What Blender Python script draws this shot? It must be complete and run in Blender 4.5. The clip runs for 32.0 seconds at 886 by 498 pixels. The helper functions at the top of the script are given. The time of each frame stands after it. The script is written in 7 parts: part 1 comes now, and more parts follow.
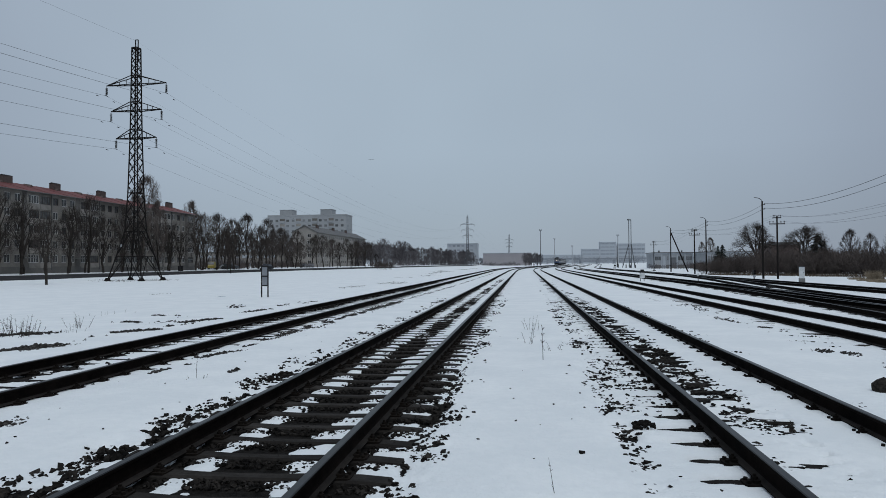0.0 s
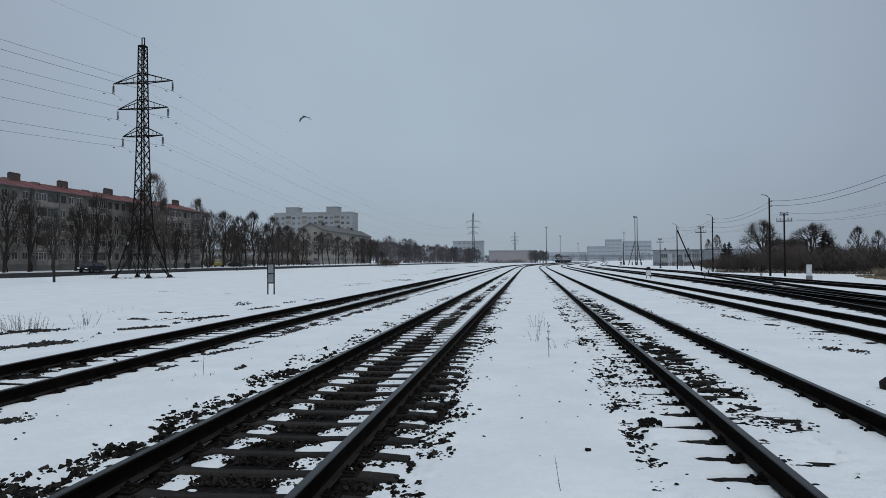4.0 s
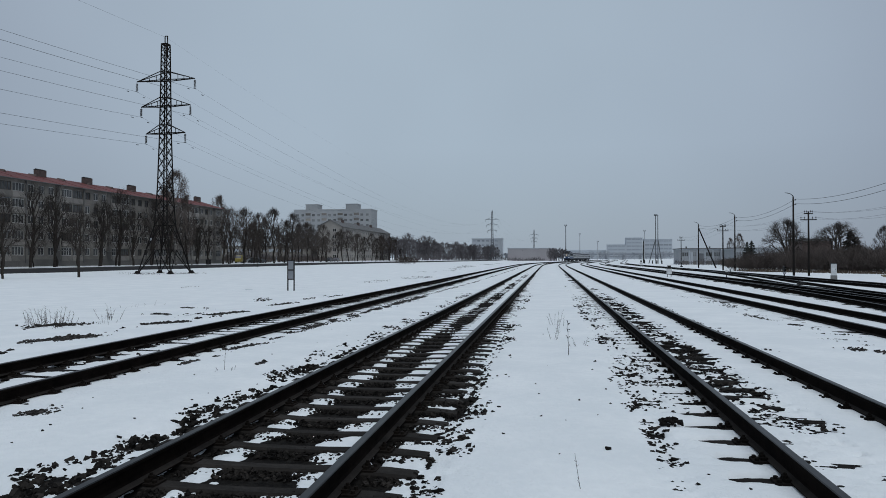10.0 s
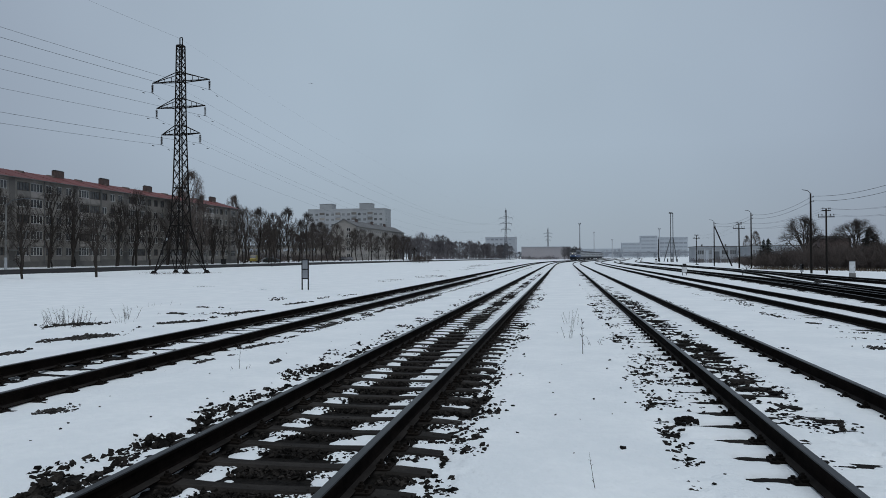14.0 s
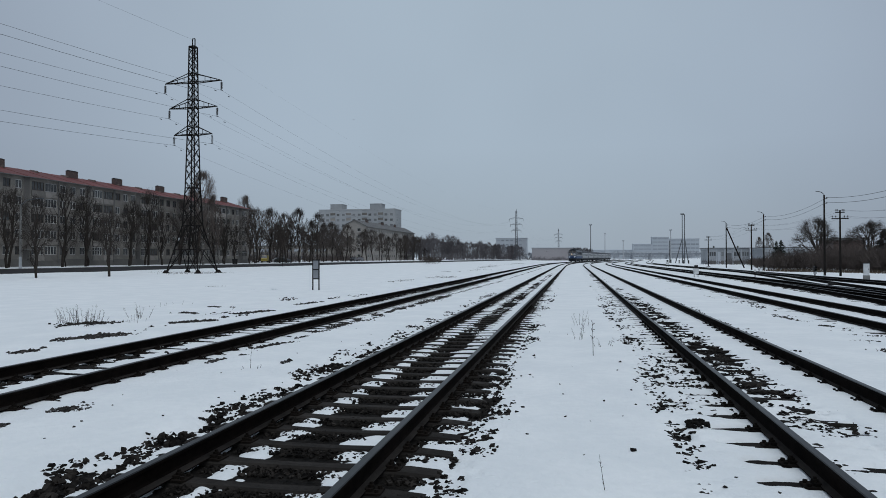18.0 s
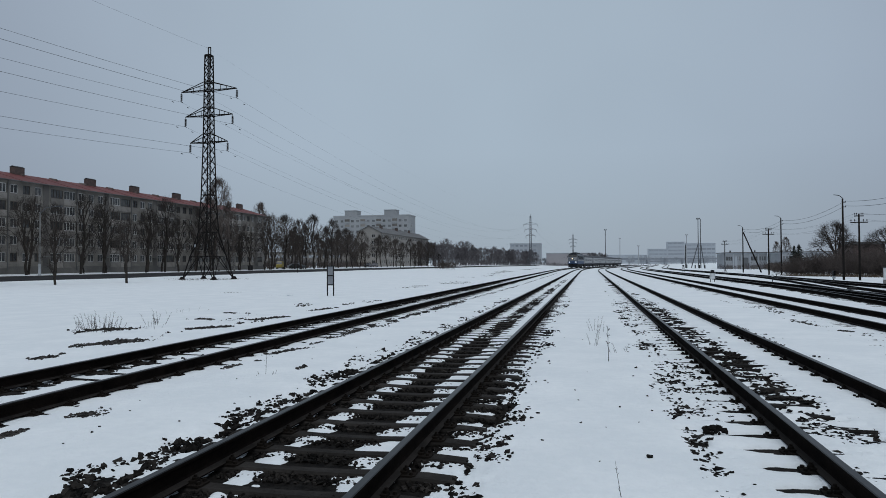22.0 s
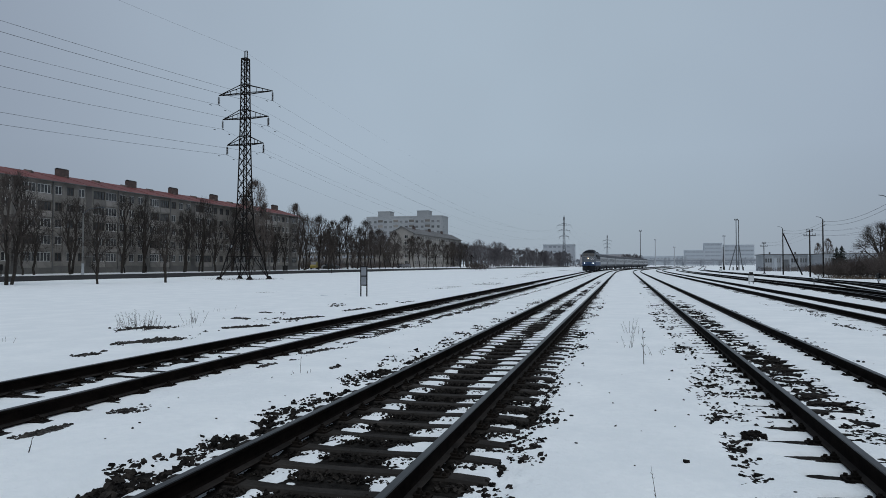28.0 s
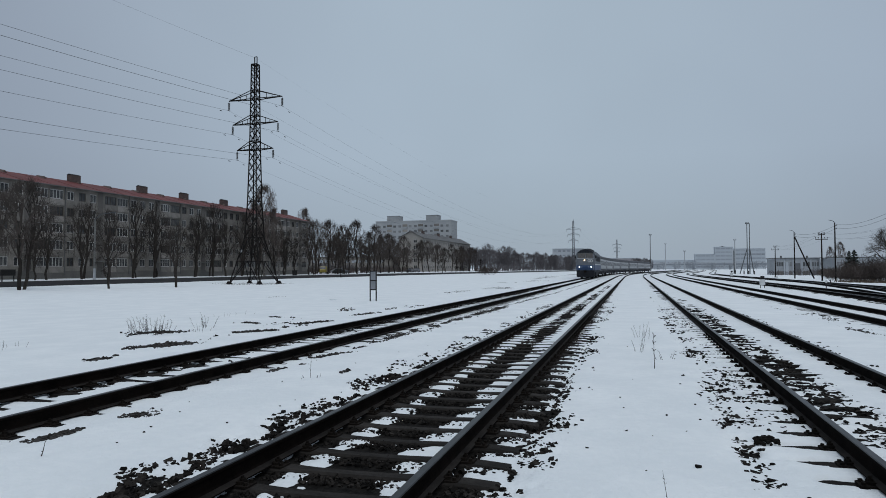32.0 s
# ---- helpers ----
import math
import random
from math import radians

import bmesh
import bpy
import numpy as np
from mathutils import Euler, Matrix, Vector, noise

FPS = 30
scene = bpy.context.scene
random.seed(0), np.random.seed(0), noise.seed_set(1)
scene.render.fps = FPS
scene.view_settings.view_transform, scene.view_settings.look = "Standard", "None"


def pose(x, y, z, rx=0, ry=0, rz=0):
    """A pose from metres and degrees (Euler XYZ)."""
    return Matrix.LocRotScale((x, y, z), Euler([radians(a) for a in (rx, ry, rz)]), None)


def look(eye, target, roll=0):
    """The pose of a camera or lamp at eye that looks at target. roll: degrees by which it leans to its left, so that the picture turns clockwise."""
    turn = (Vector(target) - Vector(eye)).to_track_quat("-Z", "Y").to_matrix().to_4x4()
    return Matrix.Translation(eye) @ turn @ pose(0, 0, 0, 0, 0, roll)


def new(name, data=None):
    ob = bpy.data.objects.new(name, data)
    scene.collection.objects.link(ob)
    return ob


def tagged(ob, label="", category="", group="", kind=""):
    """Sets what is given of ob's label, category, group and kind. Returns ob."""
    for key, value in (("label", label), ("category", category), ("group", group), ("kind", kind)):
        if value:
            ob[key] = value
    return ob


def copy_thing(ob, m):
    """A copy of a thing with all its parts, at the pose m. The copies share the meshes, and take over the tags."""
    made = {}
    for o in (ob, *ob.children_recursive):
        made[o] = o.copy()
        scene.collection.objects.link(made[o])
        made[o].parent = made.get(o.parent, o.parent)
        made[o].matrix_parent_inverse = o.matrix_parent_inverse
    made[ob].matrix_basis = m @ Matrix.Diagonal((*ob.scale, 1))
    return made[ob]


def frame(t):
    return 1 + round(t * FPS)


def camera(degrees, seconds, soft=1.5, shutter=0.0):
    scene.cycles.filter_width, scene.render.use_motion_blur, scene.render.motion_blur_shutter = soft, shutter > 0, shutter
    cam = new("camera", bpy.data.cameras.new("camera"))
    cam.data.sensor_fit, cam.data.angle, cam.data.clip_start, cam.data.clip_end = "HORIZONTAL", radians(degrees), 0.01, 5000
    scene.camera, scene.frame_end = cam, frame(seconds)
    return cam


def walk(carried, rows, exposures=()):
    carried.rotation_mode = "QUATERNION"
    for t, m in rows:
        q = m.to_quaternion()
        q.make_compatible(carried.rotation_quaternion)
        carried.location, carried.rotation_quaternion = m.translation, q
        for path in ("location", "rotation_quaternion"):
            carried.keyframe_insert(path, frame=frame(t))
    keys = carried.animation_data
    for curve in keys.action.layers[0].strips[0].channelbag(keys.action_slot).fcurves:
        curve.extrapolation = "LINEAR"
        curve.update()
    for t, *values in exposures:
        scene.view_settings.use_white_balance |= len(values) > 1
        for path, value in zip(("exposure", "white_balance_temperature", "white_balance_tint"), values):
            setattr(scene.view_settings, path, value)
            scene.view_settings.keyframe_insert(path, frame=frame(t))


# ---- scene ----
# ---- camera ----
cam = camera(66.6, 32.0, soft=0.5)
PATH = [
    (0, (2.411, -1.133, 1.76), (2.172, 0.852, 1.802), -0.4),
    (0.5, (2.413, -1.141, 1.758), (2.171, 0.843, 1.799), -0.5),
    (1, (2.413, -1.136, 1.761), (2.166, 0.848, 1.803), -0.4),
    (1.5, (2.411, -1.133, 1.759), (2.161, 0.851, 1.799), -0.4),
    (2, (2.413, -1.132, 1.759), (2.156, 0.851, 1.8), -0.4),
    (2.5, (2.413, -1.13, 1.758), (2.152, 0.852, 1.797), -0.5),
    (3, (2.411, -1.132, 1.763), (2.153, 0.851, 1.798), -0.4),
    (3.5, (2.41, -1.134, 1.762), (2.155, 0.849, 1.797), -0.4),
    (5.5, (2.401, -1.136, 1.755), (2.133, 0.846, 1.784), -0.3),
    (6, (2.4, -1.126, 1.754), (2.125, 0.855, 1.781), -0.2),
    (6.5, (2.397, -1.129, 1.756), (2.115, 0.851, 1.781), -0.2),
    (7, (2.391, -1.127, 1.754), (2.102, 0.851, 1.778), -0.1),
    (7.5, (2.391, -1.134, 1.756), (2.097, 0.844, 1.781), -0.0),
    (8, (2.388, -1.131, 1.754), (2.09, 0.847, 1.779), 0.0),
    (8.5, (2.387, -1.139, 1.755), (2.087, 0.839, 1.781), 0.0),
    (9, (2.384, -1.133, 1.751), (2.081, 0.844, 1.776), -0.0),
    (9.5, (2.391, -1.134, 1.755), (2.085, 0.843, 1.781), -0.1),
    (10, (2.395, -1.136, 1.754), (2.084, 0.839, 1.781), -0.1),
    (10.5, (2.397, -1.135, 1.756), (2.083, 0.84, 1.782), -0.1),
    (11, (2.403, -1.132, 1.758), (2.084, 0.842, 1.783), -0.1),
    (11.5, (2.406, -1.138, 1.754), (2.084, 0.836, 1.779), -0.1),
    (12, (2.401, -1.132, 1.757), (2.077, 0.841, 1.78), -0.1),
    (12.5, (2.406, -1.14, 1.755), (2.078, 0.833, 1.78), -0.2),
    (13, (2.404, -1.136, 1.757), (2.066, 0.835, 1.781), -0.2),
    (13.5, (2.402, -1.127, 1.755), (2.055, 0.842, 1.778), -0.3),
    (14, (2.399, -1.126, 1.752), (2.048, 0.843, 1.776), -0.3),
    (14.5, (2.399, -1.131, 1.755), (2.047, 0.838, 1.779), -0.2),
    (16.5, (2.402, -1.136, 1.755), (2.033, 0.83, 1.78), -0.2),
    (17, (2.4, -1.131, 1.751), (2.028, 0.834, 1.774), -0.2),
    (17.5, (2.401, -1.134, 1.753), (2.027, 0.83, 1.78), -0.2),
    (18, (2.4, -1.137, 1.756), (2.019, 0.826, 1.782), -0.1),
    (18.5, (2.395, -1.137, 1.753), (2.009, 0.826, 1.781), -0.1),
    (19, (2.397, -1.132, 1.754), (2.01, 0.83, 1.786), -0.1),
    (19.5, (2.396, -1.129, 1.753), (2.006, 0.832, 1.786), -0.1),
    (20, (2.396, -1.133, 1.753), (1.998, 0.827, 1.786), -0.2),
    (20.5, (2.396, -1.134, 1.754), (1.992, 0.825, 1.789), -0.2),
    (21, (2.4, -1.133, 1.757), (1.992, 0.825, 1.794), -0.3),
    (21.5, (2.403, -1.14, 1.756), (1.987, 0.816, 1.797), -0.3),
    (22, (2.401, -1.139, 1.755), (1.979, 0.816, 1.798), -0.3),
    (22.5, (2.398, -1.136, 1.754), (1.973, 0.818, 1.796), -0.1),
    (23, (2.394, -1.138, 1.753), (1.96, 0.814, 1.792), -0.1),
    (23.5, (2.394, -1.14, 1.755), (1.958, 0.812, 1.794), -0.1),
    (24, (2.396, -1.136, 1.757), (1.951, 0.813, 1.797), -0.2),
    (24.5, (2.396, -1.137, 1.753), (1.939, 0.81, 1.792), -0.0),
    (25, (2.395, -1.13, 1.75), (1.931, 0.815, 1.79), 0.0),
    (25.5, (2.391, -1.134, 1.754), (1.916, 0.808, 1.796), 0.1),
    (27.5, (2.386, -1.14, 1.756), (1.873, 0.792, 1.802), 0.0),
    (28, (2.395, -1.141, 1.756), (1.879, 0.791, 1.802), -0.1),
    (28.5, (2.392, -1.146, 1.758), (1.876, 0.785, 1.808), -0.2),
    (29, (2.394, -1.139, 1.756), (1.876, 0.792, 1.809), -0.2),
    (29.5, (2.389, -1.14, 1.754), (1.867, 0.79, 1.808), -0.1),
    (30, (2.388, -1.141, 1.754), (1.861, 0.788, 1.809), -0.1),
    (30.5, (2.39, -1.145, 1.756), (1.859, 0.783, 1.815), -0.1),
    (31, (2.389, -1.145, 1.754), (1.853, 0.781, 1.813), -0.1),
    (31.5, (2.387, -1.15, 1.755), (1.848, 0.776, 1.811), -0.2),
    (32, (2.389, -1.143, 1.754), (1.847, 0.782, 1.813), -0.2),
]
walk(cam, [(t, look(eye, target, roll)) for t, eye, target, roll in PATH])

# ---- world and light: an overcast winter day ----
world = bpy.data.worlds.new("overcast_sky")
scene.world = world
world.use_nodes = True
wn, wl = world.node_tree.nodes, world.node_tree.links
wn.clear()
w_out = wn.new("ShaderNodeOutputWorld")
w_bg = wn.new("ShaderNodeBackground")
w_sky = wn.new("ShaderNodeTexSky")
w_sky.sky_type = "NISHITA"
w_sky.sun_disc = False
w_sky.sun_elevation = radians(35)
w_sky.sun_rotation = radians(200)
w_mul = wn.new("ShaderNodeMixRGB")
w_mul.blend_type = "MULTIPLY"
w_mul.inputs[0].default_value = 1.0
w_mul.inputs[2].default_value = (0.05, 0.05, 0.05, 1)
w_mix = wn.new("ShaderNodeMixRGB")
w_mix.inputs[0].default_value = 0.10
w_mix.inputs[1].default_value = (0.372, 0.442, 0.528, 1)
wl.new(w_sky.outputs[0], w_mul.inputs[1])
wl.new(w_mul.outputs[0], w_mix.inputs[2])
# cloud cover: duller low down, brighter overhead, with soft uneven patches
w_tc = wn.new("ShaderNodeTexCoord")
w_sep = wn.new("ShaderNodeSeparateXYZ")
w_ramp = wn.new("ShaderNodeValToRGB")
w_ramp.color_ramp.interpolation = "B_SPLINE"
for e, (at, value) in zip((0, 1), ((0.0, 0.88), (1.0, 1.55))):
    w_ramp.color_ramp.elements[e].position = at
    w_ramp.color_ramp.elements[e].color = (value, value, value, 1)
for at, value in ((0.10, 0.94), (0.22, 1.06), (0.4, 1.14)):
    w_ramp.color_ramp.elements.new(at).color = (value, value, value, 1)
w_noise = wn.new("ShaderNodeTexNoise")
w_noise.inputs["Scale"].default_value = 2.2
w_noise.inputs["Detail"].default_value = 3
w_patch = wn.new("ShaderNodeMapRange")
w_patch.inputs["To Min"].default_value, w_patch.inputs["To Max"].default_value = 0.90, 1.10
w_gain = wn.new("ShaderNodeMath")
w_gain.operation = "MULTIPLY"
wl.new(w_tc.outputs["Generated"], w_sep.inputs[0])
wl.new(w_tc.outputs["Generated"], w_noise.inputs["Vector"])
wl.new(w_sep.outputs["Z"], w_ramp.inputs[0])
wl.new(w_noise.outputs["Fac"], w_patch.inputs["Value"])
wl.new(w_ramp.outputs[0], w_gain.inputs[0])
wl.new(w_patch.outputs[0], w_gain.inputs[1])
# sky brightest along the view axis, greyer-blue aside, imitating the lens's corner falloff
w_dot = wn.new("ShaderNodeVectorMath")
w_dot.operation = "DOT_PRODUCT"
w_dot.inputs[1].default_value = Vector((-0.16, 0.93, 0.36)).normalized()
w_side = wn.new("ShaderNodeMapRange")
w_side.interpolation_type = "SMOOTHSTEP"
w_side.inputs["From Min"].default_value, w_side.inputs["From Max"].default_value = 0.74, 1.0
w_side.inputs["To Min"].default_value, w_side.inputs["To Max"].default_value = 0.82, 1.10
w_all = wn.new("ShaderNodeMath")
w_all.operation = "MULTIPLY"
w_tint = wn.new("ShaderNodeMapRange")
w_tint.inputs["From Min"].default_value, w_tint.inputs["From Max"].default_value = 0.80, 1.0
w_hue = wn.new("ShaderNodeMixRGB")
w_hue.blend_type = "MULTIPLY"
w_hue.inputs[0].default_value = 1.0
w_tone = wn.new("ShaderNodeMixRGB")
w_tone.inputs[1].default_value, w_tone.inputs[2].default_value = (0.985, 0.988, 1.02, 1), (0.972, 1.0, 0.992, 1)
wl.new(w_tc.outputs["Generated"], w_dot.inputs[0])
wl.new(w_dot.outputs["Value"], w_side.inputs["Value"])
wl.new(w_dot.outputs["Value"], w_tint.inputs["Value"])
wl.new(w_tint.outputs[0], w_tone.inputs[0])
wl.new(w_mix.outputs[0], w_hue.inputs[1])
wl.new(w_tone.outputs[0], w_hue.inputs[2])
wl.new(w_gain.outputs[0], w_all.inputs[0])
wl.new(w_side.outputs[0], w_all.inputs[1])
wl.new(w_all.outputs[0], w_bg.inputs[1])
wl.new(w_hue.outputs[0], w_bg.inputs[0])
wl.new(w_bg.outputs[0], w_out.inputs[0])

sun = new("sun", bpy.data.lights.new("sun", "SUN"))
sun.data.energy = 1.15
sun.data.angle = radians(60)
sun.data.color = (0.97, 0.99, 1.0)
sun.matrix_world = look((0, 0, 50), (-14, 20, 0))


# ---- mesh helpers ----
class Shape:
    """Gathers points and faces of one mesh."""

    def __init__(self):
        self.v, self.f = [], []

    def add(self, verts, faces):
        n = len(self.v)
        self.v.extend(tuple(p) for p in verts)
        self.f.extend(tuple(i + n for i in f) for f in faces)
        return self

    def box(self, x0, y0, z0, x1, y1, z1, bevel=0.0):
        b = min(bevel, (x1 - x0) / 2.1, (y1 - y0) / 2.1)
        if b <= 0:
            ring = [(x0, y0), (x1, y0), (x1, y1), (x0, y1)]
        else:
            ring = [(x0 + b, y0), (x1 - b, y0), (x1, y0 + b), (x1, y1 - b), (x1 - b, y1), (x0 + b, y1), (x0, y1 - b), (x0, y0 + b)]
        n = len(ring)
        verts = [(x, y, z0) for x, y in ring] + [(x, y, z1) for x, y in ring]
        faces = [tuple(range(n - 1, -1, -1)), tuple(range(n, 2 * n))]
        faces += [(i, (i + 1) % n, n + (i + 1) % n, n + i) for i in range(n)]
        return self.add(verts, faces)

    def tube(self, p, q, r0, r1=None, n=6, caps=True):
        r1 = r0 if r1 is None else r1
        p, q = Vector(p), Vector(q)
        d = q - p
        if d.length < 1e-6:
            return self
        d.normalize()
        a = d.orthogonal().normalized()
        b = d.cross(a)
        verts = []
        for c, r in ((p, r0), (q, r1)):
            for i in range(n):
                w = 2 * math.pi * i / n
                verts.append(c + a * (r * math.cos(w)) + b * (r * math.sin(w)))
        faces = [(i, (i + 1) % n, n + (i + 1) % n, n + i) for i in range(n)]
        if caps:
            faces += [tuple(range(n - 1, -1, -1)), tuple(range(n, 2 * n))]
        return self.add(verts, faces)

    def bar(self, p, q, w=0.08, h=None):
        """A square bar between two points."""
        h = w if h is None else h
        p, q = Vector(p), Vector(q)
        d = (q - p).normalized()
        a = d.cross(Vector((0, 0, 1)))
        a = a.normalized() if a.length > 1e-3 else Vector((1, 0, 0))
        b = a.cross(d)
        verts = [c + a * (sx * w / 2) + b * (sy * h / 2) for c in (p, q) for sx, sy in ((-1, -1), (1, -1), (1, 1), (-1, 1))]
        return self.add(verts, [(0, 1, 5, 4), (1, 2, 6, 5), (2, 3, 7, 6), (3, 0, 4, 7), (3, 2, 1, 0), (4, 5, 6, 7)])

    def sweep(self, rings, close=True, caps=True):
        """Skins a row of rings of equal length."""
        n = len(rings[0])
        verts = [p for r in rings for p in r]
        faces = []
        for k in range(len(rings) - 1):
            for i in range(n if close else n - 1):
                j = (i + 1) % n
                faces.append((k * n + i, k * n + j, (k + 1) * n + j, (k + 1) * n + i))
        if caps and close:
            faces += [tuple(range(n - 1, -1, -1)), tuple((len(rings) - 1) * n + i for i in range(n))]
        return self.add(verts, faces)

    def mesh(self, name, material=None, smooth=False):
        me = bpy.data.meshes.new(name)
        me.from_pydata(self.v, [], self.f)
        if material:
            me.materials.append(material)
        if smooth:
            me.polygons.foreach_set("use_smooth", [True] * len(me.polygons))
        me.update()
        return me


def part(name, shape, material, parent=None, label="", smooth=False):
    """Links a shape as one mesh object, under a thing or a part."""
    me = shape if isinstance(shape, bpy.types.Mesh) else shape.mesh(name, material, smooth)
    ob = new(name, me)
    if parent:
        ob.parent = parent
    return tagged(ob, label)


def thing(name, label, category, m=None, group="", kind=""):
    """An empty at a thing's base, to parent its parts."""
    ob = new(name)
    ob.empty_display_size = 0.3
    if m is not None:
        ob.matrix_world = m
    return tagged(ob, label, category, group, kind)


# ---- materials ----
def material(name, color, rough=0.8, metal=0.0, noise_scale=0.0, color2=None, bump=0.0, bump_scale=None, fac=0.5, island=0.0, spec=0.5):
    """A procedural surface: two tones mixed by noise at two scales, fine relief."""
    m = bpy.data.materials.new(name)
    m.use_nodes = True
    n, l = m.node_tree.nodes, m.node_tree.links
    bsdf = n["Principled BSDF"]
    bsdf.inputs["Roughness"].default_value = rough
    bsdf.inputs["Metallic"].default_value = metal
    bsdf.inputs["Specular IOR Level"].default_value = spec
    bsdf.inputs["Base Color"].default_value = (*color, 1)
    if noise_scale:
        c2 = color2 or tuple(c * 0.7 for c in color)
        tc = n.new("ShaderNodeTexCoord")
        a, b = n.new("ShaderNodeTexNoise"), n.new("ShaderNodeTexNoise")
        a.inputs["Scale"].default_value, b.inputs["Scale"].default_value = noise_scale, noise_scale * 9
        a.inputs["Detail"].default_value = b.inputs["Detail"].default_value = 4
        l.new(tc.outputs["Object"], a.inputs["Vector"])
        l.new(tc.outputs["Object"], b.inputs["Vector"])
        mix = n.new("ShaderNodeMath")
        mix.operation = "MULTIPLY_ADD"
        mix.inputs[1].default_value = 0.45
        l.new(b.outputs["Fac"], mix.inputs[0])
        l.new(a.outputs["Fac"], mix.inputs[2])
        ramp = n.new("ShaderNodeMapRange")
        ramp.inputs["From Min"].default_value = 0.72 - fac * 0.5
        ramp.inputs["From Max"].default_value = 0.98 - fac * 0.3
        l.new(mix.outputs[0], ramp.inputs["Value"])
        rgb = n.new("ShaderNodeMixRGB")
        rgb.inputs[1].default_value, rgb.inputs[2].default_value = (*color, 1), (*c2, 1)
        l.new(ramp.outputs[0], rgb.inputs[0])
        out = rgb.outputs[0]
        if island:
            oi = n.new("ShaderNodeObjectInfo" if island > 0 else "ShaderNodeNewGeometry")
            hsv = n.new("ShaderNodeHueSaturation")
            mr = n.new("ShaderNodeMapRange")
            mr.inputs["To Min"].default_value, mr.inputs["To Max"].default_value = 1 - abs(island), 1 + abs(island)
            l.new(oi.outputs["Random" if island > 0 else "Random Per Island"], mr.inputs["Value"])
            l.new(mr.outputs[0], hsv.inputs["Value"])
            l.new(out, hsv.inputs["Color"])
            out = hsv.outputs[0]
        l.new(out, bsdf.inputs["Base Color"])
        if bump:
            bn = n.new("ShaderNodeTexNoise")
            bn.inputs["Scale"].default_value = bump_scale or noise_scale * 12
            bn.inputs["Detail"].default_value = 5
            l.new(tc.outputs["Object"], bn.inputs["Vector"])
            bp = n.new("ShaderNodeBump")
            bp.inputs["Strength"].default_value = 0.8
            bp.inputs["Distance"].default_value = bump
            l.new(bn.outputs["Fac"], bp.inputs["Height"])
            l.new(bp.outputs["Normal"], bsdf.inputs["Normal"])
    return m


SNOW = material("snow", (0.85, 0.882, 0.89), 0.75, 0, 0.9, (0.765, 0.805, 0.822), 0.02, 22, 0.5, spec=0.2)
BALLAST = material("ballast", (0.004, 0.0037, 0.0035), 0.95, 0, 14, (0.016, 0.0145, 0.013), 0.03, 38, 0.4, spec=0.08)
GRAVEL = material("gravel", (0.014, 0.013, 0.0125), 0.92, 0, 9, (0.052, 0.049, 0.046), 0.004, 60, 0.5, -0.6, spec=0.15)
STONE = material("stone", (0.0055, 0.0050, 0.0046), 0.92, 0, 5, (0.024, 0.0212, 0.0188), 0.006, 60, 0.4, -0.8, spec=0.1)
CONCRETE_SLEEPER = material("sleeper_concrete", (0.044, 0.0395, 0.036), 0.9, 0, 3, (0.022, 0.0198, 0.018), 0.004, 70, 0.5, 0.25, spec=0.12)
# darker concrete for the sleepers of the left and right tracks
DARK_SLEEPER = material("sleeper_dark_concrete", (0.022, 0.020, 0.0185), 0.9, 0, 3, (0.012, 0.011, 0.010), 0.004, 70, 0.5, 0.25, spec=0.08)
WOOD_SLEEPER = material("sleeper_wood", (0.016, 0.014, 0.013), 0.9, 0, 4, (0.032, 0.028, 0.024), 0.004, 60, 0.4, 0.2, spec=0.2)
RAIL_SIDE = material("rail_rust", (0.0026, 0.0022, 0.0021), 0.9, 0.0, 4, (0.0085, 0.0064, 0.0054), 0.002, 60, 0.4, spec=0.03)
# upper slopes of the rail foot, painted lighter as if catching sky light
RAIL_FOOT = material("rail_foot_skylit", (0.013, 0.0118, 0.011), 0.9, 0.0, 5, (0.026, 0.023, 0.021), 0.002, 60, 0.4, spec=0.08)
RAIL_TOP = material("rail_top", (0.032, 0.033, 0.036), 0.36, 0.5, 3, (0.015, 0.0147, 0.0147), 0.0, None, 0.5, spec=0.18)
IRON = material("fastening_iron", (0.005, 0.0045, 0.004), 0.9, 0.0, 8, (0.014, 0.011, 0.009), 0.001, 90, 0.4, spec=0.08)
ASPHALT = material("asphalt", (0.022, 0.023, 0.025), 0.85, 0, 0.4, (0.04, 0.04, 0.042), 0.004, 50, 0.5, spec=0.08)

# ---- the line of the tracks: straight, then a bend to the right far off ----
_s = np.arange(0.0, 900.0, 1.0)
_k = np.interp(_s, [0, 112, 160, 210, 270, 340, 420, 520, 900], [0, 0, 8.7e-4, 16.1e-4, -4.8e-4, 3.9e-4, -4.0e-4, -2e-4, 0])
_th = np.cumsum(_k)
LINE_X = np.cumsum(np.sin(_th)) - 0.0
LINE_Y = np.cumsum(np.cos(_th))


def on_line(s, off):
    """Place and heading at s metres along the line, off metres to its right."""
    if s <= 0:
        return off, s, 0.0
    th = float(np.interp(s, _s, _th))
    return float(np.interp(s, _s, LINE_X)) + off * math.cos(th), float(np.interp(s, _s, LINE_Y)) - off * math.sin(th), th


def line_offset(x, y):
    """How far right of the line's own run a place lies."""
    return x - np.interp(y, LINE_Y, LINE_X, left=0.0)


TRACKS = {"near": 0.0, "left": -4.9, "right": 5.1, "second": 10.4, "third": 15.6, "fourth": 21.8}

# ---- ground: one snow sheet to the horizon, with ballast under it ----


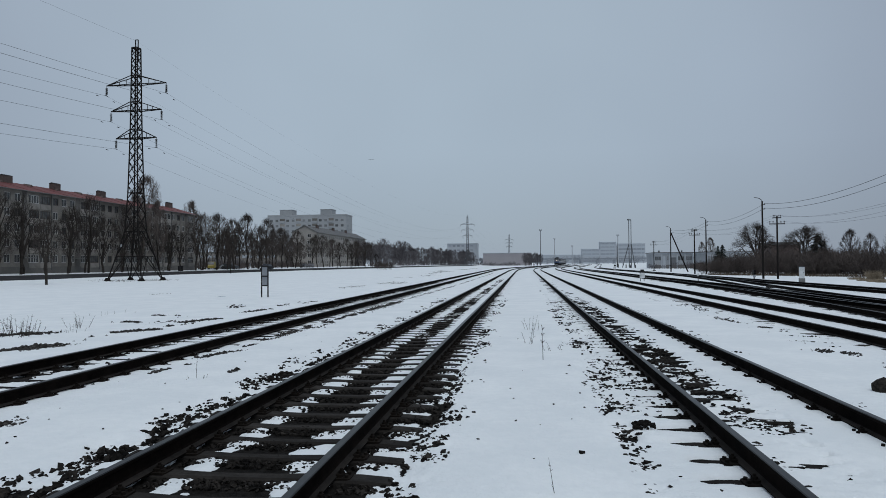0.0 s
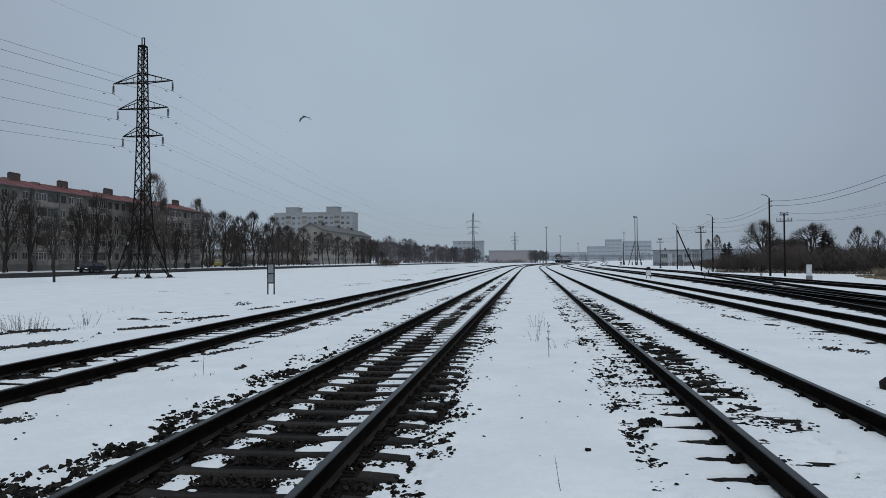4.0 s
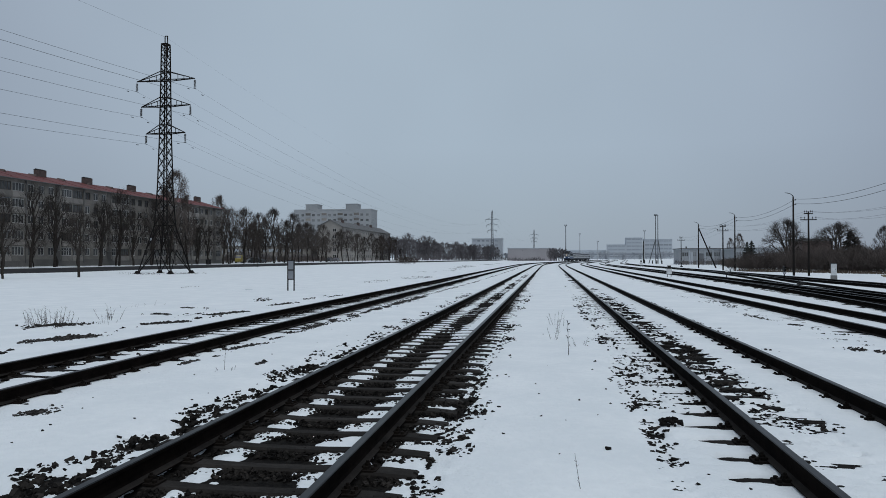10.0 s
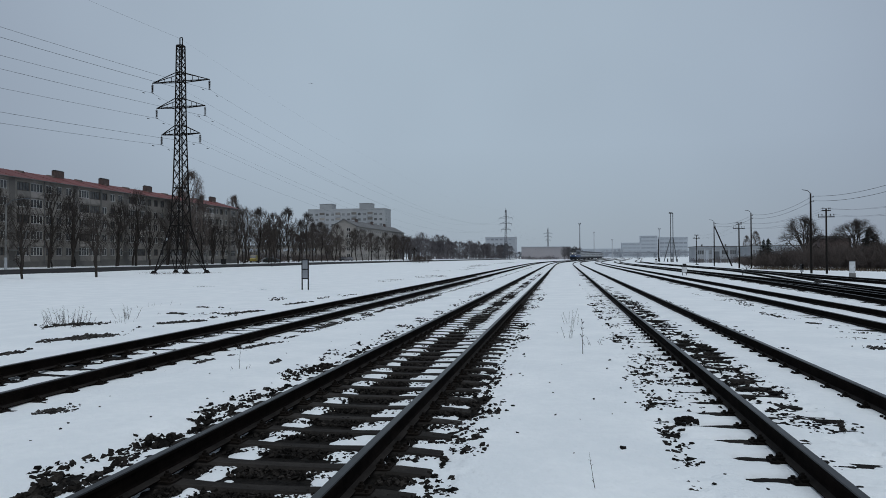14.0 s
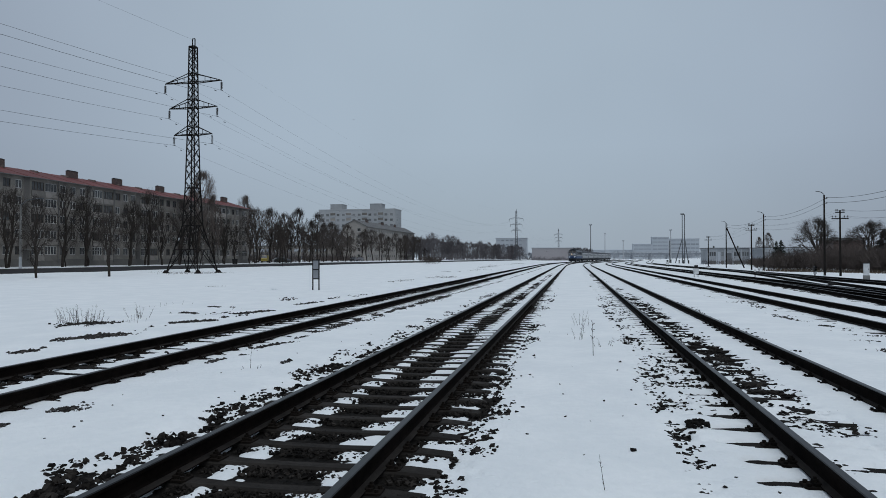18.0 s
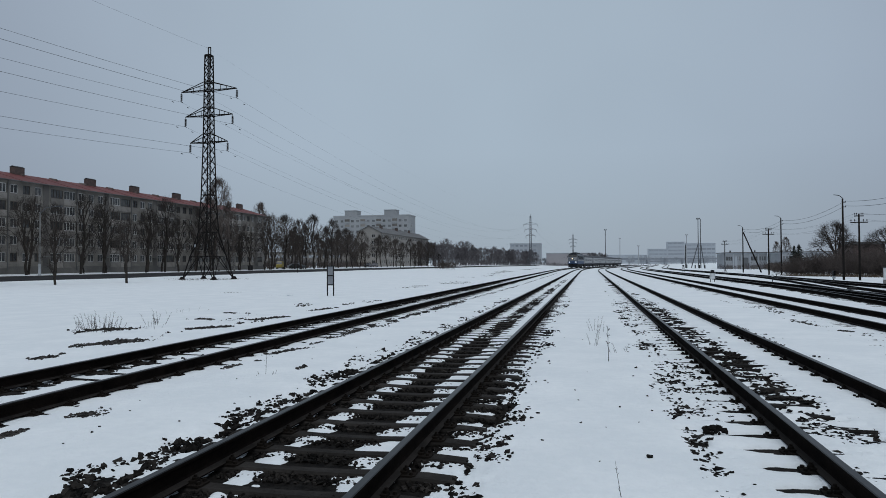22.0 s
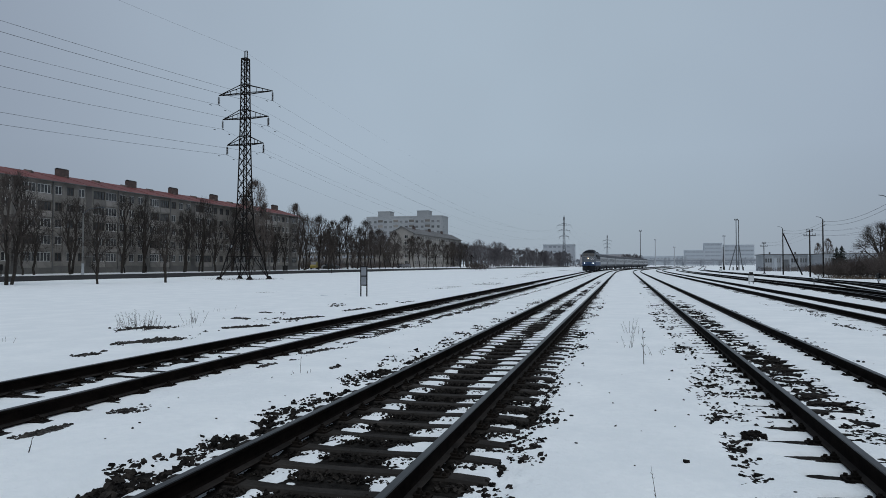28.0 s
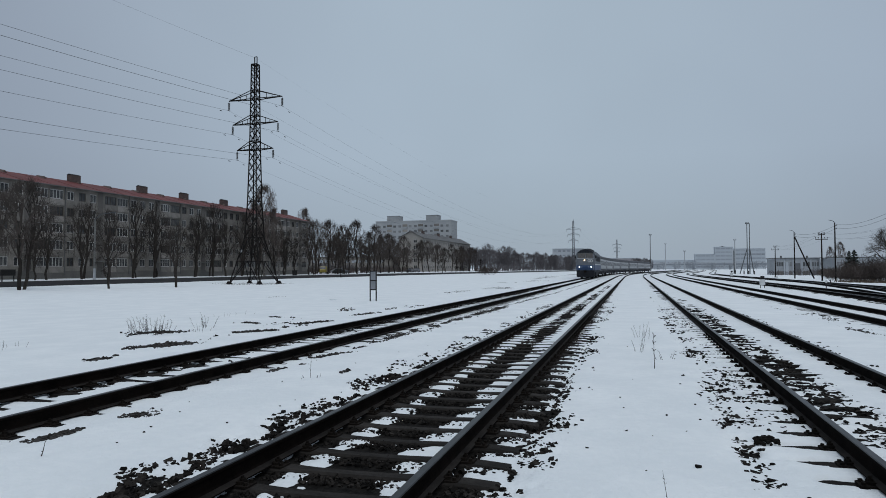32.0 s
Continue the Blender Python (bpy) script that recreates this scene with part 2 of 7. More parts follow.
def wave_noise(x, y, scale, seed, octaves=4, gain=0.55):
    """Smooth value noise on arrays."""
    out, amp, total = 0.0, 1.0, 0.0
    for o in range(octaves):
        r = np.random.default_rng(seed * 31 + o)
        g = r.random((256, 256))
        u, v = x / scale + 37.3 * o, y / scale + 11.7 * o
        i, j = np.floor(u).astype(int), np.floor(v).astype(int)
        a, b = u - i, v - j
        a, b = a * a * (3 - 2 * a), b * b * (3 - 2 * b)
        i0, j0, i1, j1 = i % 256, j % 256, (i + 1) % 256, (j + 1) % 256
        out = out + amp * ((g[i0, j0] * (1 - a) + g[i1, j0] * a) * (1 - b) + (g[i0, j1] * (1 - a) + g[i1, j1] * a) * b)
        total += amp
        amp *= gain
        scale /= 2.03
    return out / total


def land(x, y):
    """The lie of the land, without the snow's own relief."""
    d = line_offset(x, y)
    z = np.interp(d, [-400, -110, -80, -73, -69.6, -62, -54, -20, -12, -8, 24, 29, 36, 60, 120, 400],
                  [1.4, 0.85, 0.52, 0.45, 0.36, -0.10, -0.42, -0.30, -0.02, 0.0, 0.0, -0.5, -0.70, -0.70, 0.2, 1.5])
    return z


# snow cover across the tracks, metres right of the line and cover; below zero the ballast shows
COVER_LEFT = [
    (-12, 1), (-9.2, .9), (-8.6, .85), (-8.2, .8), (-7.8, .9), (-7.2, .9), (-6.4, .8), (-5.95, .5), (-5.76, .3), (-5.55, .15),
    (-5.38, .45), (-5.2, .72), (-4.9, .78), (-4.5, .66), (-4.36, .4), (-4.25, .15), (-4.12, .45), (-3.95, .8), (-3.5, .9), (-3.05, .95), (-2.4, 1)]
COVER_MAIN = [
    (-2.0, .9), (-1.85, .5), (-1.65, .14), (-1.4, .04), (-1.24, .3), (-1.14, .5), (-1.0, .6), (-.86, .5), (-.74, -.4), (-.6, -.25),
    (-.45, .30), (-.28, -.02), (-.1, -.40), (.12, -.25), (.33, .14), (.55, .40), (.70, .34), (.86, -.25), (1.0, .2), (1.2, .36),
    (1.35, .3), (1.52, .5), (1.72, .8), (2.0, 1.1)]
COVER_RIGHT = [
    (3.1, 1.0), (3.3, .5), (3.5, .18), (3.75, .12), (4.0, .16), (4.15, .3), (4.25, -.3), (4.4, .2), (4.6, .16), (4.9, .06), (5.15, .1),
    (5.35, .42), (5.55, .85), (5.85, .75), (6.05, .6), (6.3, .55), (6.55, .65), (7.0, 1), (7.9, .9), (8.3, .55), (8.8, .6), (9.2, .4), (9.6, .35),
    (9.9, .9), (10.9, .9), (11.15, .5), (11.5, .8), (11.9, .6), (12.6, .5), (13.6, .5), (14.4, .4), (15.6, .7), (16.2, .4), (17.5, .55),
    (18.6, .7), (20.2, .65), (21.8, .7), (23.2, .6), (24.2, .9), (27, 1)]
COVER_TABLE = COVER_LEFT + COVER_MAIN + COVER_RIGHT
COVER_D, COVER = zip(*COVER_TABLE)
BED = -0.045
PITCH, SLEEPER_START = 0.570, 2.36


def snow_cover(x, y):
    """Cover before its finest raggedness."""
    d = line_offset(x, y)
    c = np.interp(d, COVER_D, COVER)
    inner = np.interp(d, [0.1, 0.3, 0.78, 0.8], [0, 1, 1, 0])
    c = c + inner * np.interp(y, [6, 14, 40, 90], [0, 0.10, 0.34, 0.6])
    c = c + np.interp(d, [-0.8, -0.7, 0.1, 0.2], [0, 1, 1, 0]) * np.interp(y, [8, 16, 30, 60, 110], [0, 0.16, 0.42, 0.6, 0.8])
    c = c + np.interp(-d, [0.84, 0.95, 1.8, 2.0], [0, 1, 1, 0]) * np.interp(y, [4, 6, 10, 18, 40, 90], [-0.08, 0, 0.22, 0.3, 0.4, 0.5])
    c = c + np.interp(d, [0.84, 0.95, 1.8, 2.0], [0, 1, 1, 0]) * np.interp(y, [2, 5, 8, 18, 40, 90], [-0.12, -0.18, -0.08, 0.0, 0.2, 0.45])
    c = c + (np.interp(d, [0.15, 0.28, 0.72, 0.8], [0, 1, 1, 0]) + np.interp(d, [-0.8, -0.7, -0.32, -0.2], [0, 1, 1, 0])) * np.interp(y, [5, 10, 16, 40], [0.05, 0.22, 0.3, 0.2])
    c = c + np.interp(d, [0.86, 0.95, 1.35, 1.5], [0, 1, 1, 0]) * np.interp(y, [4, 9, 30], [0.0, 0.02, 0.12])
    c = c - np.interp(d, [4.4, 4.5, 5.05, 5.3], [0, 1, 1, 0]) * np.interp(y, [5.5, 8, 26, 45], [0, 0.22, 0.20, 0])
    side = np.interp(d, [3.4, 3.6, 5.4, 5.6], [0, 1, 1, 0])
    c = c + side * np.interp(y, [3, 5.5, 6.5, 9, 16, 28, 60, 110], [0.52, 0.32, 0.2, 0.12, 0.14, 0.28, 0.5, 0.7])
    return c + 0.55 * (wave_noise(x, y, 1.5, 3, 2) - 0.5) + 0.55 * np.maximum(0, wave_noise(x, y, 6.0, 4, 2) - 0.62) * (np.abs(d) > 12) - 1.3 * np.maximum(0, wave_noise(x * 0.45, y * 0.16, 1.0, 14, 3) - 0.70) * 5 * ((d < -7.0) & (d > -16))


def snow_height(x, y):
    d = line_offset(x, y)
    streak = np.interp(d, [3.15, 3.4, 3.75, 3.9, 4.35, 4.45, 5.25, 5.5], [0, 1, 1, 0, 0, 1, 1, 0]) * np.interp(y, [3, 7, 40, 80], [0.3, 1, 1, 0.3])
    c = snow_cover(x, y) + (1.42 - 0.75 * streak) * (wave_noise(x, y, 0.34, 5, 5, 0.68) - 0.5)
    # the sleeper ends of the right-hand track lie bare in the snow beside its rail
    ph = (y - SLEEPER_START + PITCH / 2) % PITCH - PITCH / 2
    bare = np.interp(d, [3.72, 3.92, 4.3, 4.45], [0, 1, 1, 0])
    fine = wave_noise(x, y, 0.16, 23, 3) - 0.5
    c = c * (1 - bare) + bare * (0.55 - 1.25 * np.exp(-((ph + 0.03) / np.interp(y, [5, 9], [0.095, 0.062])) ** 2) * np.interp(d, [3.75, 4.0], [0.5, 1]) + 0.6 * fine)
    # the switch track lies bare and black, with ragged edges, and the first siding's sleeper ends show as a comb
    edge = np.interp(y, [0, 12, 24, 34, 52, 60], [11.5, 12.3, 13.0, 13.7, 14.3, 14.4])
    swept = np.clip((d - edge) * 4, 0, 1) * np.clip((17.0 - d) * 3, 0, 1)
    c = c - swept * np.interp(y, [0, 20, 48, 70], [0.9, 0.9, 0.7, 0]) * np.interp(d - edge, [0, 0.2, 0.3, 0.42, 0.55, 2.4, 3.2], [1.0, 0.9, 0.1, 0.1, 1.0, 1.05, 0.7]) * np.interp(wave_noise(x, y * 0.5, 0.8, 51, 3), [0.3, 0.6], [0.6, 1.15])
    ph = (y - 10 + 0.3) % 0.6 - 0.3
    comb = np.interp(d, [9.0, 9.15, 9.45, 9.6], [0, 1, 1, 0]) * np.interp(y, [18, 21, 30, 36], [0, 1, 1, 0]) * np.clip((wave_noise(x, y, 2.6, 53, 2) - 0.36) * 6, 0, 1)
    c = c * (1 - comb) + comb * (0.5 - 1.2 * np.exp(-(ph / 0.10) ** 2) + 0.7 * fine)
    # lines of stones across the track, half drowned in snow
    c = c + streak * (1.7 * (wave_noise(x * 0.42, y * 1.15, 0.12, 29, 3) - 0.5) - 0.06)
    lift = np.where(c < 0, -0.02 + 0.05 * np.clip(c, -0.8, 0), -0.02 + 0.022 * np.clip(c * 12, 0, 1) + 0.058 * np.tanh(np.clip(c, 0, 3) * 2.4))
    cap = np.interp(d, [-6.5, -6.2, -5.65, -5.5, -4.3, -4.15, -3.6, -3.4, -1.5, -1.3, 1.35, 1.6, 3.7, 3.9, 4.3, 4.45, 5.7, 8.9, 9.1, 9.7, 9.9, 10.9, 11.1, 11.8, 12, 14.8, 15, 16.2, 16.4],
                    [0.058, 0.040, 0.040, 0.034, 0.034, 0.040, 0.040, 0.058, 0.058, 0.031, 0.031, 0.058, 0.058, 0.048, 0.048, 0.060, 0.075, 0.085, 0.065, 0.07, 0.10, 0.10, 0.08, 0.085, 0.075, 0.07, 0.09, 0.09, 0.075])
    cap = cap + np.where(np.abs(d) < 1.5, np.interp(y, [10, 24, 60], [0, 0.010, 0.024]), 0) + np.interp(d, [0.34, 0.42, 0.66, 0.72], [0, 1, 1, 0]) * np.interp(y, [8, 14, 24], [0, 0.006, 0.022])
    lift = np.where(c < 0, lift, np.minimum(lift, -0.02 + 0.022 * np.clip(c * 12, 0, 1) + cap * np.tanh(np.clip(c, 0, 3) * 2.4)))
    soft = 0.030 * (wave_noise(x, y, 4.0, 9, 3) - 0.5)
    rough = np.where((d < -7) | (d > 27), 0.12 * (wave_noise(x, y, 9.0, 12, 3) - 0.5), 0)
    bank = np.interp(d, [-24, -17, -10, -7.4], [0, 1, 1, 0]) * np.interp(y, [42, 70, 150, 230], [0, 1, 1, 0])
    rough = rough + bank * (0.10 + 0.34 * (wave_noise(x, y * 0.6, 3.2, 41, 3) - 0.42))
    return land(x, y) + BED + np.where(np.abs(d) > 30, 0.06, lift) + soft * np.clip(c, 0, 1) + rough


def grid_mesh(name, patches, height, mat):
    """One sheet from patches of rows and columns that meet edge to edge."""
    me = bpy.data.meshes.new(name)
    co, q, count = [], [], 0
    for xs, ys in patches:
        X, Y = np.meshgrid(xs, ys)
        co.append(np.stack([X, Y, height(X, Y)], -1).reshape(-1, 3))
        i = count + np.arange(len(xs) * len(ys)).reshape(len(ys), len(xs))
        q.append(np.stack([i[:-1, :-1], i[:-1, 1:], i[1:, 1:], i[1:, :-1]], -1).reshape(-1, 4))
        count += len(co[-1])
    co, q = np.concatenate(co), np.concatenate(q)
    me.vertices.add(len(co))
    me.vertices.foreach_set("co", co.astype(np.float32).ravel())
    me.loops.add(q.size)
    me.loops.foreach_set("vertex_index", q.astype(np.int32).ravel())
    me.polygons.add(len(q))
    me.polygons.foreach_set("loop_start", np.arange(0, q.size, 4, dtype=np.int32))
    me.polygons.foreach_set("use_smooth", np.ones(len(q), dtype=bool))
    me.materials.append(mat)
    me.update(calc_edges=True)
    me.validate()
    return me


def steps(*runs):
    out = [runs[0][0]]
    for a, b, s in runs:
        n = max(1, int(round((b - a) / s)))
        out += list(np.linspace(a, b, n + 1)[1:])
    return np.array(out)


EDGE_LEFT, EDGE_RIGHT = ((-3000, -400, 400), (-400, -120, 40), (-120, -20, 4)), ((26, 60, 2), (60, 400, 30), (400, 3000, 300))
near_x = steps(*EDGE_LEFT, (-20, -9, 0.3), (-9, -6.2, 0.06), (-6.2, -3.9, 0.036), (-3.9, -2.2, 0.05), (-2.2, 1.9, 0.024), (1.9, 3.1, 0.06), (3.1, 5.7, 0.024), (5.7, 9, 0.06), (9, 13, 0.09), (13, 26, 0.2), *EDGE_RIGHT)
far_x = steps(*EDGE_LEFT, (-20, -9, 0.5), (-9, 13, 0.08), (13, 26, 0.25), *EDGE_RIGHT)
near_y, far_y = [3.6], [38.0]
while near_y[-1] < 37.7:
    near_y.append(near_y[-1] + 0.0069 * (near_y[-1] + 1.6))
while far_y[-1] < 130:
    far_y.append(far_y[-1] + 0.0098 * (far_y[-1] + 1.5))
near_y = np.concatenate([steps((-400, -20, 20), (-20, -8, 1.5), (-8, 3.5, 0.7)), near_y, [38.0]])
far_y = np.concatenate([far_y, steps((132, 560, 6.0), (570, 1000, 30), (1100, 4000, 300))])
ground = tagged(new("ground", grid_mesh("ground", ((near_x, near_y), (far_x, far_y)), snow_height, SNOW)), "trampled snow cover thinning to dark ballast along the rails", "snow", kind="structure")


def ballast_height(x, y):
    return land(x, y) + BED + 0.020 * (wave_noise(x, y, 0.10, 21, 2, 0.7) - 0.5)


bx = steps((-9, -2.4, 0.3), (-2.4, 6.8, 0.12), (6.8, 25, 0.5))
by = list(np.arange(-8.0, 2.3, 0.25)) + [2.3]
while by[-1] < 110:
    by.append(by[-1] + 0.018 * (by[-1] + 1.5))
ballast = tagged(new("ballast_bed", grid_mesh("ballast_bed", ((bx, np.array(by)),), ballast_height, BALLAST)), "dark crushed stone ballast under the tracks", "ballast", kind="structure")

# ---- rails and sleepers ----
def rail_profile():
    """Half a heavy rail, head 72 mm wide and 180 mm high, mirrored; z from the foot."""
    half = [(0.075, 0.0), (0.075, 0.011), (0.022, 0.030), (0.009, 0.048), (0.009, 0.132), (0.033, 0.146), (0.0365, 0.150), (0.0365, 0.172), (0.030, 0.1795)]
    return half + [(-x, z) for x, z in reversed(half)]


PROFILE = rail_profile()


def rail_mesh(stations, lift=0.01):
    s = Shape()
    rings = []
    for x, y, th in stations:
        c, sn = math.cos(th), math.sin(th)
        rings.append([(x + u * c, y - u * sn, w + lift) for u, w in PROFILE])
    s.sweep(rings)
    me = s.mesh("rail", RAIL_SIDE)
    me.materials.append(RAIL_TOP)
    me.materials.append(RAIL_FOOT)
    n = len(PROFILE)
    kind = {7: 1, 8: 1, 9: 1, 1: 2, 15: 2}
    idx = [kind.get(k % n, 0) if k < n * (len(rings) - 1) else 0 for k in range(len(me.polygons))]
    me.polygons.foreach_set("material_index", idx)
    return me


def stations(off, s0, s1):
    ss = list(np.arange(s0, min(s1, 112), 6.0)) + list(np.arange(max(112, s0), s1, 4.0)) + [s1]
    return [on_line(s, off) for s in ss]


def sleeper_mesh(concrete, mat):
    """A sleeper 2.7 m long; the concrete one is waisted with sloped rail seats."""
    s = Shape()
    rings = []
    if concrete:
        run = [(-1.35, 0.100, -0.050), (-1.30, 0.103, -0.018), (-1.05, 0.105, -0.002), (-0.60, 0.092, -0.002), (-0.35, 0.078, -0.008), (0, 0.072, -0.012)]
    else:
        run = [(-1.36, 0.115, -0.02), (-1.34, 0.12, -0.004), (0, 0.12, -0.004)]
    run = run + [(-x, w, z) for x, w, z in reversed(run[:-1])]
    for x, w, z in run:
        rings.append([(x, -w - 0.02, -0.2), (x, -w, z - 0.02), (x, -w + 0.02, z), (x, w - 0.02, z), (x, w, z - 0.02), (x, w + 0.02, -0.2)])
    s.sweep(rings)
    return s.mesh("sleeper", mat)


SLEEPER_C, SLEEPER_D, SLEEPER_W = sleeper_mesh(True, CONCRETE_SLEEPER), sleeper_mesh(True, DARK_SLEEPER), sleeper_mesh(False, WOOD_SLEEPER)


def _fastening():
    """Tie plate, two clips and bolts at one rail seat."""
    s = Shape()
    s.box(-0.19, -0.085, -0.004, 0.19, 0.085, 0.012, 0.02)
    for e in (-1, 1):
        s.box(min(e * 0.062, e * 0.12), -0.05, 0.012, max(e * 0.062, e * 0.12), 0.05, 0.036, 0.012)
        s.tube((e * 0.10, 0, 0.03), (e * 0.10, 0, 0.075), 0.014, n=6)
        s.tube((e * 0.10, 0, 0.036), (e * 0.10, 0, 0.056), 0.026, n=6)
        s.tube((e * 0.155, 0.045, 0.01), (e * 0.155, 0.045, 0.035), 0.018, n=6)
        s.tube((e * 0.155, -0.045, 0.01), (e * 0.155, -0.045, 0.035), 0.018, n=6)
    return s.mesh("rail_clip", IRON)


CLIP = _fastening()


def build_track(off, label, first, last, concrete, near_clips):
    t = thing("railway_track", label, "railway track")
    for e in (-0.796, 0.796):
        part("rail", rail_mesh(stations(off + e, -8, 640)), None, t)
    sl = (SLEEPER_C if off == 0 else SLEEPER_D) if concrete else SLEEPER_W
    for j in range(1, 18 if concrete else 1):
        o = part("sleeper", sl, None, t)
        o.matrix_local = pose(off, first - j * PITCH, 0.002 * math.sin(7 * j), 0, 0, 0.5 * math.sin(3 * j))
    s, i = first, 0
    while s < last:
        x, y, th = on_line(s, off)
        o = part("sleeper", sl, None, t)
        o.matrix_local = pose(x, y, random.uniform(-0.004, 0.004) - (0.005 if off > 0 else 0), 0, random.uniform(-.25, .25), -math.degrees(th) + random.uniform(-.5, .5))
        if i < near_clips:
            for e in (-0.796, 0.796):
                c = part("rail_clip", CLIP, None, t)
                c.matrix_local = pose(x + e, y, 0)
        s += PITCH
        i += 1
    return t


build_track(TRACKS["near"], "main track of dark worn rails on concrete sleepers, ballast half bare", 2.19, 72, True, 36)
build_track(TRACKS["right"], "track of dark rails on sleepers half buried in snow", SLEEPER_START, 72, True, 26)
build_track(TRACKS["left"], "track of dark rails with snow lying between the sleepers", 3.5, 60, True, 14)
build_track(TRACKS["second"], "siding track with black rails in snow", 10, 60, False, 0)
build_track(TRACKS["third"], "siding track with black rails beside the switches", 20, 70, False, 0)
build_track(TRACKS["fourth"], "outer siding track with black rails in thin snow", 30, 80, False, 0)
# ---- more materials ----
FACADE = material("facade_silicate_brick", (0.275, 0.255, 0.230), 0.9, 0, 0.6, (0.170, 0.157, 0.141), 0.004, 6, 0.5)
FACADE_DARK = material("facade_dark_strip", (0.155, 0.145, 0.133), 0.9, 0, 0.4, (0.12, 0.112, 0.104), 0.004, 6, 0.5)
FACADE_PALE = material("facade_pale_panel", (0.33, 0.31, 0.285), 0.9, 0, 0.2, (0.27, 0.255, 0.235), 0.004, 5, 0.5)
# distant panel concrete, its grey lifted and cooled for haze
FACADE_FAR = material("facade_far_hazed", (0.37, 0.385, 0.395), 0.9, 0, 0.08, (0.31, 0.325, 0.335), 0, None, 0.5)
PLINTH = material("plinth_plaster", (0.17, 0.162, 0.15), 0.9, 0, 0.5, (0.12, 0.115, 0.107), 0.004, 8, 0.5)
ROOF_RED = material("roof_red_sheet", (0.175, 0.046, 0.040), 0.65, 0, 0.3, (0.125, 0.036, 0.033), 0.004, 9, 0.5, spec=0.3)
ROOF_GREY = material("roof_grey_sheet", (0.14, 0.14, 0.14), 0.7, 0, 0.3, (0.10, 0.10, 0.10), 0.004, 9, 0.5)
CHIMNEY_BRICK = material("chimney_brick", (0.12, 0.085, 0.075), 0.9, 0, 2.0, (0.08, 0.06, 0.055), 0.006, 14, 0.5)
WHITE_FRAME = material("window_frame_white", (0.60, 0.59, 0.57), 0.5, 0, 3, (0.46, 0.45, 0.435), 0, None, 0.5, 0.3)
BROWN_FRAME = material("window_frame_brown", (0.07, 0.05, 0.04), 0.6, 0, 3, (0.05, 0.04, 0.03), 0, None, 0.5, 0.2)
GLASS = material("window_glass", (0.020, 0.023, 0.027), 0.2, 0, 0.9, (0.08, 0.08, 0.077), 0, None, 0.35, 0.6)
LOGGIA = material("loggia_panel", (0.16, 0.148, 0.136), 0.85, 0, 0.8, (0.25, 0.232, 0.212), 0, None, 0.5, 0.4)
STEEL_DARK = material("lattice_steel", (0.008, 0.0075, 0.0075), 0.9, 0.0, 2, (0.018, 0.016, 0.015), 0, None, 0.5, spec=0.08)
STEEL_GREY = material("weathered_steel", (0.10, 0.11, 0.12), 0.7, 0.1, 2, (0.075, 0.08, 0.09), 0, None, 0.5)
WIRE = material("wire", (0.02, 0.021, 0.024), 0.6, 0.2, 3, (0.03, 0.03, 0.033))
INSULATOR = material("insulator_glaze", (0.012, 0.012, 0.014), 0.35, 0, 6, (0.03, 0.025, 0.022))
POLE_WOOD = material("pole_tarred_wood", (0.012, 0.011, 0.0105), 0.85, 0, 1.5, (0.022, 0.019, 0.017), 0.004, 30, 0.4, spec=0.08)
CONCRETE = material("concrete", (0.22, 0.22, 0.21), 0.9, 0, 1.0, (0.15, 0.15, 0.145), 0.004, 30, 0.5)
WHITE_PAINT = material("white_paint_worn", (0.66, 0.68, 0.69), 0.6, 0, 2.5, (0.50, 0.51, 0.51), 0, None, 0.4)
BLACK_PAINT = material("black_paint", (0.012, 0.012, 0.013), 0.55, 0, 5, (0.025, 0.024, 0.023), 0, None, 0.4, spec=0.15)
SIGN_WHITE = material("sign_white_plate", (0.42, 0.44, 0.46), 0.6, 0, 2, (0.33, 0.35, 0.37), 0, None, 0.5)
BOARD_PLATE = material("board_grey_plate", (0.27, 0.285, 0.31), 0.6, 0, 2, (0.20, 0.215, 0.235), 0, None, 0.5)
BARK = material("bark_dark", (0.024, 0.021, 0.019), 0.9, 0, 3, (0.044, 0.038, 0.033), 0.01, 25, 0.45, 0.25, spec=0.1)
# bark of the far trees, lifted to grey to imitate haze
BARK_FAR = material("bark_hazed", (0.100, 0.094, 0.100), 0.9, 0, 1, (0.132, 0.124, 0.130), 0, None, 0.5, 0.25, spec=0.1)
BIRCH_BARK = material("birch_bark", (0.30, 0.29, 0.28), 0.85, 0, 3, (0.05, 0.045, 0.04), 0, None, 0.5, spec=0.1)
STREET_TWIG = material("twig_grey_brown", (0.034, 0.029, 0.026), 0.9, 0, 1.2, (0.055, 0.047, 0.042), 0, None, 0.5, 0.25, spec=0.1)
BIRCH_TWIG = material("birch_twig", (0.085, 0.070, 0.062), 0.9, 0, 1.2, (0.12, 0.10, 0.09), 0, None, 0.5, 0.25, spec=0.1)
TWIG = material("twig_brown", (0.052, 0.044, 0.040), 0.9, 0, 1.2, (0.080, 0.068, 0.061), 0, None, 0.5, 0.25, spec=0.1)
ROUND_TWIG = material("field_tree_twig", (0.056, 0.048, 0.044), 0.9, 0, 1.2, (0.084, 0.073, 0.066), 0, None, 0.5, 0.25, spec=0.1)
BUSH_TWIG = material("bush_twig_brown", (0.076, 0.064, 0.059), 0.9, 0, 0.5, (0.105, 0.088, 0.080), 0, None, 0.5, 0.25, spec=0.1)
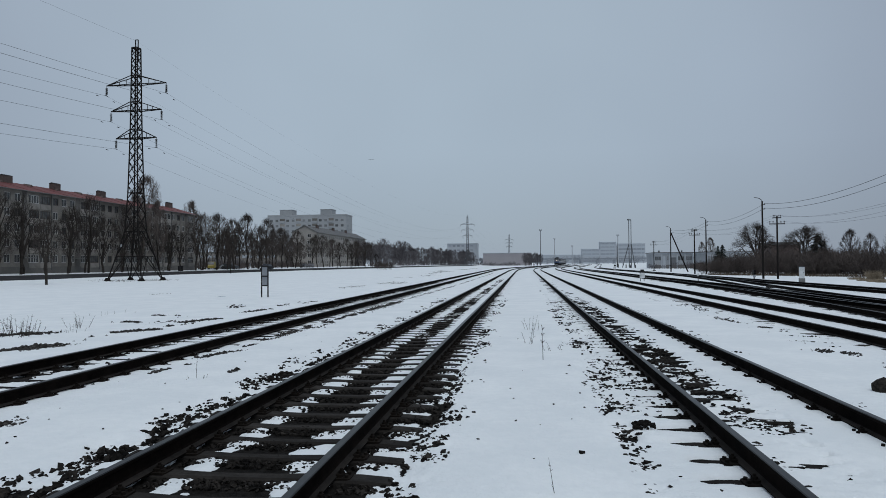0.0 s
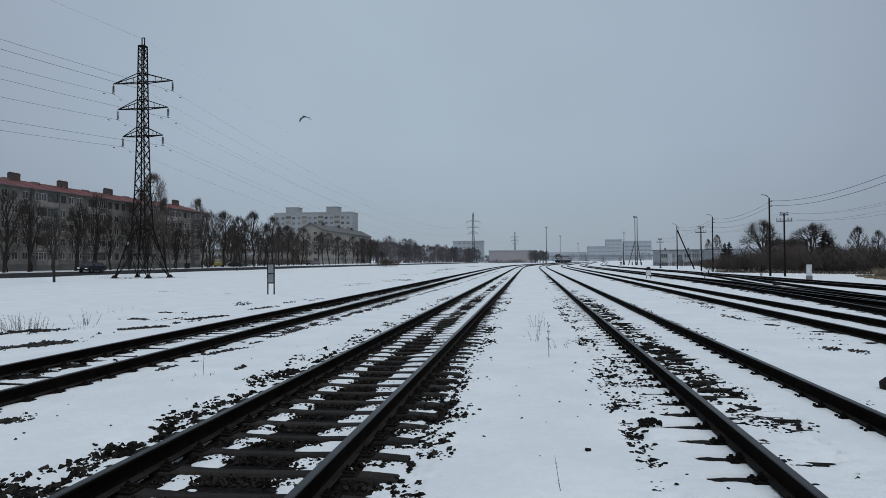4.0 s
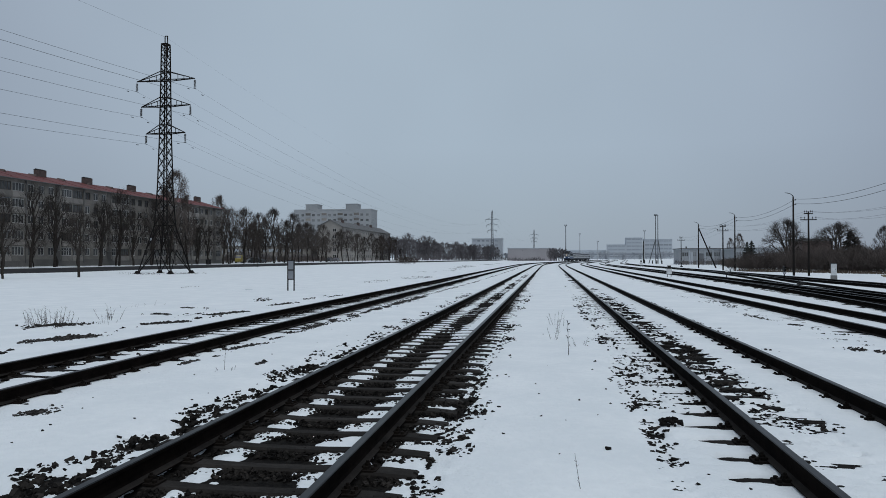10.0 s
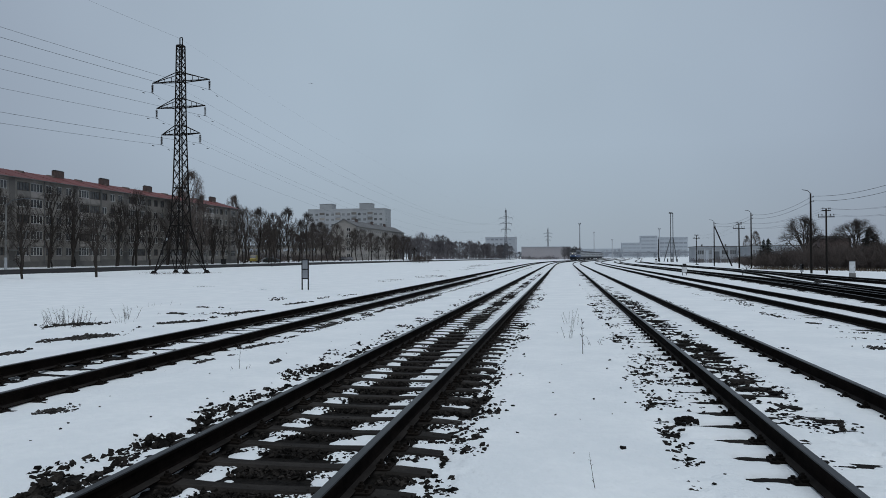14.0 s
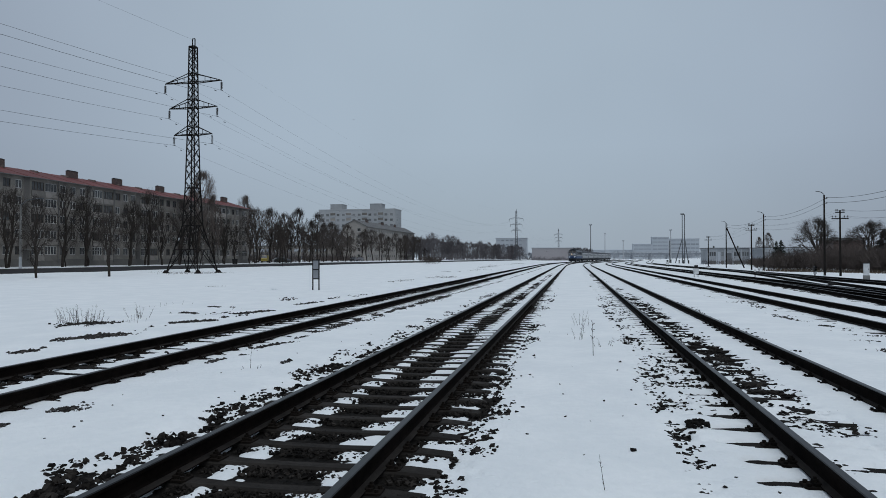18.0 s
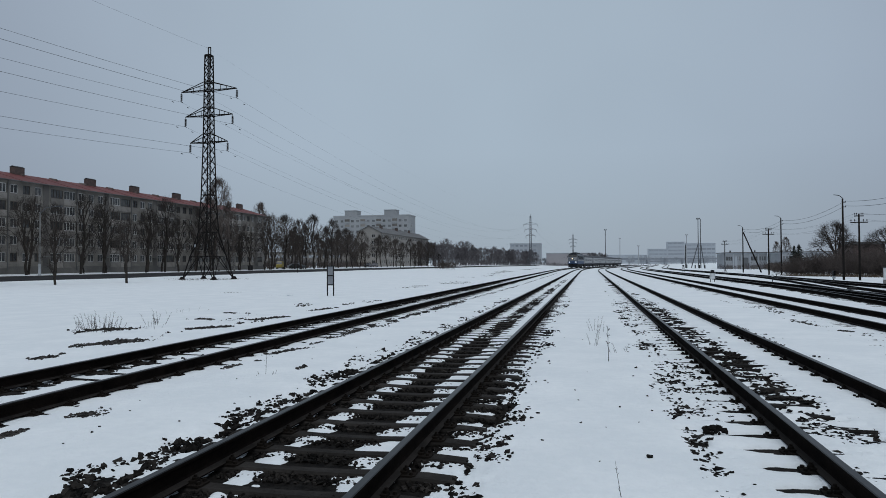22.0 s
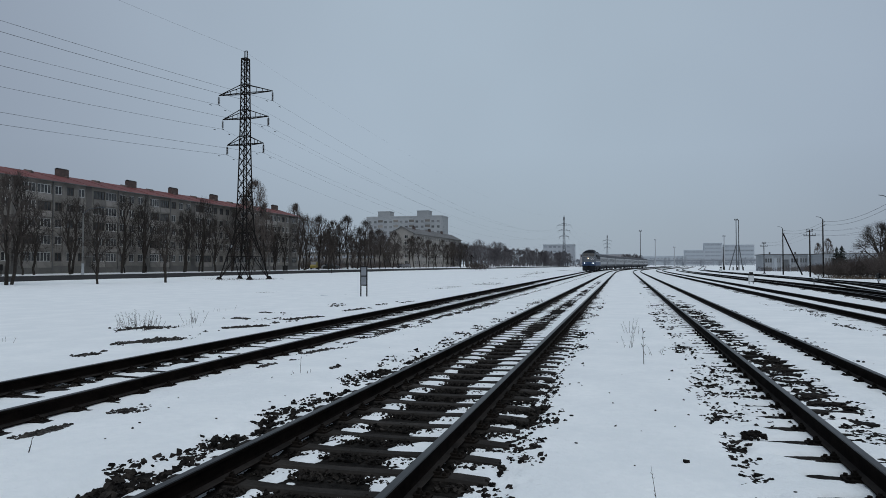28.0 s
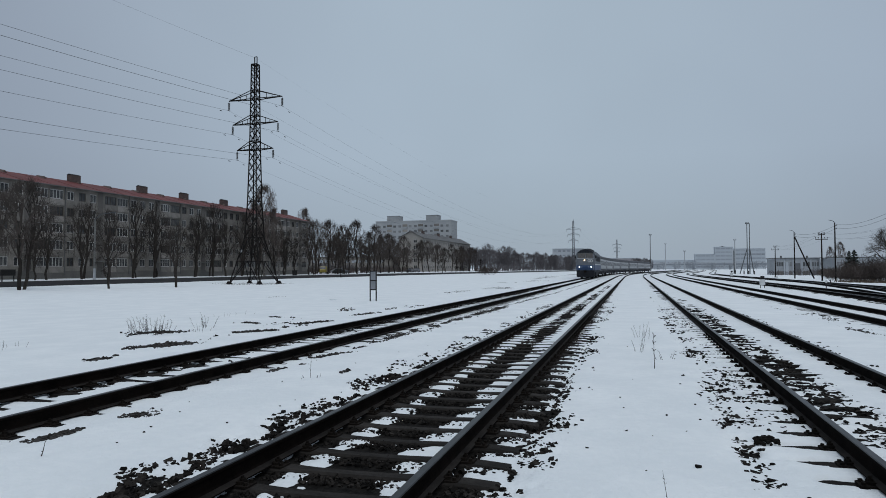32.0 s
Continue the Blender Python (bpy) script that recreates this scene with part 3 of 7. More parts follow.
# spruce green, lifted slightly in colour for haze
NEEDLE = material("spruce_needles", (0.042, 0.050, 0.047), 0.9, 0, 2, (0.062, 0.070, 0.064), 0, None, 0.5, 0.2, spec=0.1)
DRY_GRASS = material("dry_grass", (0.125, 0.098, 0.072), 0.9, 0, 2, (0.075, 0.06, 0.046), 0, None, 0.5, spec=0.1)
STALK = material("dry_stalk", (0.050, 0.042, 0.035), 0.9, 0, 8, (0.03, 0.026, 0.022), 0, None, 0.5, spec=0.1)

# ---- road and verge ----
road = Shape()
rings = []
for s in list(range(-60, 112, 12)) + list(range(112, 480, 12)):
    a, b = on_line(s, -69.3), on_line(s, -62.2)
    rings.append([(a[0], a[1], 0.40), (b[0], b[1], 0.02), (b[0], b[1], -0.30), (a[0], a[1], 0.05)])
road.sweep(rings)
tagged(part("road", road, ASPHALT), "wet dark asphalt street running beside the snowy field", "road", kind="structure")
kerb = Shape()
kr = []
for s in list(range(-60, 112, 12)) + list(range(112, 480, 12)):
    a, b = on_line(s, -69.52), on_line(s, -69.32)
    kr.append([(a[0], a[1], 0.43), (b[0], b[1], 0.43), (b[0], b[1], 0.1), (a[0], a[1], 0.1)])
kerb.sweep(kr)
tagged(part("kerb", kerb, CONCRETE), "grey concrete kerb along the street", "kerb", kind="structure")


# ---- houses ----
def window_meshes(w, h, panes, frame_mat):
    """A window frame with mullions, and its glass, centred, facing +x."""
    f = Shape()
    t = 0.088
    f.box(-0.05, -w / 2, -h / 2, 0.02, w / 2, -h / 2 + t)
    f.box(-0.05, -w / 2, h / 2 - t, 0.02, w / 2, h / 2)
    for i in range(panes + 1):
        y = -w / 2 + t / 2 + (w - t) * i / panes
        f.box(-0.05, y - t / 2, -h / 2 + t, 0.02, y + t / 2, h / 2 - t)
    g = Shape().box(-0.04, -w / 2 + t / 2, -h / 2 + t / 2, -0.02, w / 2 - t / 2, h / 2 - t / 2)
    return f.mesh("window", frame_mat), g.mesh("pane", GLASS)


def facade(y0, y1, z0, z1, openings, reveal=0.16):
    """A front skin in the plane x = 0 with real openings (y, z, w, h) and their reveals."""
    s = Shape()
    cuts_y = sorted({y0, y1} | {o[0] - o[2] / 2 for o in openings} | {o[0] + o[2] / 2 for o in openings})
    cuts_z = sorted({z0, z1} | {o[1] - o[3] / 2 for o in openings} | {o[1] + o[3] / 2 for o in openings})
    cuts_y = [c for i, c in enumerate(cuts_y) if i == 0 or c - cuts_y[i - 1] > 1e-4]
    cuts_z = [c for i, c in enumerate(cuts_z) if i == 0 or c - cuts_z[i - 1] > 1e-4]
    for a, b in zip(cuts_y, cuts_y[1:]):
        run = None
        for c, d in zip(cuts_z, cuts_z[1:]):
            my, mz = (a + b) / 2, (c + d) / 2
            hole = any(abs(my - o[0]) < o[2] / 2 and abs(mz - o[1]) < o[3] / 2 for o in openings)
            if not hole:
                run = (run[0], d) if run else (c, d)
            if (hole or d == cuts_z[-1]) and run:
                s.add([(0, a, run[0]), (0, b, run[0]), (0, b, run[1]), (0, a, run[1])], [(0, 1, 2, 3)])
                run = None
    for y, z, w, h in openings:
        p = [(y - w / 2, z - h / 2), (y + w / 2, z - h / 2), (y + w / 2, z + h / 2), (y - w / 2, z + h / 2)]
        for i in range(4):
            (ya, za), (yb, zb) = p[i], p[(i + 1) % 4]
            s.add([(0, ya, za), (0, yb, zb), (-reveal, yb, zb), (-reveal, ya, za)], [(0, 1, 2, 3)])
    return s


def gable_roof(house, x_front, depth, y0, y1, z, rise, mat, over=0.5):
    """Two pitched slabs of sheet metal and the gable walls under them."""
    xm = x_front - depth / 2
    for e in (1, -1):
        xe = xm + e * (depth / 2 + over)
        ze = z - over * rise / (depth / 2)
        s = Shape()
        n = max(6, int((y1 - y0) / 0.9))
        s.sweep([[(xe, y, ze), (xe, y, ze + 0.12), (xm, y, z + rise + 0.12), (xm, y, z + rise)] for y in np.linspace(y0 - over, y1 + over, 3)])
        roof = part("roof", s, mat, house)
        for y in np.linspace(y0, y1, max(4, int((y1 - y0) / 4.4))):
            part("roof_seam", Shape().bar((xe, y, ze + 0.13), (xm, y, z + rise + 0.13), 0.07, 0.06), mat, roof)
        if e == 1:
            gutter = Shape().tube((xe + 0.06, y0 - over, ze + 0.02), (xe + 0.06, y1 + over, ze + 0.02), 0.08, n=6)
            part("gutter", gutter, ROOF_GREY, house)
    return xm


def chimney(house, x, y, z, h, w=1.9, d=0.9):
    s = Shape().box(x - d / 2, y - w / 2, z - 1.2, x + d / 2, y + w / 2, z + h)
    c = part("chimney", s, CHIMNEY_BRICK, house, "brick ventilation stack with a dark sheet cap")
    cap = Shape()
    cap.sweep([[(x - d / 2 - 0.06, yy, z + h), (x, yy, z + h + 0.2), (x + d / 2 + 0.06, yy, z + h)] for yy in (y - w / 2 - 0.06, y + w / 2 + 0.06)])
    part("chimney_cap", cap, BLACK_PAINT, c)


def long_house():
    """Five storeys of pale grey brick under a red sheet roof, its front along x = -78.7."""
    X, Y0, Y1, Z0, Z1, D = -78.7, 34.4, 157.6, 0.75, 14.2, 11.6
    h = thing("apartment_house", "long five-storey grey brick block of flats with red sheet roof", "apartment block", pose(0, 0, 0))
    rows = [1.0 + 1.98 + 2.48 * i for i in range(5)]
    wide_f, wide_g = window_meshes(2.45, 1.35, 4, WHITE_FRAME)
    wide_b, _ = window_meshes(2.45, 1.35, 4, BROWN_FRAME)
    one_f, one_g = window_meshes(1.30, 1.30, 2, WHITE_FRAME)
    one_b, _ = window_meshes(1.30, 1.30, 2, BROWN_FRAME)
    spots, loggias, strips = [], [], []
    y = 74.3 - 13.3 * 3
    while y < Y1 - 1.5:
        for r, z in enumerate(rows):
            for k in (1.35, 4.05):
                if y + k + 1.3 < Y1:
                    spots.append((y + k, z, 2.45, 1.35))
                    loggias.append((y + k, z))
            for k in (6.6, 8.8, 11.0):
                if y + k + 0.8 < Y1:
                    spots.append((y + k, z, 1.30, 1.30))
        strips.append(y + 12.45)
        y += 13.3
    front = facade(Y0, Y1, Z0 + 0.9, Z1, spots)
    wall = Shape()
    wall.box(-D, Y0, Z0 - 0.6, -0.165, Y1, Z1)
    body = part("wall", wall, FACADE, h)
    body.location.x = X
    skin = part("front_wall", front, FACADE, h)
    skin.location.x = X
    end = Shape()
    for yy in (Y0, Y1):
        end.sweep([[(X - D, yy - 0.1 * (yy == Y1), Z1), (X, yy - 0.1 * (yy == Y1), Z1), (X - D / 2, yy - 0.1 * (yy == Y1), Z1 + 1.75)], [(X - D, yy + 0.1 * (yy == Y0), Z1), (X, yy + 0.1 * (yy == Y0), Z1), (X - D / 2, yy + 0.1 * (yy == Y0), Z1 + 1.75)]])
    part("gable_wall", end, FACADE, h)
    part("side_cover", Shape().box(X - 0.166, Y1 - 0.25, Z0, X - 0.002, Y1 + 0.02, Z1), FACADE, h)
    part("plinth", Shape().box(X - 0.16, Y0, Z0 - 0.7, X + 0.06, Y1 + 0.06, Z0 + 0.9), PLINTH, h)
    for yy, z, w, hh in spots:
        wide = w > 2
        brown = random.random() < (0.40 if wide else 0.22)
        f = part("window", (wide_b if brown else wide_f) if wide else (one_b if brown else one_f), None, h)
        f.location = (X - 0.09, yy, z)
        part("pane", wide_g if wide else one_g, None, f)
    pan = Shape().box(0.01, -1.3, -0.42, 0.09, 1.3, 0.42, 0.0).mesh("balcony_panel", LOGGIA)
    for yy, z in loggias:
        b = part("balcony_panel", pan, None, h)
        b.location = (X, yy, z - 1.16)
    for yy in strips:
        if yy < Y1:
            # darker upright strip after each set of three single windows
            part("dark_strip", Shape().box(X - 0.02, yy - 0.55, Z0 + 0.9, X + 0.04, yy + 0.55, Z1 - 0.05), FACADE_DARK, h)
            part("downpipe", Shape().tube((X + 0.12, yy - 7.0, Z0 + 0.3), (X + 0.12, yy - 7.0, Z1), 0.07), ROOF_GREY, h)
            part("entrance_canopy", Shape().box(X, yy - 1.3, 3.05, X + 1.2, yy + 1.3, 3.2), CONCRETE, h)
    xm = gable_roof(h, X, D, Y0, Y1, Z1, 1.75, ROOF_RED, 0.55)
    for yy in (57, 86.7, 102.3, 114.2, 127.9, 141, 154.6):
        chimney(h, xm + 0.6, yy, Z1 + 1.45, 1.3)
    for yy in np.arange(40, 154, 6.7):
        v = Shape()
        v.sweep([[(xm + 1.6, yy - 0.5, Z1 + 1.25), (xm + 1.6, yy, Z1 + 1.75), (xm + 1.6, yy + 0.5, Z1 + 1.25)], [(xm + 0.1, yy - 0.4, Z1 + 1.7), (xm + 0.1, yy, Z1 + 2.0), (xm + 0.1, yy + 0.4, Z1 + 1.7)]])
        part("roof_vent", v, CHIMNEY_BRICK, h, "small dark roof vent")
    return h


long_house()


def second_house():
    """The next five-storey block down the street, seen by its gable end."""
    X, Y0, Y1, Z0, Z1, D = -80.2, 262.0, 345.0, 0.6, 14.6, 10.4
    h = thing("apartment_house", "five-storey pale block of flats showing its gable end", "apartment block")
    rows = [2.6 + 2.65 * i for i in range(5)]
    fr, gl = window_meshes(1.5, 1.4, 2, WHITE_FRAME)
    spots = [(y, z, 1.5, 1.4) for z in rows for y in np.arange(Y0 + 2.2, Y1 - 1, 3.15)]
    part("wall", Shape().box(X - D, Y0, -0.2, X - 0.165, Y1, Z1), FACADE_PALE, h)
    sk = part("front_wall", facade(Y0, Y1, 0.0, Z1, spots), FACADE_PALE, h)
    sk.location.x = X
    g = Shape()
    g.sweep([[(X - D, y, Z1), (X, y, Z1), (X - D / 2, y, Z1 + 2.7)] for y in (Y0, Y0 + 0.2)])
    g.sweep([[(X - D, y, Z1), (X, y, Z1), (X - D / 2, y, Z1 + 2.7)] for y in (Y1 - 0.2, Y1)])
    part("gable_wall", g, FACADE_PALE, h)
    for y, z, w, hh in spots:
        f = part("window", fr, None, h)
        f.location = (X - 0.09, y, z)
        part("pane", gl, None, f)
    for z in rows:
        f = part("window", fr, None, h)
        f.matrix_local = pose(X - 3.3, Y0 - 0.03, z, 0, 0, -90)
        part("pane", gl, None, f)
    gable_roof(h, X, D, Y0, Y1, Z1, 2.7, ROOF_GREY, 0.5)
    for y in (276, 300, 322):
        chimney(h, X - D / 2 + 0.8, y, Z1 + 2.2, 1.3)


second_house()


BLOCK_GLASS = material("block_glass", (0.085, 0.09, 0.095), 0.3, 0, 0.5, (0.16, 0.165, 0.17), 0, None, 0.5, 0.5)


def tall_block():
    """A nine-storey panel block, wide side to the street end."""
    X0, X1, Y, Z1 = -134.5, -91.4, 348.0, 27.8
    h = thing("apartment_block", "nine-storey grey panel block of flats with roof huts, paled for haze", "apartment block")
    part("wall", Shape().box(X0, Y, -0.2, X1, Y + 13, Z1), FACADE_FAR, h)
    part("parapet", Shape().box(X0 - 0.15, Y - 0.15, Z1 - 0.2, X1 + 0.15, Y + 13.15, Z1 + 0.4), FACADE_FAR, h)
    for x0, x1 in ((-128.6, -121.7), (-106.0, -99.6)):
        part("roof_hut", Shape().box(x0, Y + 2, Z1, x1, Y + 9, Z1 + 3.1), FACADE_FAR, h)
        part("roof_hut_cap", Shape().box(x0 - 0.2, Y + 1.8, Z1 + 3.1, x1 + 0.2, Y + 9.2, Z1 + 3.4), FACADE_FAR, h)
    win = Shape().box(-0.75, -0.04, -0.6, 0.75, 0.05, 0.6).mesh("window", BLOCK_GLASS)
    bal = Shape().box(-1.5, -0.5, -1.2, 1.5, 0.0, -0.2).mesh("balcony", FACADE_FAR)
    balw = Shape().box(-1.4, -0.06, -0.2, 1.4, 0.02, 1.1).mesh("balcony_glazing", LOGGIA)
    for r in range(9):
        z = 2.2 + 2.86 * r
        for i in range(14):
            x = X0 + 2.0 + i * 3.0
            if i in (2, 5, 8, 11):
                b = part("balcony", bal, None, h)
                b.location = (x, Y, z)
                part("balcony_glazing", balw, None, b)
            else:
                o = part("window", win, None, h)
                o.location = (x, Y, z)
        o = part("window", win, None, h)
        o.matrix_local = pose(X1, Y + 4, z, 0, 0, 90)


tall_block()


def far_building(name, label, x0, x1, y, z1, storeys, mat=None, depth=14, step=3.4, roof=None, ribbon=False):
    """A far-off slab with rows of windows."""
    h = thing(name, label, "building")
    part("wall", Shape().box(x0, y, -1.0, x1, y + depth, z1), mat or FACADE_FAR, h)
    part("roof", Shape().box(x0 - 0.3, y - 0.3, z1, x1 + 0.3, y + depth + 0.3, z1 + 0.5), roof or mat or FACADE_FAR, h)
    if ribbon:
        for r in range(storeys):
            z = (r + 0.62) * z1 / storeys
            hh = 0.21 * z1 / storeys
            band = part("window_band", Shape().box(x0 + 1.2, y - 0.06, z - hh, x1 - 1.2, y + 0.05, z + hh), FAR_GLASS, h)
            for x in np.arange(x0 + 1.2 + step, x1 - 1.4, step):
                part("mullion", Shape().box(x - 0.28, y - 0.16, z - hh, x + 0.28, y - 0.065, z + hh), mat, band)
    elif storeys:
        w = Shape().box(-1.05, -0.06, -0.55, 1.05, 0.05, 0.55).mesh("window", FAR_GLASS)
        for r in range(storeys):
            z = (r + 0.55) * z1 / storeys
            for x in np.arange(x0 + 2, x1 - 1.2, step):
                o = part("window", w, None, h)
                o.location = (x, y, z)
    return h


# far walls and glass: haze is painted in as pale bluish tones
FAR_GLASS = material("far_glass_hazed", (0.24, 0.262, 0.29), 0.5, 0, 0.5, (0.30, 0.325, 0.355), 0, None, 0.5, 0.2)
FAR_BRICK = material("far_brick_hazed", (0.396, 0.383, 0.398), 0.9, 0, 0.06, (0.352, 0.336, 0.350), 0, None, 0.5)
FAR_HAZED = material("far_plaster_hazed", (0.43, 0.47, 0.51), 0.9, 0, 0.03, (0.39, 0.425, 0.465), 0, None, 0.5)
FAR_GREY = material("far_grey_hazed", (0.440, 0.473, 0.506), 0.9, 0, 0.05, (0.396, 0.424, 0.457), 0, None, 0.5)
# pale depot panels, lifted a step further for haze
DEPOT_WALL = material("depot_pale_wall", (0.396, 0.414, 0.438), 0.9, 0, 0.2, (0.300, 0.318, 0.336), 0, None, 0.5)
far_building("office_block", "far slab building behind bare trees, paled for haze", -57.0, -33.5, 520, 16.5, 5, FAR_GREY)
far_building("warehouse", "long low reddish brick warehouse beyond the tracks, greyed for haze", -28, 7, 500, 8.6, 0, FAR_BRICK, 20, roof=FAR_GREY)
far_building("office_block", "far office building, four storeys, paled for haze", 98, 128, 1150, 23.4, 4, FAR_HAZED, step=7.5, ribbon=True)
far_building("hospital", "far stepped building, six storeys, paled for haze", 128.2, 155, 1152, 34.8, 6, FAR_HAZED, step=7.5, ribbon=True)
far_building("hospital", "far long slab building, paled for haze", 158, 203, 1156, 32.0, 5, FAR_HAZED, step=7.5, ribbon=True)
far_building("office_block", "far low building beside the viaduct, paled for haze", 20, 97, 1160, 14.0, 2, FAR_HAZED, step=6)


def depot(x0, x1, y, z1, label, bays):
    """A low workshop: pale panels, a dark roof edge, ribbon windows between piers, a door."""
    h = thing("depot", label, "building")
    part("wall", Shape().box(x0, y, -1.0, x1, y + 15, z1), DEPOT_WALL, h)
    part("roof", Shape().box(x0 - 0.4, y - 0.4, z1 + 0.35, x1 + 0.4, y + 15.4, z1 + 0.6), ROOF_GREY, h)
    part("parapet", Shape().box(x0 - 0.1, y - 0.1, z1, x1 + 0.1, y + 15.1, z1 + 0.35), FAR_GREY, h)
    part("plinth", Shape().box(x0 - 0.05, y - 0.08, -1.0, x1 + 0.05, y - 0.002, 0.55), PLINTH, h)
    w = (x1 - x0) / bays
    for i in range(bays + 1):
        part("pier", Shape().box(x0 + i * w - 0.2, y - 0.22, -0.8, x0 + i * w + 0.2, y - 0.085, z1 - 0.02), FAR_GREY, h)
    for i in range(bays):
        a = x0 + i * w
        if i % 4 == 2:
            part("door", Shape().box(a + 0.5, y - 0.07, -0.6, a + w - 0.5, y - 0.004, z1 * 0.72), DEPOT_DOOR, h)
            continue
        win = part("window", Shape().box(a + 0.35, y - 0.06, z1 * 0.50, a + w - 0.35, y - 0.004, z1 * 0.80), BLOCK_GLASS, h)
        for k in (1, 2):
            xx = a + 0.35 + (w - 0.7) * k / 3
            part("mullion", Shape().box(xx - 0.06, y - 0.09, z1 * 0.50, xx + 0.06, y - 0.062, z1 * 0.80), FAR_GREY, win)
    for i in range(1, bays, 3):
        part("roof_vent", Shape().tube((x0 + i * w, y + 5, z1 + 0.55), (x0 + i * w, y + 5, z1 + 1.3), 0.28, 0.28, 8), ROOF_GREY, h)


DEPOT_DOOR = material("depot_door_grey", (0.16, 0.17, 0.18), 0.8, 0, 0.6, (0.12, 0.125, 0.135), 0, None, 0.5)
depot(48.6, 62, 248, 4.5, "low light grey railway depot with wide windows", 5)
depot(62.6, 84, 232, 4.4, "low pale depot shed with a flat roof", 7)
part("post", Shape().box(50.2, 240, -0.6, 51.0, 240.6, 3.6), FAR_GREY, thing("concrete_post", "square pale concrete post before the depot", "post"))
far_building("school", "low grey two-storey building behind the street trees", -128, -93, 256, 6.4, 2, FACADE, 12, 3.0, roof=ROOF_GREY)
far_building("shed", "low brown brick shed behind the bushes", 54.7, 60.7, 150, 5.2, 0, CHIMNEY_BRICK, 8, roof=ROOF_GREY)

# grey concrete with the haze's blue mixed into its colour
VIADUCT = material("viaduct_concrete", (0.27, 0.295, 0.33), 0.9, 0, 0.05, (0.23, 0.25, 0.28), 0, None, 0.5)
viaduct = thing("viaduct", "far grey concrete road viaduct crossing the railway yard", "bridge")
part("deck", Shape().box(-70, 1000, 5.6, 420, 1011, 8.0), VIADUCT, viaduct)
part("railing", Shape().box(-70, 999.6, 8.0, 420, 999.8, 9.3), FAR_GREY, viaduct)
for x in range(-60, 420, 24):
    part("pier", Shape().box(x - 1.0, 1003, -1.5, x + 1.0, 1008, 5.6), VIADUCT, viaduct)


# ---- pylons and their lines ----
def pylon_mesh_parts(steel, girth=1.0):
    """A lattice suspension tower, 32 m, three pairs of arms; returns shapes by part name."""
    prof = [(0.0, 2.55), (6.9, 1.0), (12.3, 0.74), (20.0, 0.56), (23.9, 0.51), (27.6, 0.47), (32.8, 0.41)]

    def half(z):
        return float(np.interp(z, [p[0] for p in prof], [p[1] for p in prof]))

    w = 0.13 * girth
    legs = []
    for sx, sy in ((1, 1), (-1, 1), (-1, -1), (1, -1)):
        k = w / 2
        legs.append(Shape().sweep([[(sx * h - k, sy * h - k, z), (sx * h + k, sy * h - k, z), (sx * h + k, sy * h + k, z), (sx * h - k, sy * h + k, z)] for z, h in prof]))
    lace = []
    z = 6.9
    while z < 32.6:
        step = 2.4 * half(z)
        z2 = min(z + step, 32.8)
        a, b = half(z), half(z2)
        for i in range(4):
            c = [(1, 1), (-1, 1), (-1, -1), (1, -1)]
            p, q = c[i], c[(i + 1) % 4]
            lace.append(Shape().bar((p[0] * a, p[1] * a, z), (q[0] * b, q[1] * b, z2), 0.066 * girth))
            lace.append(Shape().bar((q[0] * a, q[1] * a, z), (p[0] * b, p[1] * b, z2), 0.066 * girth))
        z = z2
    for z in (6.9, 12.3, 20.0, 21.2, 23.9, 25.1, 27.6, 28.8, 32.8):
        a = half(z)
        for p, q in (((1, 1), (-1, 1)), ((-1, 1), (-1, -1)), ((-1, -1), (1, -1)), ((1, -1), (1, 1))):
            lace.append(Shape().bar((p[0] * a, p[1] * a, z), (q[0] * a, q[1] * a, z), 0.1 * girth))
    base = []
    c = [(1, 1), (-1, 1), (-1, -1), (1, -1)]
    for i in range(4):
        p, q = c[i], c[(i + 1) % 4]
        for za, zb in ((0.0, 3.4), (3.4, 6.9)):
            a, b = half(za), half(zb)
            m = ((p[0] + q[0]) / 2 * b, (p[1] + q[1]) / 2 * b, zb)
            base.append(Shape().bar((p[0] * a, p[1] * a, za), m, 0.085 * girth))
            base.append(Shape().bar((q[0] * a, q[1] * a, za), m, 0.085 * girth))
            base.append(Shape().bar((p[0] * b, p[1] * b, zb), (q[0] * b, q[1] * b, zb), 0.085 * girth))
            # short struts from the diagonals to the leg
            h, zm = half((za + zb) / 2), (za + zb) / 2
            for u in (p, q):
                mid = ((u[0] * a + m[0]) / 2, (u[1] * a + m[1]) / 2, zm)
                base.append(Shape().bar(mid, (u[0] * h, u[1] * h, zm), 0.05 * girth))
                base.append(Shape().bar(mid, (u[0] * b, u[1] * b, zb), 0.05 * girth))
    arms = []
    for z, reach in ((20.0, 3.1), (23.9, 3.9), (27.6, 4.6)):
        for e in (1, -1):
            s = Shape()
            a = half(z)
            tip = (e * reach, 0, z + 0.05)
            for y in (-a, a):
                s.bar((e * a * 0.9, y, z), tip, 0.11 * girth)
                s.bar((e * a * 0.9, y, z + 1.25), tip, 0.09 * girth)
            for k in (0.3, 0.55, 0.78):
                x = e * (a + (reach - a) * k)
                yy = a * (1 - k)
                s.bar((x, -yy, z), (x, yy, z), 0.07 * girth)
                s.bar((x, yy, z), (x, yy, z + 1.25 * (1 - k)), 0.06 * girth)
            arms.append((s, e * reach, z))
    peak = Shape()
    for sx in (-0.12, 0.28):
        peak.bar((sx, 0, 31.0), (sx, 0, 33.95), 0.11 * girth)
    for z in (32.9, 33.95):
        peak.bar((-0.12, 0, z), (0.28, 0, z), 0.1 * girth)
    return legs, lace, base, arms, peak


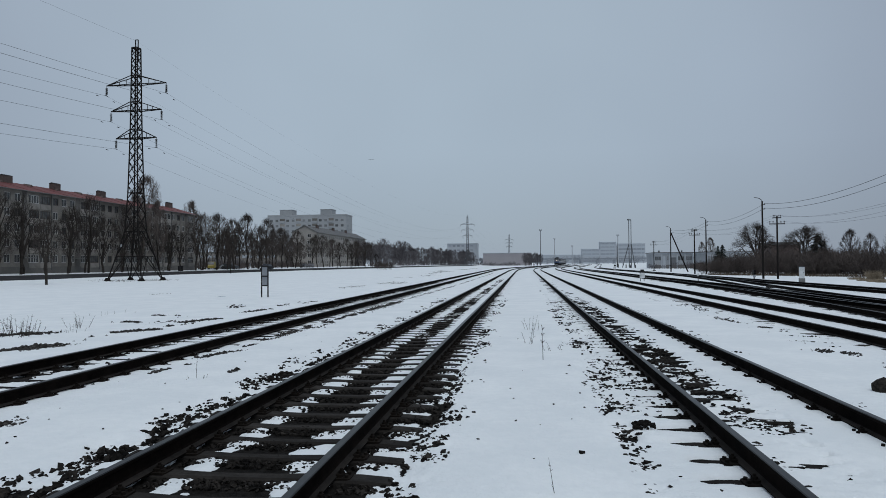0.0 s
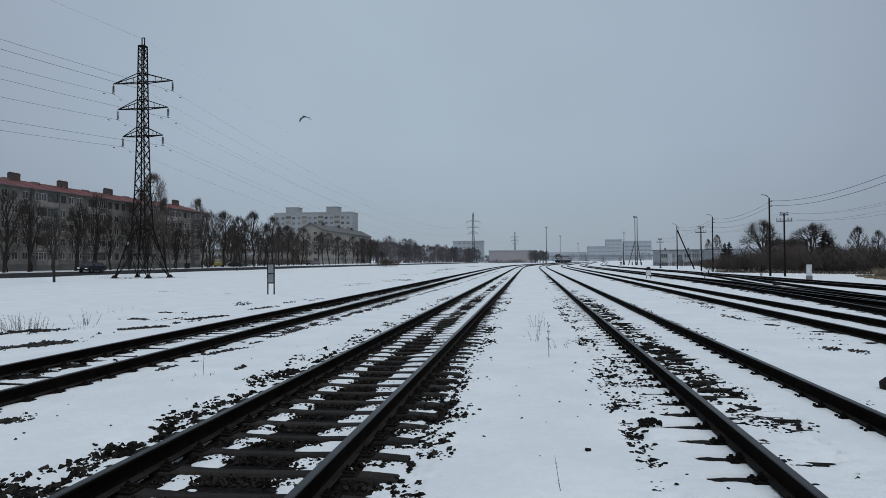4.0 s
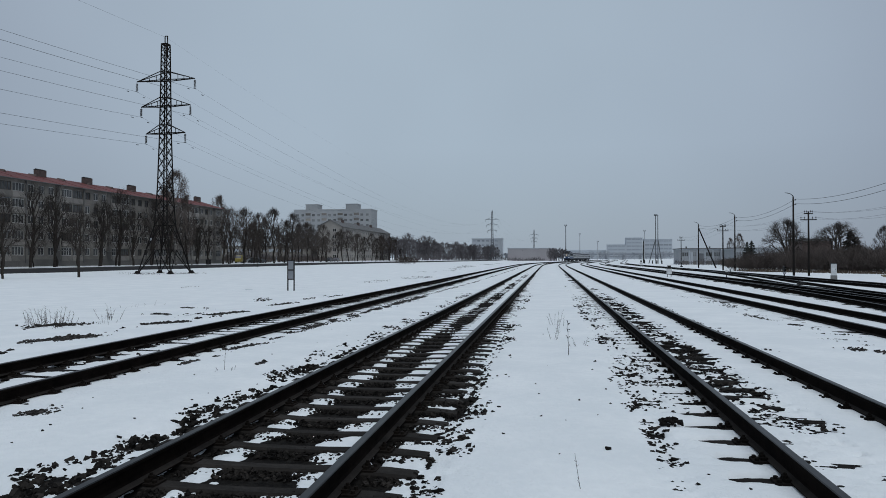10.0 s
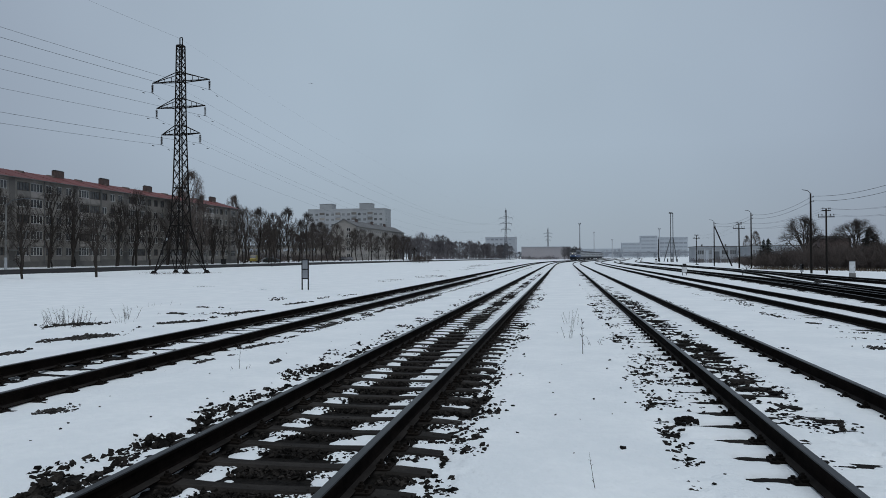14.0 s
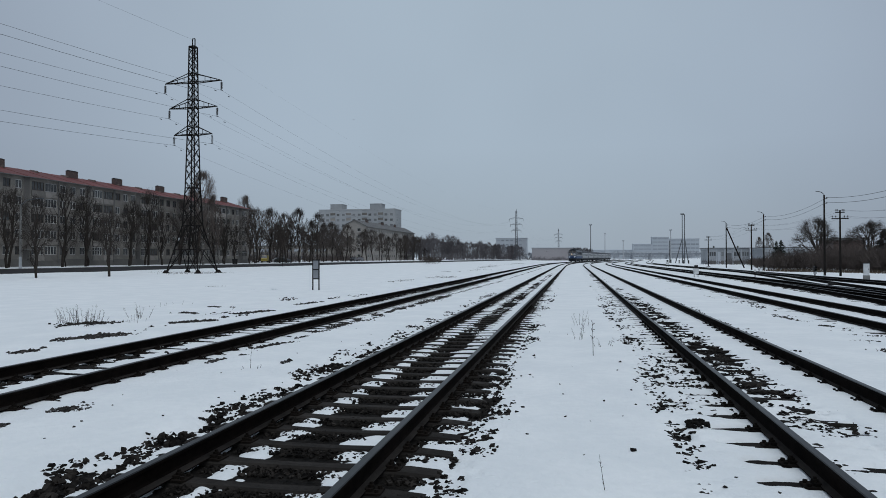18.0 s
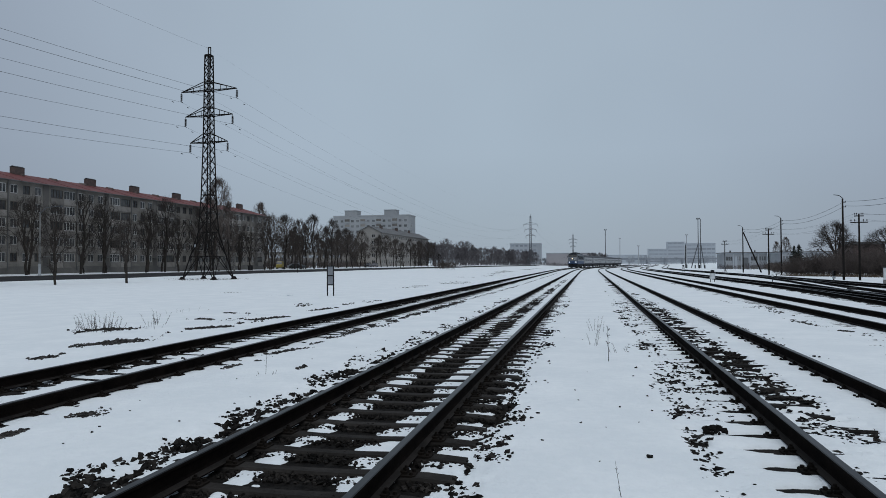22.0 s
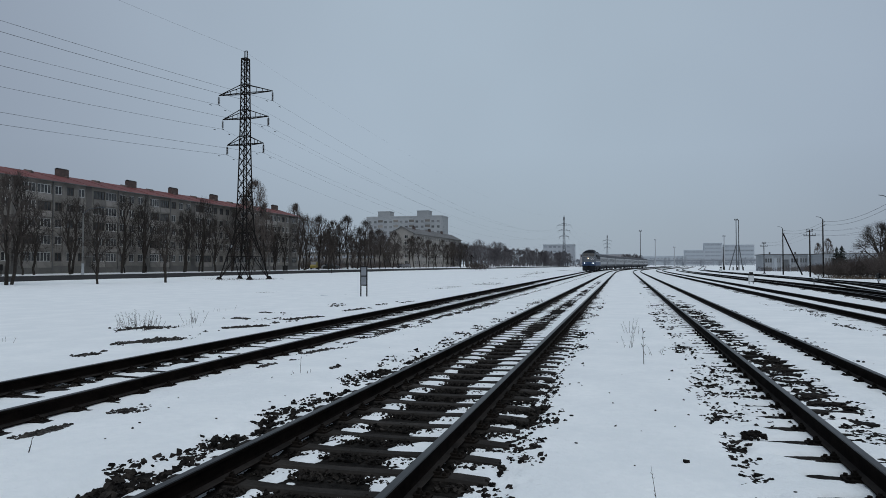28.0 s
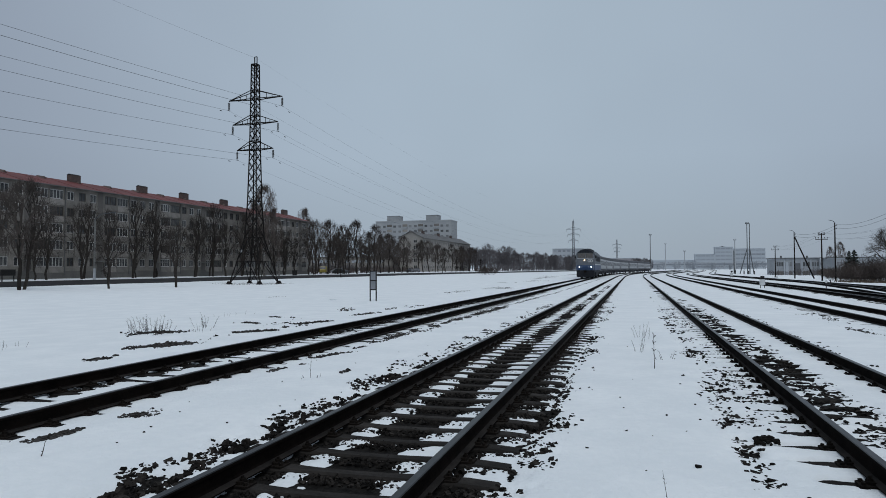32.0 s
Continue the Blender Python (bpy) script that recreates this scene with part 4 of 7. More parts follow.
def insulator():
    s = Shape()
    s.tube((0, 0, 0), (0, 0, -1.35), 0.03, n=5)
    for i in range(7):
        z = -0.22 - 0.15 * i
        s.tube((0, 0, z), (0, 0, z - 0.05), 0.08, 0.19, n=8)
        s.tube((0, 0, z - 0.05), (0, 0, z - 0.10), 0.19, 0.09, n=8)
    s.box(-0.04, -0.28, -1.42, 0.04, 0.28, -1.34)
    return s.mesh("insulator_string", INSULATOR)


INSUL = insulator()
ARMS = [(e * r, z) for z, r in ((20.0, 3.1), (23.9, 3.9), (27.6, 4.6)) for e in (1, -1)]


def pylon(x, y, z, heading, steel, label, girth=1.0, near=False):
    t = thing("power_pylon", label, "pylon", pose(x, y, z, 0, 0, heading), group="power line pylons")
    legs, lace, base, arms, peak = pylon_mesh_parts(steel, girth)
    for s in legs:
        part("leg", s, steel, t)
    if near:
        for s in lace:
            part("lattice_bar", s, steel, t)
        for s in base:
            part("base_brace", s, steel, t)
    else:
        lattice = Shape()
        for s in lace + base:
            lattice.add(s.v, s.f)
        tagged(part("lattice", lattice, steel, t), kind="stuff")
    for s, ax, az in arms:
        a = part("cross_arm", s, steel, t)
        i = part("insulator_string", INSUL, None, a)
        i.location = (ax, 0, az)
    part("peak", peak, steel, t)
    part("warning_plate", Shape().box(-1.45, -1.45, 4.7, -1.12, -1.42, 5.1), SIGN_WHITE, t, "small pale warning plate")
    foot = Shape().tube((0, 0, -0.5), (0, 0, 0.10), 0.62, 0.52, n=8).tube((0, 0, 0.10), (0, 0, 0.48), 0.46, 0.22, n=8).mesh("footing", STEEL_DARK)
    for sx in (1, -1):
        for sy in (1, -1):
            f = part("footing", foot, None, t)
            f.location = (sx * 2.55, sy * 2.55, 0)
    return t


PYLONS = [(-63.5, -165.0, -0.3), (-51.6, 87.5, -0.42), (-35.0, 447.0, -0.2), (-14.2, 756.0, -0.2)]
pylon(*PYLONS[1], -2.5, STEEL_DARK, "tall black lattice power pylon with six arms in snow", near=True)
# the two far pylons use grey steel, not near-black, to imitate haze
pylon(*PYLONS[2], -3.0, STEEL_GREY, "far lattice power pylon with six arms, greyed for haze", 1.25)
pylon(*PYLONS[3], -3.5, STEEL_GREY, "very far lattice power pylon, greyed for haze", 1.7)
pylon(*PYLONS[0], -2.7, STEEL_DARK, "black lattice power pylon farther back along the line")


def hung_wire(p, q, sag, r=0.02, n=22):
    """A wire hanging between two points."""
    p, q = Vector(p), Vector(q)
    pts = [p.lerp(q, i / n) - Vector((0, 0, 4 * sag * (i / n) * (1 - i / n))) for i in range(n + 1)]
    s = Shape()
    side = (q - p).cross(Vector((0, 0, 1))).normalized()
    up = Vector((0, 0, 1))
    s.sweep([[c + side * r, c + up * r * 0.8 - side * r * 0.5, c - up * r * 0.8 - side * r * 0.5] for c in pts])
    return s


for k in range(3):
    a, b = PYLONS[k], PYLONS[k + 1]
    line = thing("power_line", "thin dark conductors slung between the pylons", "power line", group="power line spans")
    sag = (5.4, 9.5, 9.0)[k]
    for ax, az in ARMS:
        part("conductor", hung_wire((a[0] + ax, a[1], a[2] + az - 1.4), (b[0] + ax, b[1], b[2] + az - 1.4), sag, (0.02, 0.012, 0.012)[k], 40), WIRE, line)
    part("cable", hung_wire((a[0], a[1], a[2] + 26.6), (b[0], b[1], b[2] + 26.6), sag * 0.95, (0.026, 0.012, 0.012)[k], 40), WIRE, line)
    part("earth_wire", hung_wire((a[0], a[1], a[2] + 33.8), (b[0], b[1], b[2] + 33.8), sag * 0.8, (0.012, 0.005, 0.008)[k], 40), WIRE, line)
damper = Shape()
damper.tube((0, -0.22, -0.06), (0, -0.05, -0.06), 0.055, n=6).tube((0, 0.05, -0.06), (0, 0.22, -0.06), 0.055, n=6).tube((0, -0.2, -0.06), (0, 0.2, -0.06), 0.015, n=4)
DAMPER = damper.mesh("damper", WIRE)
dm = thing("vibration_dampers", "small dark dampers clamped on the power conductors", "power line")
for ax, az in ARMS:
    for dy in (-1.9, 1.9):
        o = part("damper", DAMPER, None, dm)
        o.location = (PYLONS[1][0] + ax, PYLONS[1][1] + dy, PYLONS[1][2] + az - 1.5 - 0.14 * abs(dy))


# ---- bare trees ----
def branch(s, p, d, length, r, rng, bend=0.15, seg=3, n=4, up=0.08):
    """A bent tapered limb; returns points along it with their directions and radii."""
    pts = [(Vector(p), Vector(d), r)]
    c, w = Vector(p), Vector(d).normalized()
    for i in range(seg):
        w = (w + Vector((rng.uniform(-bend, bend), rng.uniform(-bend, bend), rng.uniform(-bend, bend) + up))).normalized()
        q = c + w * (length / seg)
        r2 = r * (1 - 0.72 * (i + 1) / seg)
        if n < 6:
            s.tube(c, q, r * (1 - 0.72 * i / seg), r2, n, caps=False)
        c = q
        pts.append((c.copy(), w.copy(), r2))
    if n >= 6:
        s.sweep([[a + Vector((math.cos(k * 6.2832 / n), math.sin(k * 6.2832 / n), 0)) * b for k in range(n)] for a, _, b in pts])
    return pts


def spike(s, p, q, r):
    """A slim three-sided twig running out to a point."""
    d = (q - p).normalized()
    u = d.cross(Vector((0.31, 0.52, 0.8))).normalized() * r
    v = d.cross(u)
    s.add([p + u, p - u * 0.5 + v * 0.87, p - u * 0.5 - v * 0.87, q], [(0, 1, 3), (1, 2, 3), (2, 0, 3)])


def grow(s, rng, p, d, length, r, level, kids, spread, up, twig_r, ratio=0.7):
    """A bent limb that forks again and again, down to slim twigs."""
    if level == 0:
        spike(s, p, p + d * length, twig_r)
        return
    j = 0.16
    m = p + d * length * 0.5 + Vector((rng.uniform(-j, j), rng.uniform(-j, j), rng.uniform(-j, j) * 0.6)) * length * 0.5
    e = (d + Vector((rng.uniform(-.25, .25), rng.uniform(-.25, .25), up))).normalized()
    q = m + e * length * 0.5
    if level > 2:
        n = 4 if r > 0.045 else 3
        s.tube(p, m, r, r * 0.82, n, caps=False)
        s.tube(m, q, r * 0.82, max(r * 0.6, twig_r), n, caps=False)
    else:
        m = p.lerp(q, 0.5)
        s.tube(p, q, r, max(r * 0.6, twig_r), 3, caps=False)
    for k in range(kids):
        if k == 0:
            b, w = q, 0.3 * spread
        else:
            b, w = (m.lerp(q, rng.uniform(-0.3, 0.95)) if k % 2 else p.lerp(q, rng.uniform(0.3, 0.9))), spread
        v = (e + Vector((rng.uniform(-1, 1), rng.uniform(-1, 1), rng.uniform(-0.75, 0.75))) * w + Vector((0, 0, up * 0.6))).normalized()
        grow(s, rng, b, v, length * ratio * rng.uniform(0.72, 1.18), max(r * (0.68 if k == 0 else 0.52), twig_r), level - 1, kids, spread, up, twig_r, ratio)


def crown_shapes(seed, height, radius, clear=0.25, limbs=7, levels=4, kids=3, twig_r=0.010, up=0.12, spread=0.75, lean=0.05, open_=0.9, ratio=0.62, girth=1.0, lead=0.62, limb=0.6):
    """Trunk, and limbs that fork up and outwards to an uneven fine-twigged crown."""
    rng = random.Random(seed)
    trunk, crown = Shape(), Shape()
    r0 = (0.0115 * height + 0.035) * girth
    pts = branch(trunk, (0, 0, -0.3), (rng.uniform(-lean, lean), rng.uniform(-lean, lean), 1), height * lead, r0, rng, 0.10, 6, 7, 0.04)
    for i in range(limbs):
        f = (i + rng.random()) / limbs
        u = clear + (lead - 0.02 - clear) * f
        k = min(5, int(u / lead * 6))
        p = pts[k][0].lerp(pts[k + 1][0], u / lead * 6 - k)
        w = 2.4 * i + rng.uniform(-0.5, 0.5)
        d = Vector((math.cos(w) * open_ * (1.15 - 0.7 * f), math.sin(w) * open_ * (1.15 - 0.7 * f), rng.uniform(0.7, 1.1))).normalized()
        grow(crown, rng, p, d, height * 0.27 * (1.08 - (0.35 + max(0, lead - 0.62) * 1.3) * f) * rng.uniform(0.85, 1.15), pts[k][2] * limb, levels, kids, spread, up, twig_r, ratio)
    top = max(v[2] for v in crown.v)
    wide = sorted(math.hypot(v[0], v[1]) for v in crown.v)[int(len(crown.v) * 0.99)]
    kz, kx = height / top, radius / wide
    for sh in (trunk, crown):
        sh.v = [(x * kx, y * kx, z * kz) for x, y, z in sh.v]
    return trunk, crown


def oval_tree(name, label, group, seed, height, radius, bark=None, twig=None, **kw):
    trunk, crown = crown_shapes(seed, height, radius, **kw)
    t = thing(name, label, "tree", group=group)
    part("trunk", trunk, bark or BARK, t, smooth=True)
    part("crown", crown, twig or TWIG, t)
    return t


def dome_tree(seed, height, radius, low=-0.06, foot=0.22, lead=0.22, counts=(13, 5, 6, 9), twig_r=0.012, girth=0.30, droop=0.0, flat=0.0):
    """A bare tree: boughs leave the trunk between foot and lead and fork towards an uneven rounded crown of fine twigs."""
    rng = random.Random(seed)
    trunk, crown = Shape(), Shape()
    pts, n = [Vector((0, 0, -0.3))], 5
    lean = Vector((rng.uniform(-1, 1), rng.uniform(-1, 1), 0)) * 0.07 * height
    for i in range(1, n + 1):
        pts.append(lean * (i / n) ** 0.8 + Vector((rng.uniform(-1, 1) * 0.018 * height, rng.uniform(-1, 1) * 0.018 * height, height * lead * i / n)))
    for i in range(n):
        trunk.tube(tuple(pts[i]), tuple(pts[i + 1]), girth * (1 - 0.6 * lead * i / n), girth * (1 - 0.6 * lead * (i + 1) / n), 7, caps=False)
    mid, half = Vector((0, 0, height * (1 + low) / 2)) + lean, height * (1 - low) / 2
    lobes = [(rng.uniform(0, 6.283), rng.uniform(-0.6, 1.2), rng.uniform(0.70, 1.16)) for _ in range(14)]

    def at(w, lat, f):
        """A place at share f of the way out to the crown's edge."""
        k = 1.0
        for a, b, g in lobes:
            c = math.cos(w - a) * math.cos(lat) * math.cos(b) + math.sin(lat) * math.sin(b)
            k *= 1 + (g - 1) * max(0.0, c) ** 6
        r = radius * math.cos(lat) * (1 - flat * max(0.0, -math.sin(lat)))
        return mid + Vector((math.cos(w) * r, math.sin(w) * r, math.sin(lat) * half)) * f * k

    def bough(p, q, r, r1, n, sag):
        """A limb with a bend, from p to q."""
        m = p.lerp(q, 0.5) + Vector((rng.uniform(-1, 1), rng.uniform(-1, 1), rng.uniform(-.3, 1))) * (q - p).length * sag
        crown.tube(tuple(p), tuple(m), r, (r + r1) / 2, n, caps=False)
        crown.tube(tuple(m), tuple(q), (r + r1) / 2, r1, n, caps=False)
        return m

    for i in range(counts[0]):
        w = 2.4 * i + rng.uniform(-.3, .3)
        g = (i + 0.5) / counts[0]
        lat = -0.25 + 1.75 * g ** 0.9 if low < 0 else -0.75 + 2.2 * g
        z = height * (foot + (lead - foot) * g) - rng.uniform(0, 0.05) * height * foot
        k = min(n - 1, int(z / (height * lead) * n))
        p = pts[k].lerp(pts[k + 1], min(1.0, (z - pts[k].z) / (pts[k + 1].z - pts[k].z)))
        a = at(w, lat, rng.uniform(0.42, 0.56))
        if a.z < z + 0.03 * height:
            a.z = z + 0.03 * height
        m = bough(p, a, girth * rng.uniform(0.30, 0.46), girth * 0.22, 5, 0.10)
        for j in range(counts[1]):
            w2, l2 = w + rng.uniform(-.75, .75) / max(0.35, math.cos(lat)), lat + rng.uniform(-.5, .5)
            b = at(w2, l2, rng.uniform(0.66, 0.82))
            m2 = bough(m.lerp(a, rng.uniform(0.2, 1.0)) if j else a, b, girth * 0.18, girth * 0.10, 4, 0.10)
            for _ in range(counts[2]):
                w3, l3 = w2 + rng.uniform(-.34, .34) / max(0.35, math.cos(l2)), l2 + rng.uniform(-.28, .28)
                c = at(w3, l3, rng.uniform(0.80, 0.97))
                st = m2.lerp(b, rng.uniform(0.1, 1.0))
                crown.tube(tuple(st), tuple(c), max(0.022, twig_r), twig_r, 3, caps=False)
                for _ in range(counts[3]):
                    o = st.lerp(c, rng.uniform(0.15, 1.0))
                    t = at(w3 + rng.uniform(-.17, .17) / max(0.3, math.cos(l3)), l3 + rng.uniform(-.17, .17), rng.uniform(0.80, 1.08))
                    spike(crown, o, t - Vector((0, 0, droop * rng.uniform(0.3, 1.0))), twig_r)
    return trunk, crown


def round_tree(name, label, group, seed, height, radius, bark=None, twig=None, **kw):
    trunk, crown = dome_tree(seed, height, radius, **kw)
    t = thing(name, label, "tree", group=group)
    part("trunk", trunk, bark or BARK, t, smooth=True)
    part("crown", crown, twig or TWIG, t)
    return t


def ground_z(x, y):
    return float(land(np.array([x]), np.array([y]))[0])


rt = random.Random(5)
STREET = [round_tree("street_tree", "bare dark street tree with upright twiggy crown in snow", "bare street trees", 40 + i, 12.0, (2.9, 3.3, 2.6, 3.1, 3.5)[i], twig=STREET_TWIG, low=(0.14, 0.11, 0.18, 0.12, 0.15)[i], foot=(0.13, 0.17, 0.10, 0.18, 0.14)[i], lead=(0.60, 0.42, 0.70, 0.55, 0.36)[i], counts=(12, 4, 4, 5), twig_r=0.0095, girth=0.19, flat=0.35) for i in range(5)]
MID = [round_tree("street_tree", "tall bare brown tree with dense crown along the street", "bare street trees", 50 + i, 12.0, (3.1, 3.4, 2.8, 3.2)[i], low=(0.24, 0.20, 0.27, 0.22)[i], foot=(0.20, 0.24, 0.17, 0.22)[i], lead=(0.6, 0.5, 0.66, 0.42)[i], counts=(13, 5, 5, 6), twig_r=0.012, girth=0.20, flat=0.3) for i in range(4)]
BACK = [round_tree("street_tree", "bare brown tree standing behind the street row", "bare street trees", 55 + i, 12.0, (3.4, 3.8)[i], low=0.14, foot=0.16, lead=0.5, counts=(12, 4, 4, 5), twig_r=0.022, girth=0.22, flat=0.2) for i in range(2)]


def plant(kinds, i, x, y, scale, dz=0.0):
    m = pose(x, y, ground_z(x, y) + dz, rt.uniform(-2, 2), rt.uniform(-2, 2), rt.uniform(0, 360)) @ Matrix.Diagonal((scale, scale, scale * rt.uniform(0.93, 1.08), 1))
    ob = kinds[i]
    if not ob.get("placed"):
        ob["placed"] = 1
        ob.matrix_world = m
        return ob
    c = copy_thing(ob, m)
    c.matrix_world = m
    return c


HOUSE_ROW = ((46, 10.5), (50.5, 9.5), (57, 11), (62, 8), (69.4, 7.6), (72, 9.7), (77, 10.4), (82.2, 10.2), (87.2, 12.6), (89, 6.2), (92.9, 12.8), (98, 8.5), (102.8, 11), (108.5, 12.6), (113.4, 11.2), (118.8, 9.8), (123.5, 10.5), (132, 10), (135.7, 9), (141, 10.6), (146.4, 12.3), (149.5, 9.5))
for k, (y, h) in enumerate(HOUSE_ROW):
    plant(STREET, (k * 2 + 1) % 5, -73.2 + rt.uniform(-0.7, 0.5), y, h / 11.4)
for k, (y, h) in enumerate(((48.5, 11), (60, 12), (66, 10.5), (79.5, 11), (95.5, 11.5), (105.5, 12), (111, 11), (121, 12), (128, 11), (138.5, 11.5))):
    plant(STREET, (k * 3 + 2) % 5, -75.2 + rt.uniform(-0.5, 0.5), y, h / 11.4)
STREET_ROW = ((152.6, 13.8), (157.8, 13.5), (163.8, 10.4), (168.7, 13), (173, 11.5), (177.3, 14.9), (184.4, 11.9), (190.9, 14.1), (197.9, 12), (205, 13.2), (211, 11), (216.4, 12.3), (223.7, 9), (237, 11), (241, 11.4), (248.5, 11.6), (255, 10.4), (263.7, 11.6), (272, 10.4), (284, 11), (291, 10.2), (298, 11.4), (306, 10.2), (313.7, 10.6), (322, 11), (330, 10.3))
for k, (y, h) in enumerate(STREET_ROW):
    plant(MID, (k * 3 + 1) % 4, -73.5 + rt.uniform(-0.8, 0.6), y, h / 11.4)
for k in range(12):
    plant(BACK, k % 2, -79 - rt.uniform(0, 6), 162 + k * 8.0 + rt.uniform(-2, 2), rt.uniform(0.8, 1.0))
for k in range(18):
    plant(BACK, k % 2, -90 - rt.uniform(0, 26), 172 + k * 6.0 + rt.uniform(-2, 2), rt.uniform(0.9, 1.1))
SMALL = [round_tree("sapling", "small bare sapling standing in the snowy field", "bare saplings", 80 + i, 6.2, (1.7, 1.5, 2.0)[i], twig=STREET_TWIG, low=(0.14, 0.2, 0.1)[i], foot=(0.12, 0.16, 0.08)[i], lead=(0.6, 0.7, 0.45)[i], counts=(10, 4, 4, 5), twig_r=0.0075, girth=0.115, flat=0.2) for i in range(3)]
for i, (x, y, sc) in enumerate(((-54.3, 61.7, 1.1), (-51.8, 70.0, 1.35), (-55.5, 46.0, 1.0), (-60.5, 138, 0.68), (-61.5, 225, 0.8), (-60.8, 241, 0.95), (-60.5, 262, 0.95), (-60, 280, 1.0))):
    plant(SMALL, i % 3, x, y, sc)
plant(MID, 1, -58.0, 53.5, 0.98)
plant(STREET, 3, -58.4, 54.4, 0.92)
BIRCH = round_tree("birch", "tall bare birch with hanging twigs beside the house", "birches", 91, 17.5, 2.7, BIRCH_BARK, BIRCH_TWIG, low=0.14, foot=0.2, lead=0.86, counts=(20, 4, 5, 8), twig_r=0.012, girth=0.19, droop=0.9, flat=0.2)
plant([BIRCH], 0, -72.6, 126.0, 1.31)
plant([BIRCH], 0, -72.0, 131, 0.92)
plant([BIRCH], 0, -86.2, 173, 1.27)
WOOD = [round_tree("far_tree", "far bare tree in a dense row beyond the street, greyed for haze", "far bare trees", 60 + i, 12.5, (4.0, 4.5, 3.6, 4.2)[i], BARK_FAR, BARK_FAR, low=(0.06, 0.02, 0.1, 0.04)[i], foot=0.1, lead=(0.6, 0.45, 0.7, 0.5)[i], counts=(11, 4, 4, 4), twig_r=0.031, girth=0.24, flat=0.1) for i in range(4)]
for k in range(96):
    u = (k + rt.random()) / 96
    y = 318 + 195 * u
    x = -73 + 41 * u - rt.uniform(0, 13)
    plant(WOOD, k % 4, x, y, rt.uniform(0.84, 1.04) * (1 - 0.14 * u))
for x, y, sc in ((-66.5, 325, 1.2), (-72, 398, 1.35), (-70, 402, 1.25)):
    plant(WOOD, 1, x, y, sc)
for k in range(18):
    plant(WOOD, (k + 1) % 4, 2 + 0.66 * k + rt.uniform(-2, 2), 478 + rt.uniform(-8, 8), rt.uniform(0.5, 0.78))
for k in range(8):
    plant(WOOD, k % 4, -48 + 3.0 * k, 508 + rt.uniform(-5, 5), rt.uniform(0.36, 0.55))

ROUND = [round_tree("field_tree", "old bare spreading tree with a rounded crown behind the bushes", "spreading trees", 120 + i, 9.6, (5.7, 5.5)[i], twig=ROUND_TWIG, counts=(14, 5, 6, 6), twig_r=0.0105) for i in range(2)]
plant(ROUND, 0, 48.4, 140, 1.1)
plant(ROUND, 1, 54.0, 131.5, 1.05)
for k, x, y, sc in ((0, 61.0, 128, 0.66), (2, 63.4, 126.5, 0.60), (1, 66.3, 124, 0.70), (3, 69.2, 121, 0.66), (2, 72.4, 118, 0.62), (1, 75.0, 116, 0.68)):
    plant(MID, k, x, y, sc)
plant([BIRCH], 0, 71.0, 262, 0.72)
plant([BIRCH], 0, 69.0, 266, 0.66)


def spruce(seed, height, width):
    rng = random.Random(seed)
    trunk, crown = Shape(), Shape()
    trunk.tube((0, 0, -0.3), (0, 0, height), 0.12, 0.02, 6)
    z = 0.4
    while z < height * 0.98:
        r = width * (1 - z / height) ** 0.85 + 0.08
        for i in range(9):
            w = rng.uniform(0, 6.283)
            rr = r * rng.uniform(0.7, 1.1)
            p = Vector((0, 0, z + rng.uniform(-.1, .1)))
            q = p + Vector((math.cos(w) * rr, math.sin(w) * rr, -0.22 * rr))
            side = Vector((-math.sin(w), math.cos(w), 0)) * (0.16 + 0.10 * rr)
            m = p.lerp(q, 0.6)
            crown.add([p, m + side, q, m - side, m - Vector((0, 0, 0.16))], [(0, 1, 4), (1, 2, 4), (2, 3, 4), (3, 0, 4), (0, 3, 1), (1, 3, 2)])
        z += 0.24
    t = thing("spruce", "small dark green spruce among bare bushes", "spruce", group="spruces")
    part("trunk", trunk, BARK, t)
    part("crown", crown, NEEDLE, t)
    return t


SPRUCE = [spruce(3, 7.0, 2.3), spruce(4, 7.0, 3.6)]
for k, x, y, sc in ((0, 48.6, 168, 0.95), (1, 50.2, 169.5, 0.90), (1, 56.4, 131.5, 1.08), (1, 58.4, 133.5, 0.92)):
    plant(SPRUCE, k, x, y, sc)


def bush_kind(seed, height, width, stems, twig_r=0.014, mat=None, name="bush", label="dense bare brown bush at the yard's edge", group="bare bushes", levels=3, kids=3):
    rng = random.Random(seed)
    s = Shape()
    for i in range(stems):
        w, r = rng.uniform(0, 6.283), width * rng.random() ** 0.6 * 0.8
        p = Vector((math.cos(w) * r, math.sin(w) * r, -0.15))
        d = Vector((math.cos(w) * 0.3 + rng.uniform(-.3, .3), math.sin(w) * 0.3 + rng.uniform(-.3, .3), 1)).normalized()
        grow(s, rng, p, d, height * rng.uniform(0.26, 0.46), twig_r * 1.25, levels, kids, 0.9, 0.04, twig_r, 0.68)
    return tagged(part(name, s, mat or TWIG), label, "bush", group)


BUSH = [bush_kind(200 + i, 3.55, 3.4, 34, 0.015, BUSH_TWIG, kids=4) for i in range(4)]
for k in range(75):
    u = (k + rt.random()) / 75
    x = 43.5 + 36 * u + rt.uniform(-1, 1)
    y = 150 - 44 * u + (k % 3) * 3.5 + rt.uniform(-2, 2)
    near = 0.87 if k % 3 < 2 else 0.95
    plant(BUSH, k % 4, 2.4 + (x - 2.4) * near, -1 + (y + 1) * near, rt.uniform(1.1, 1.5) * near * (0.75 if u < 0.1 else 1.0 + 0.14 * u))
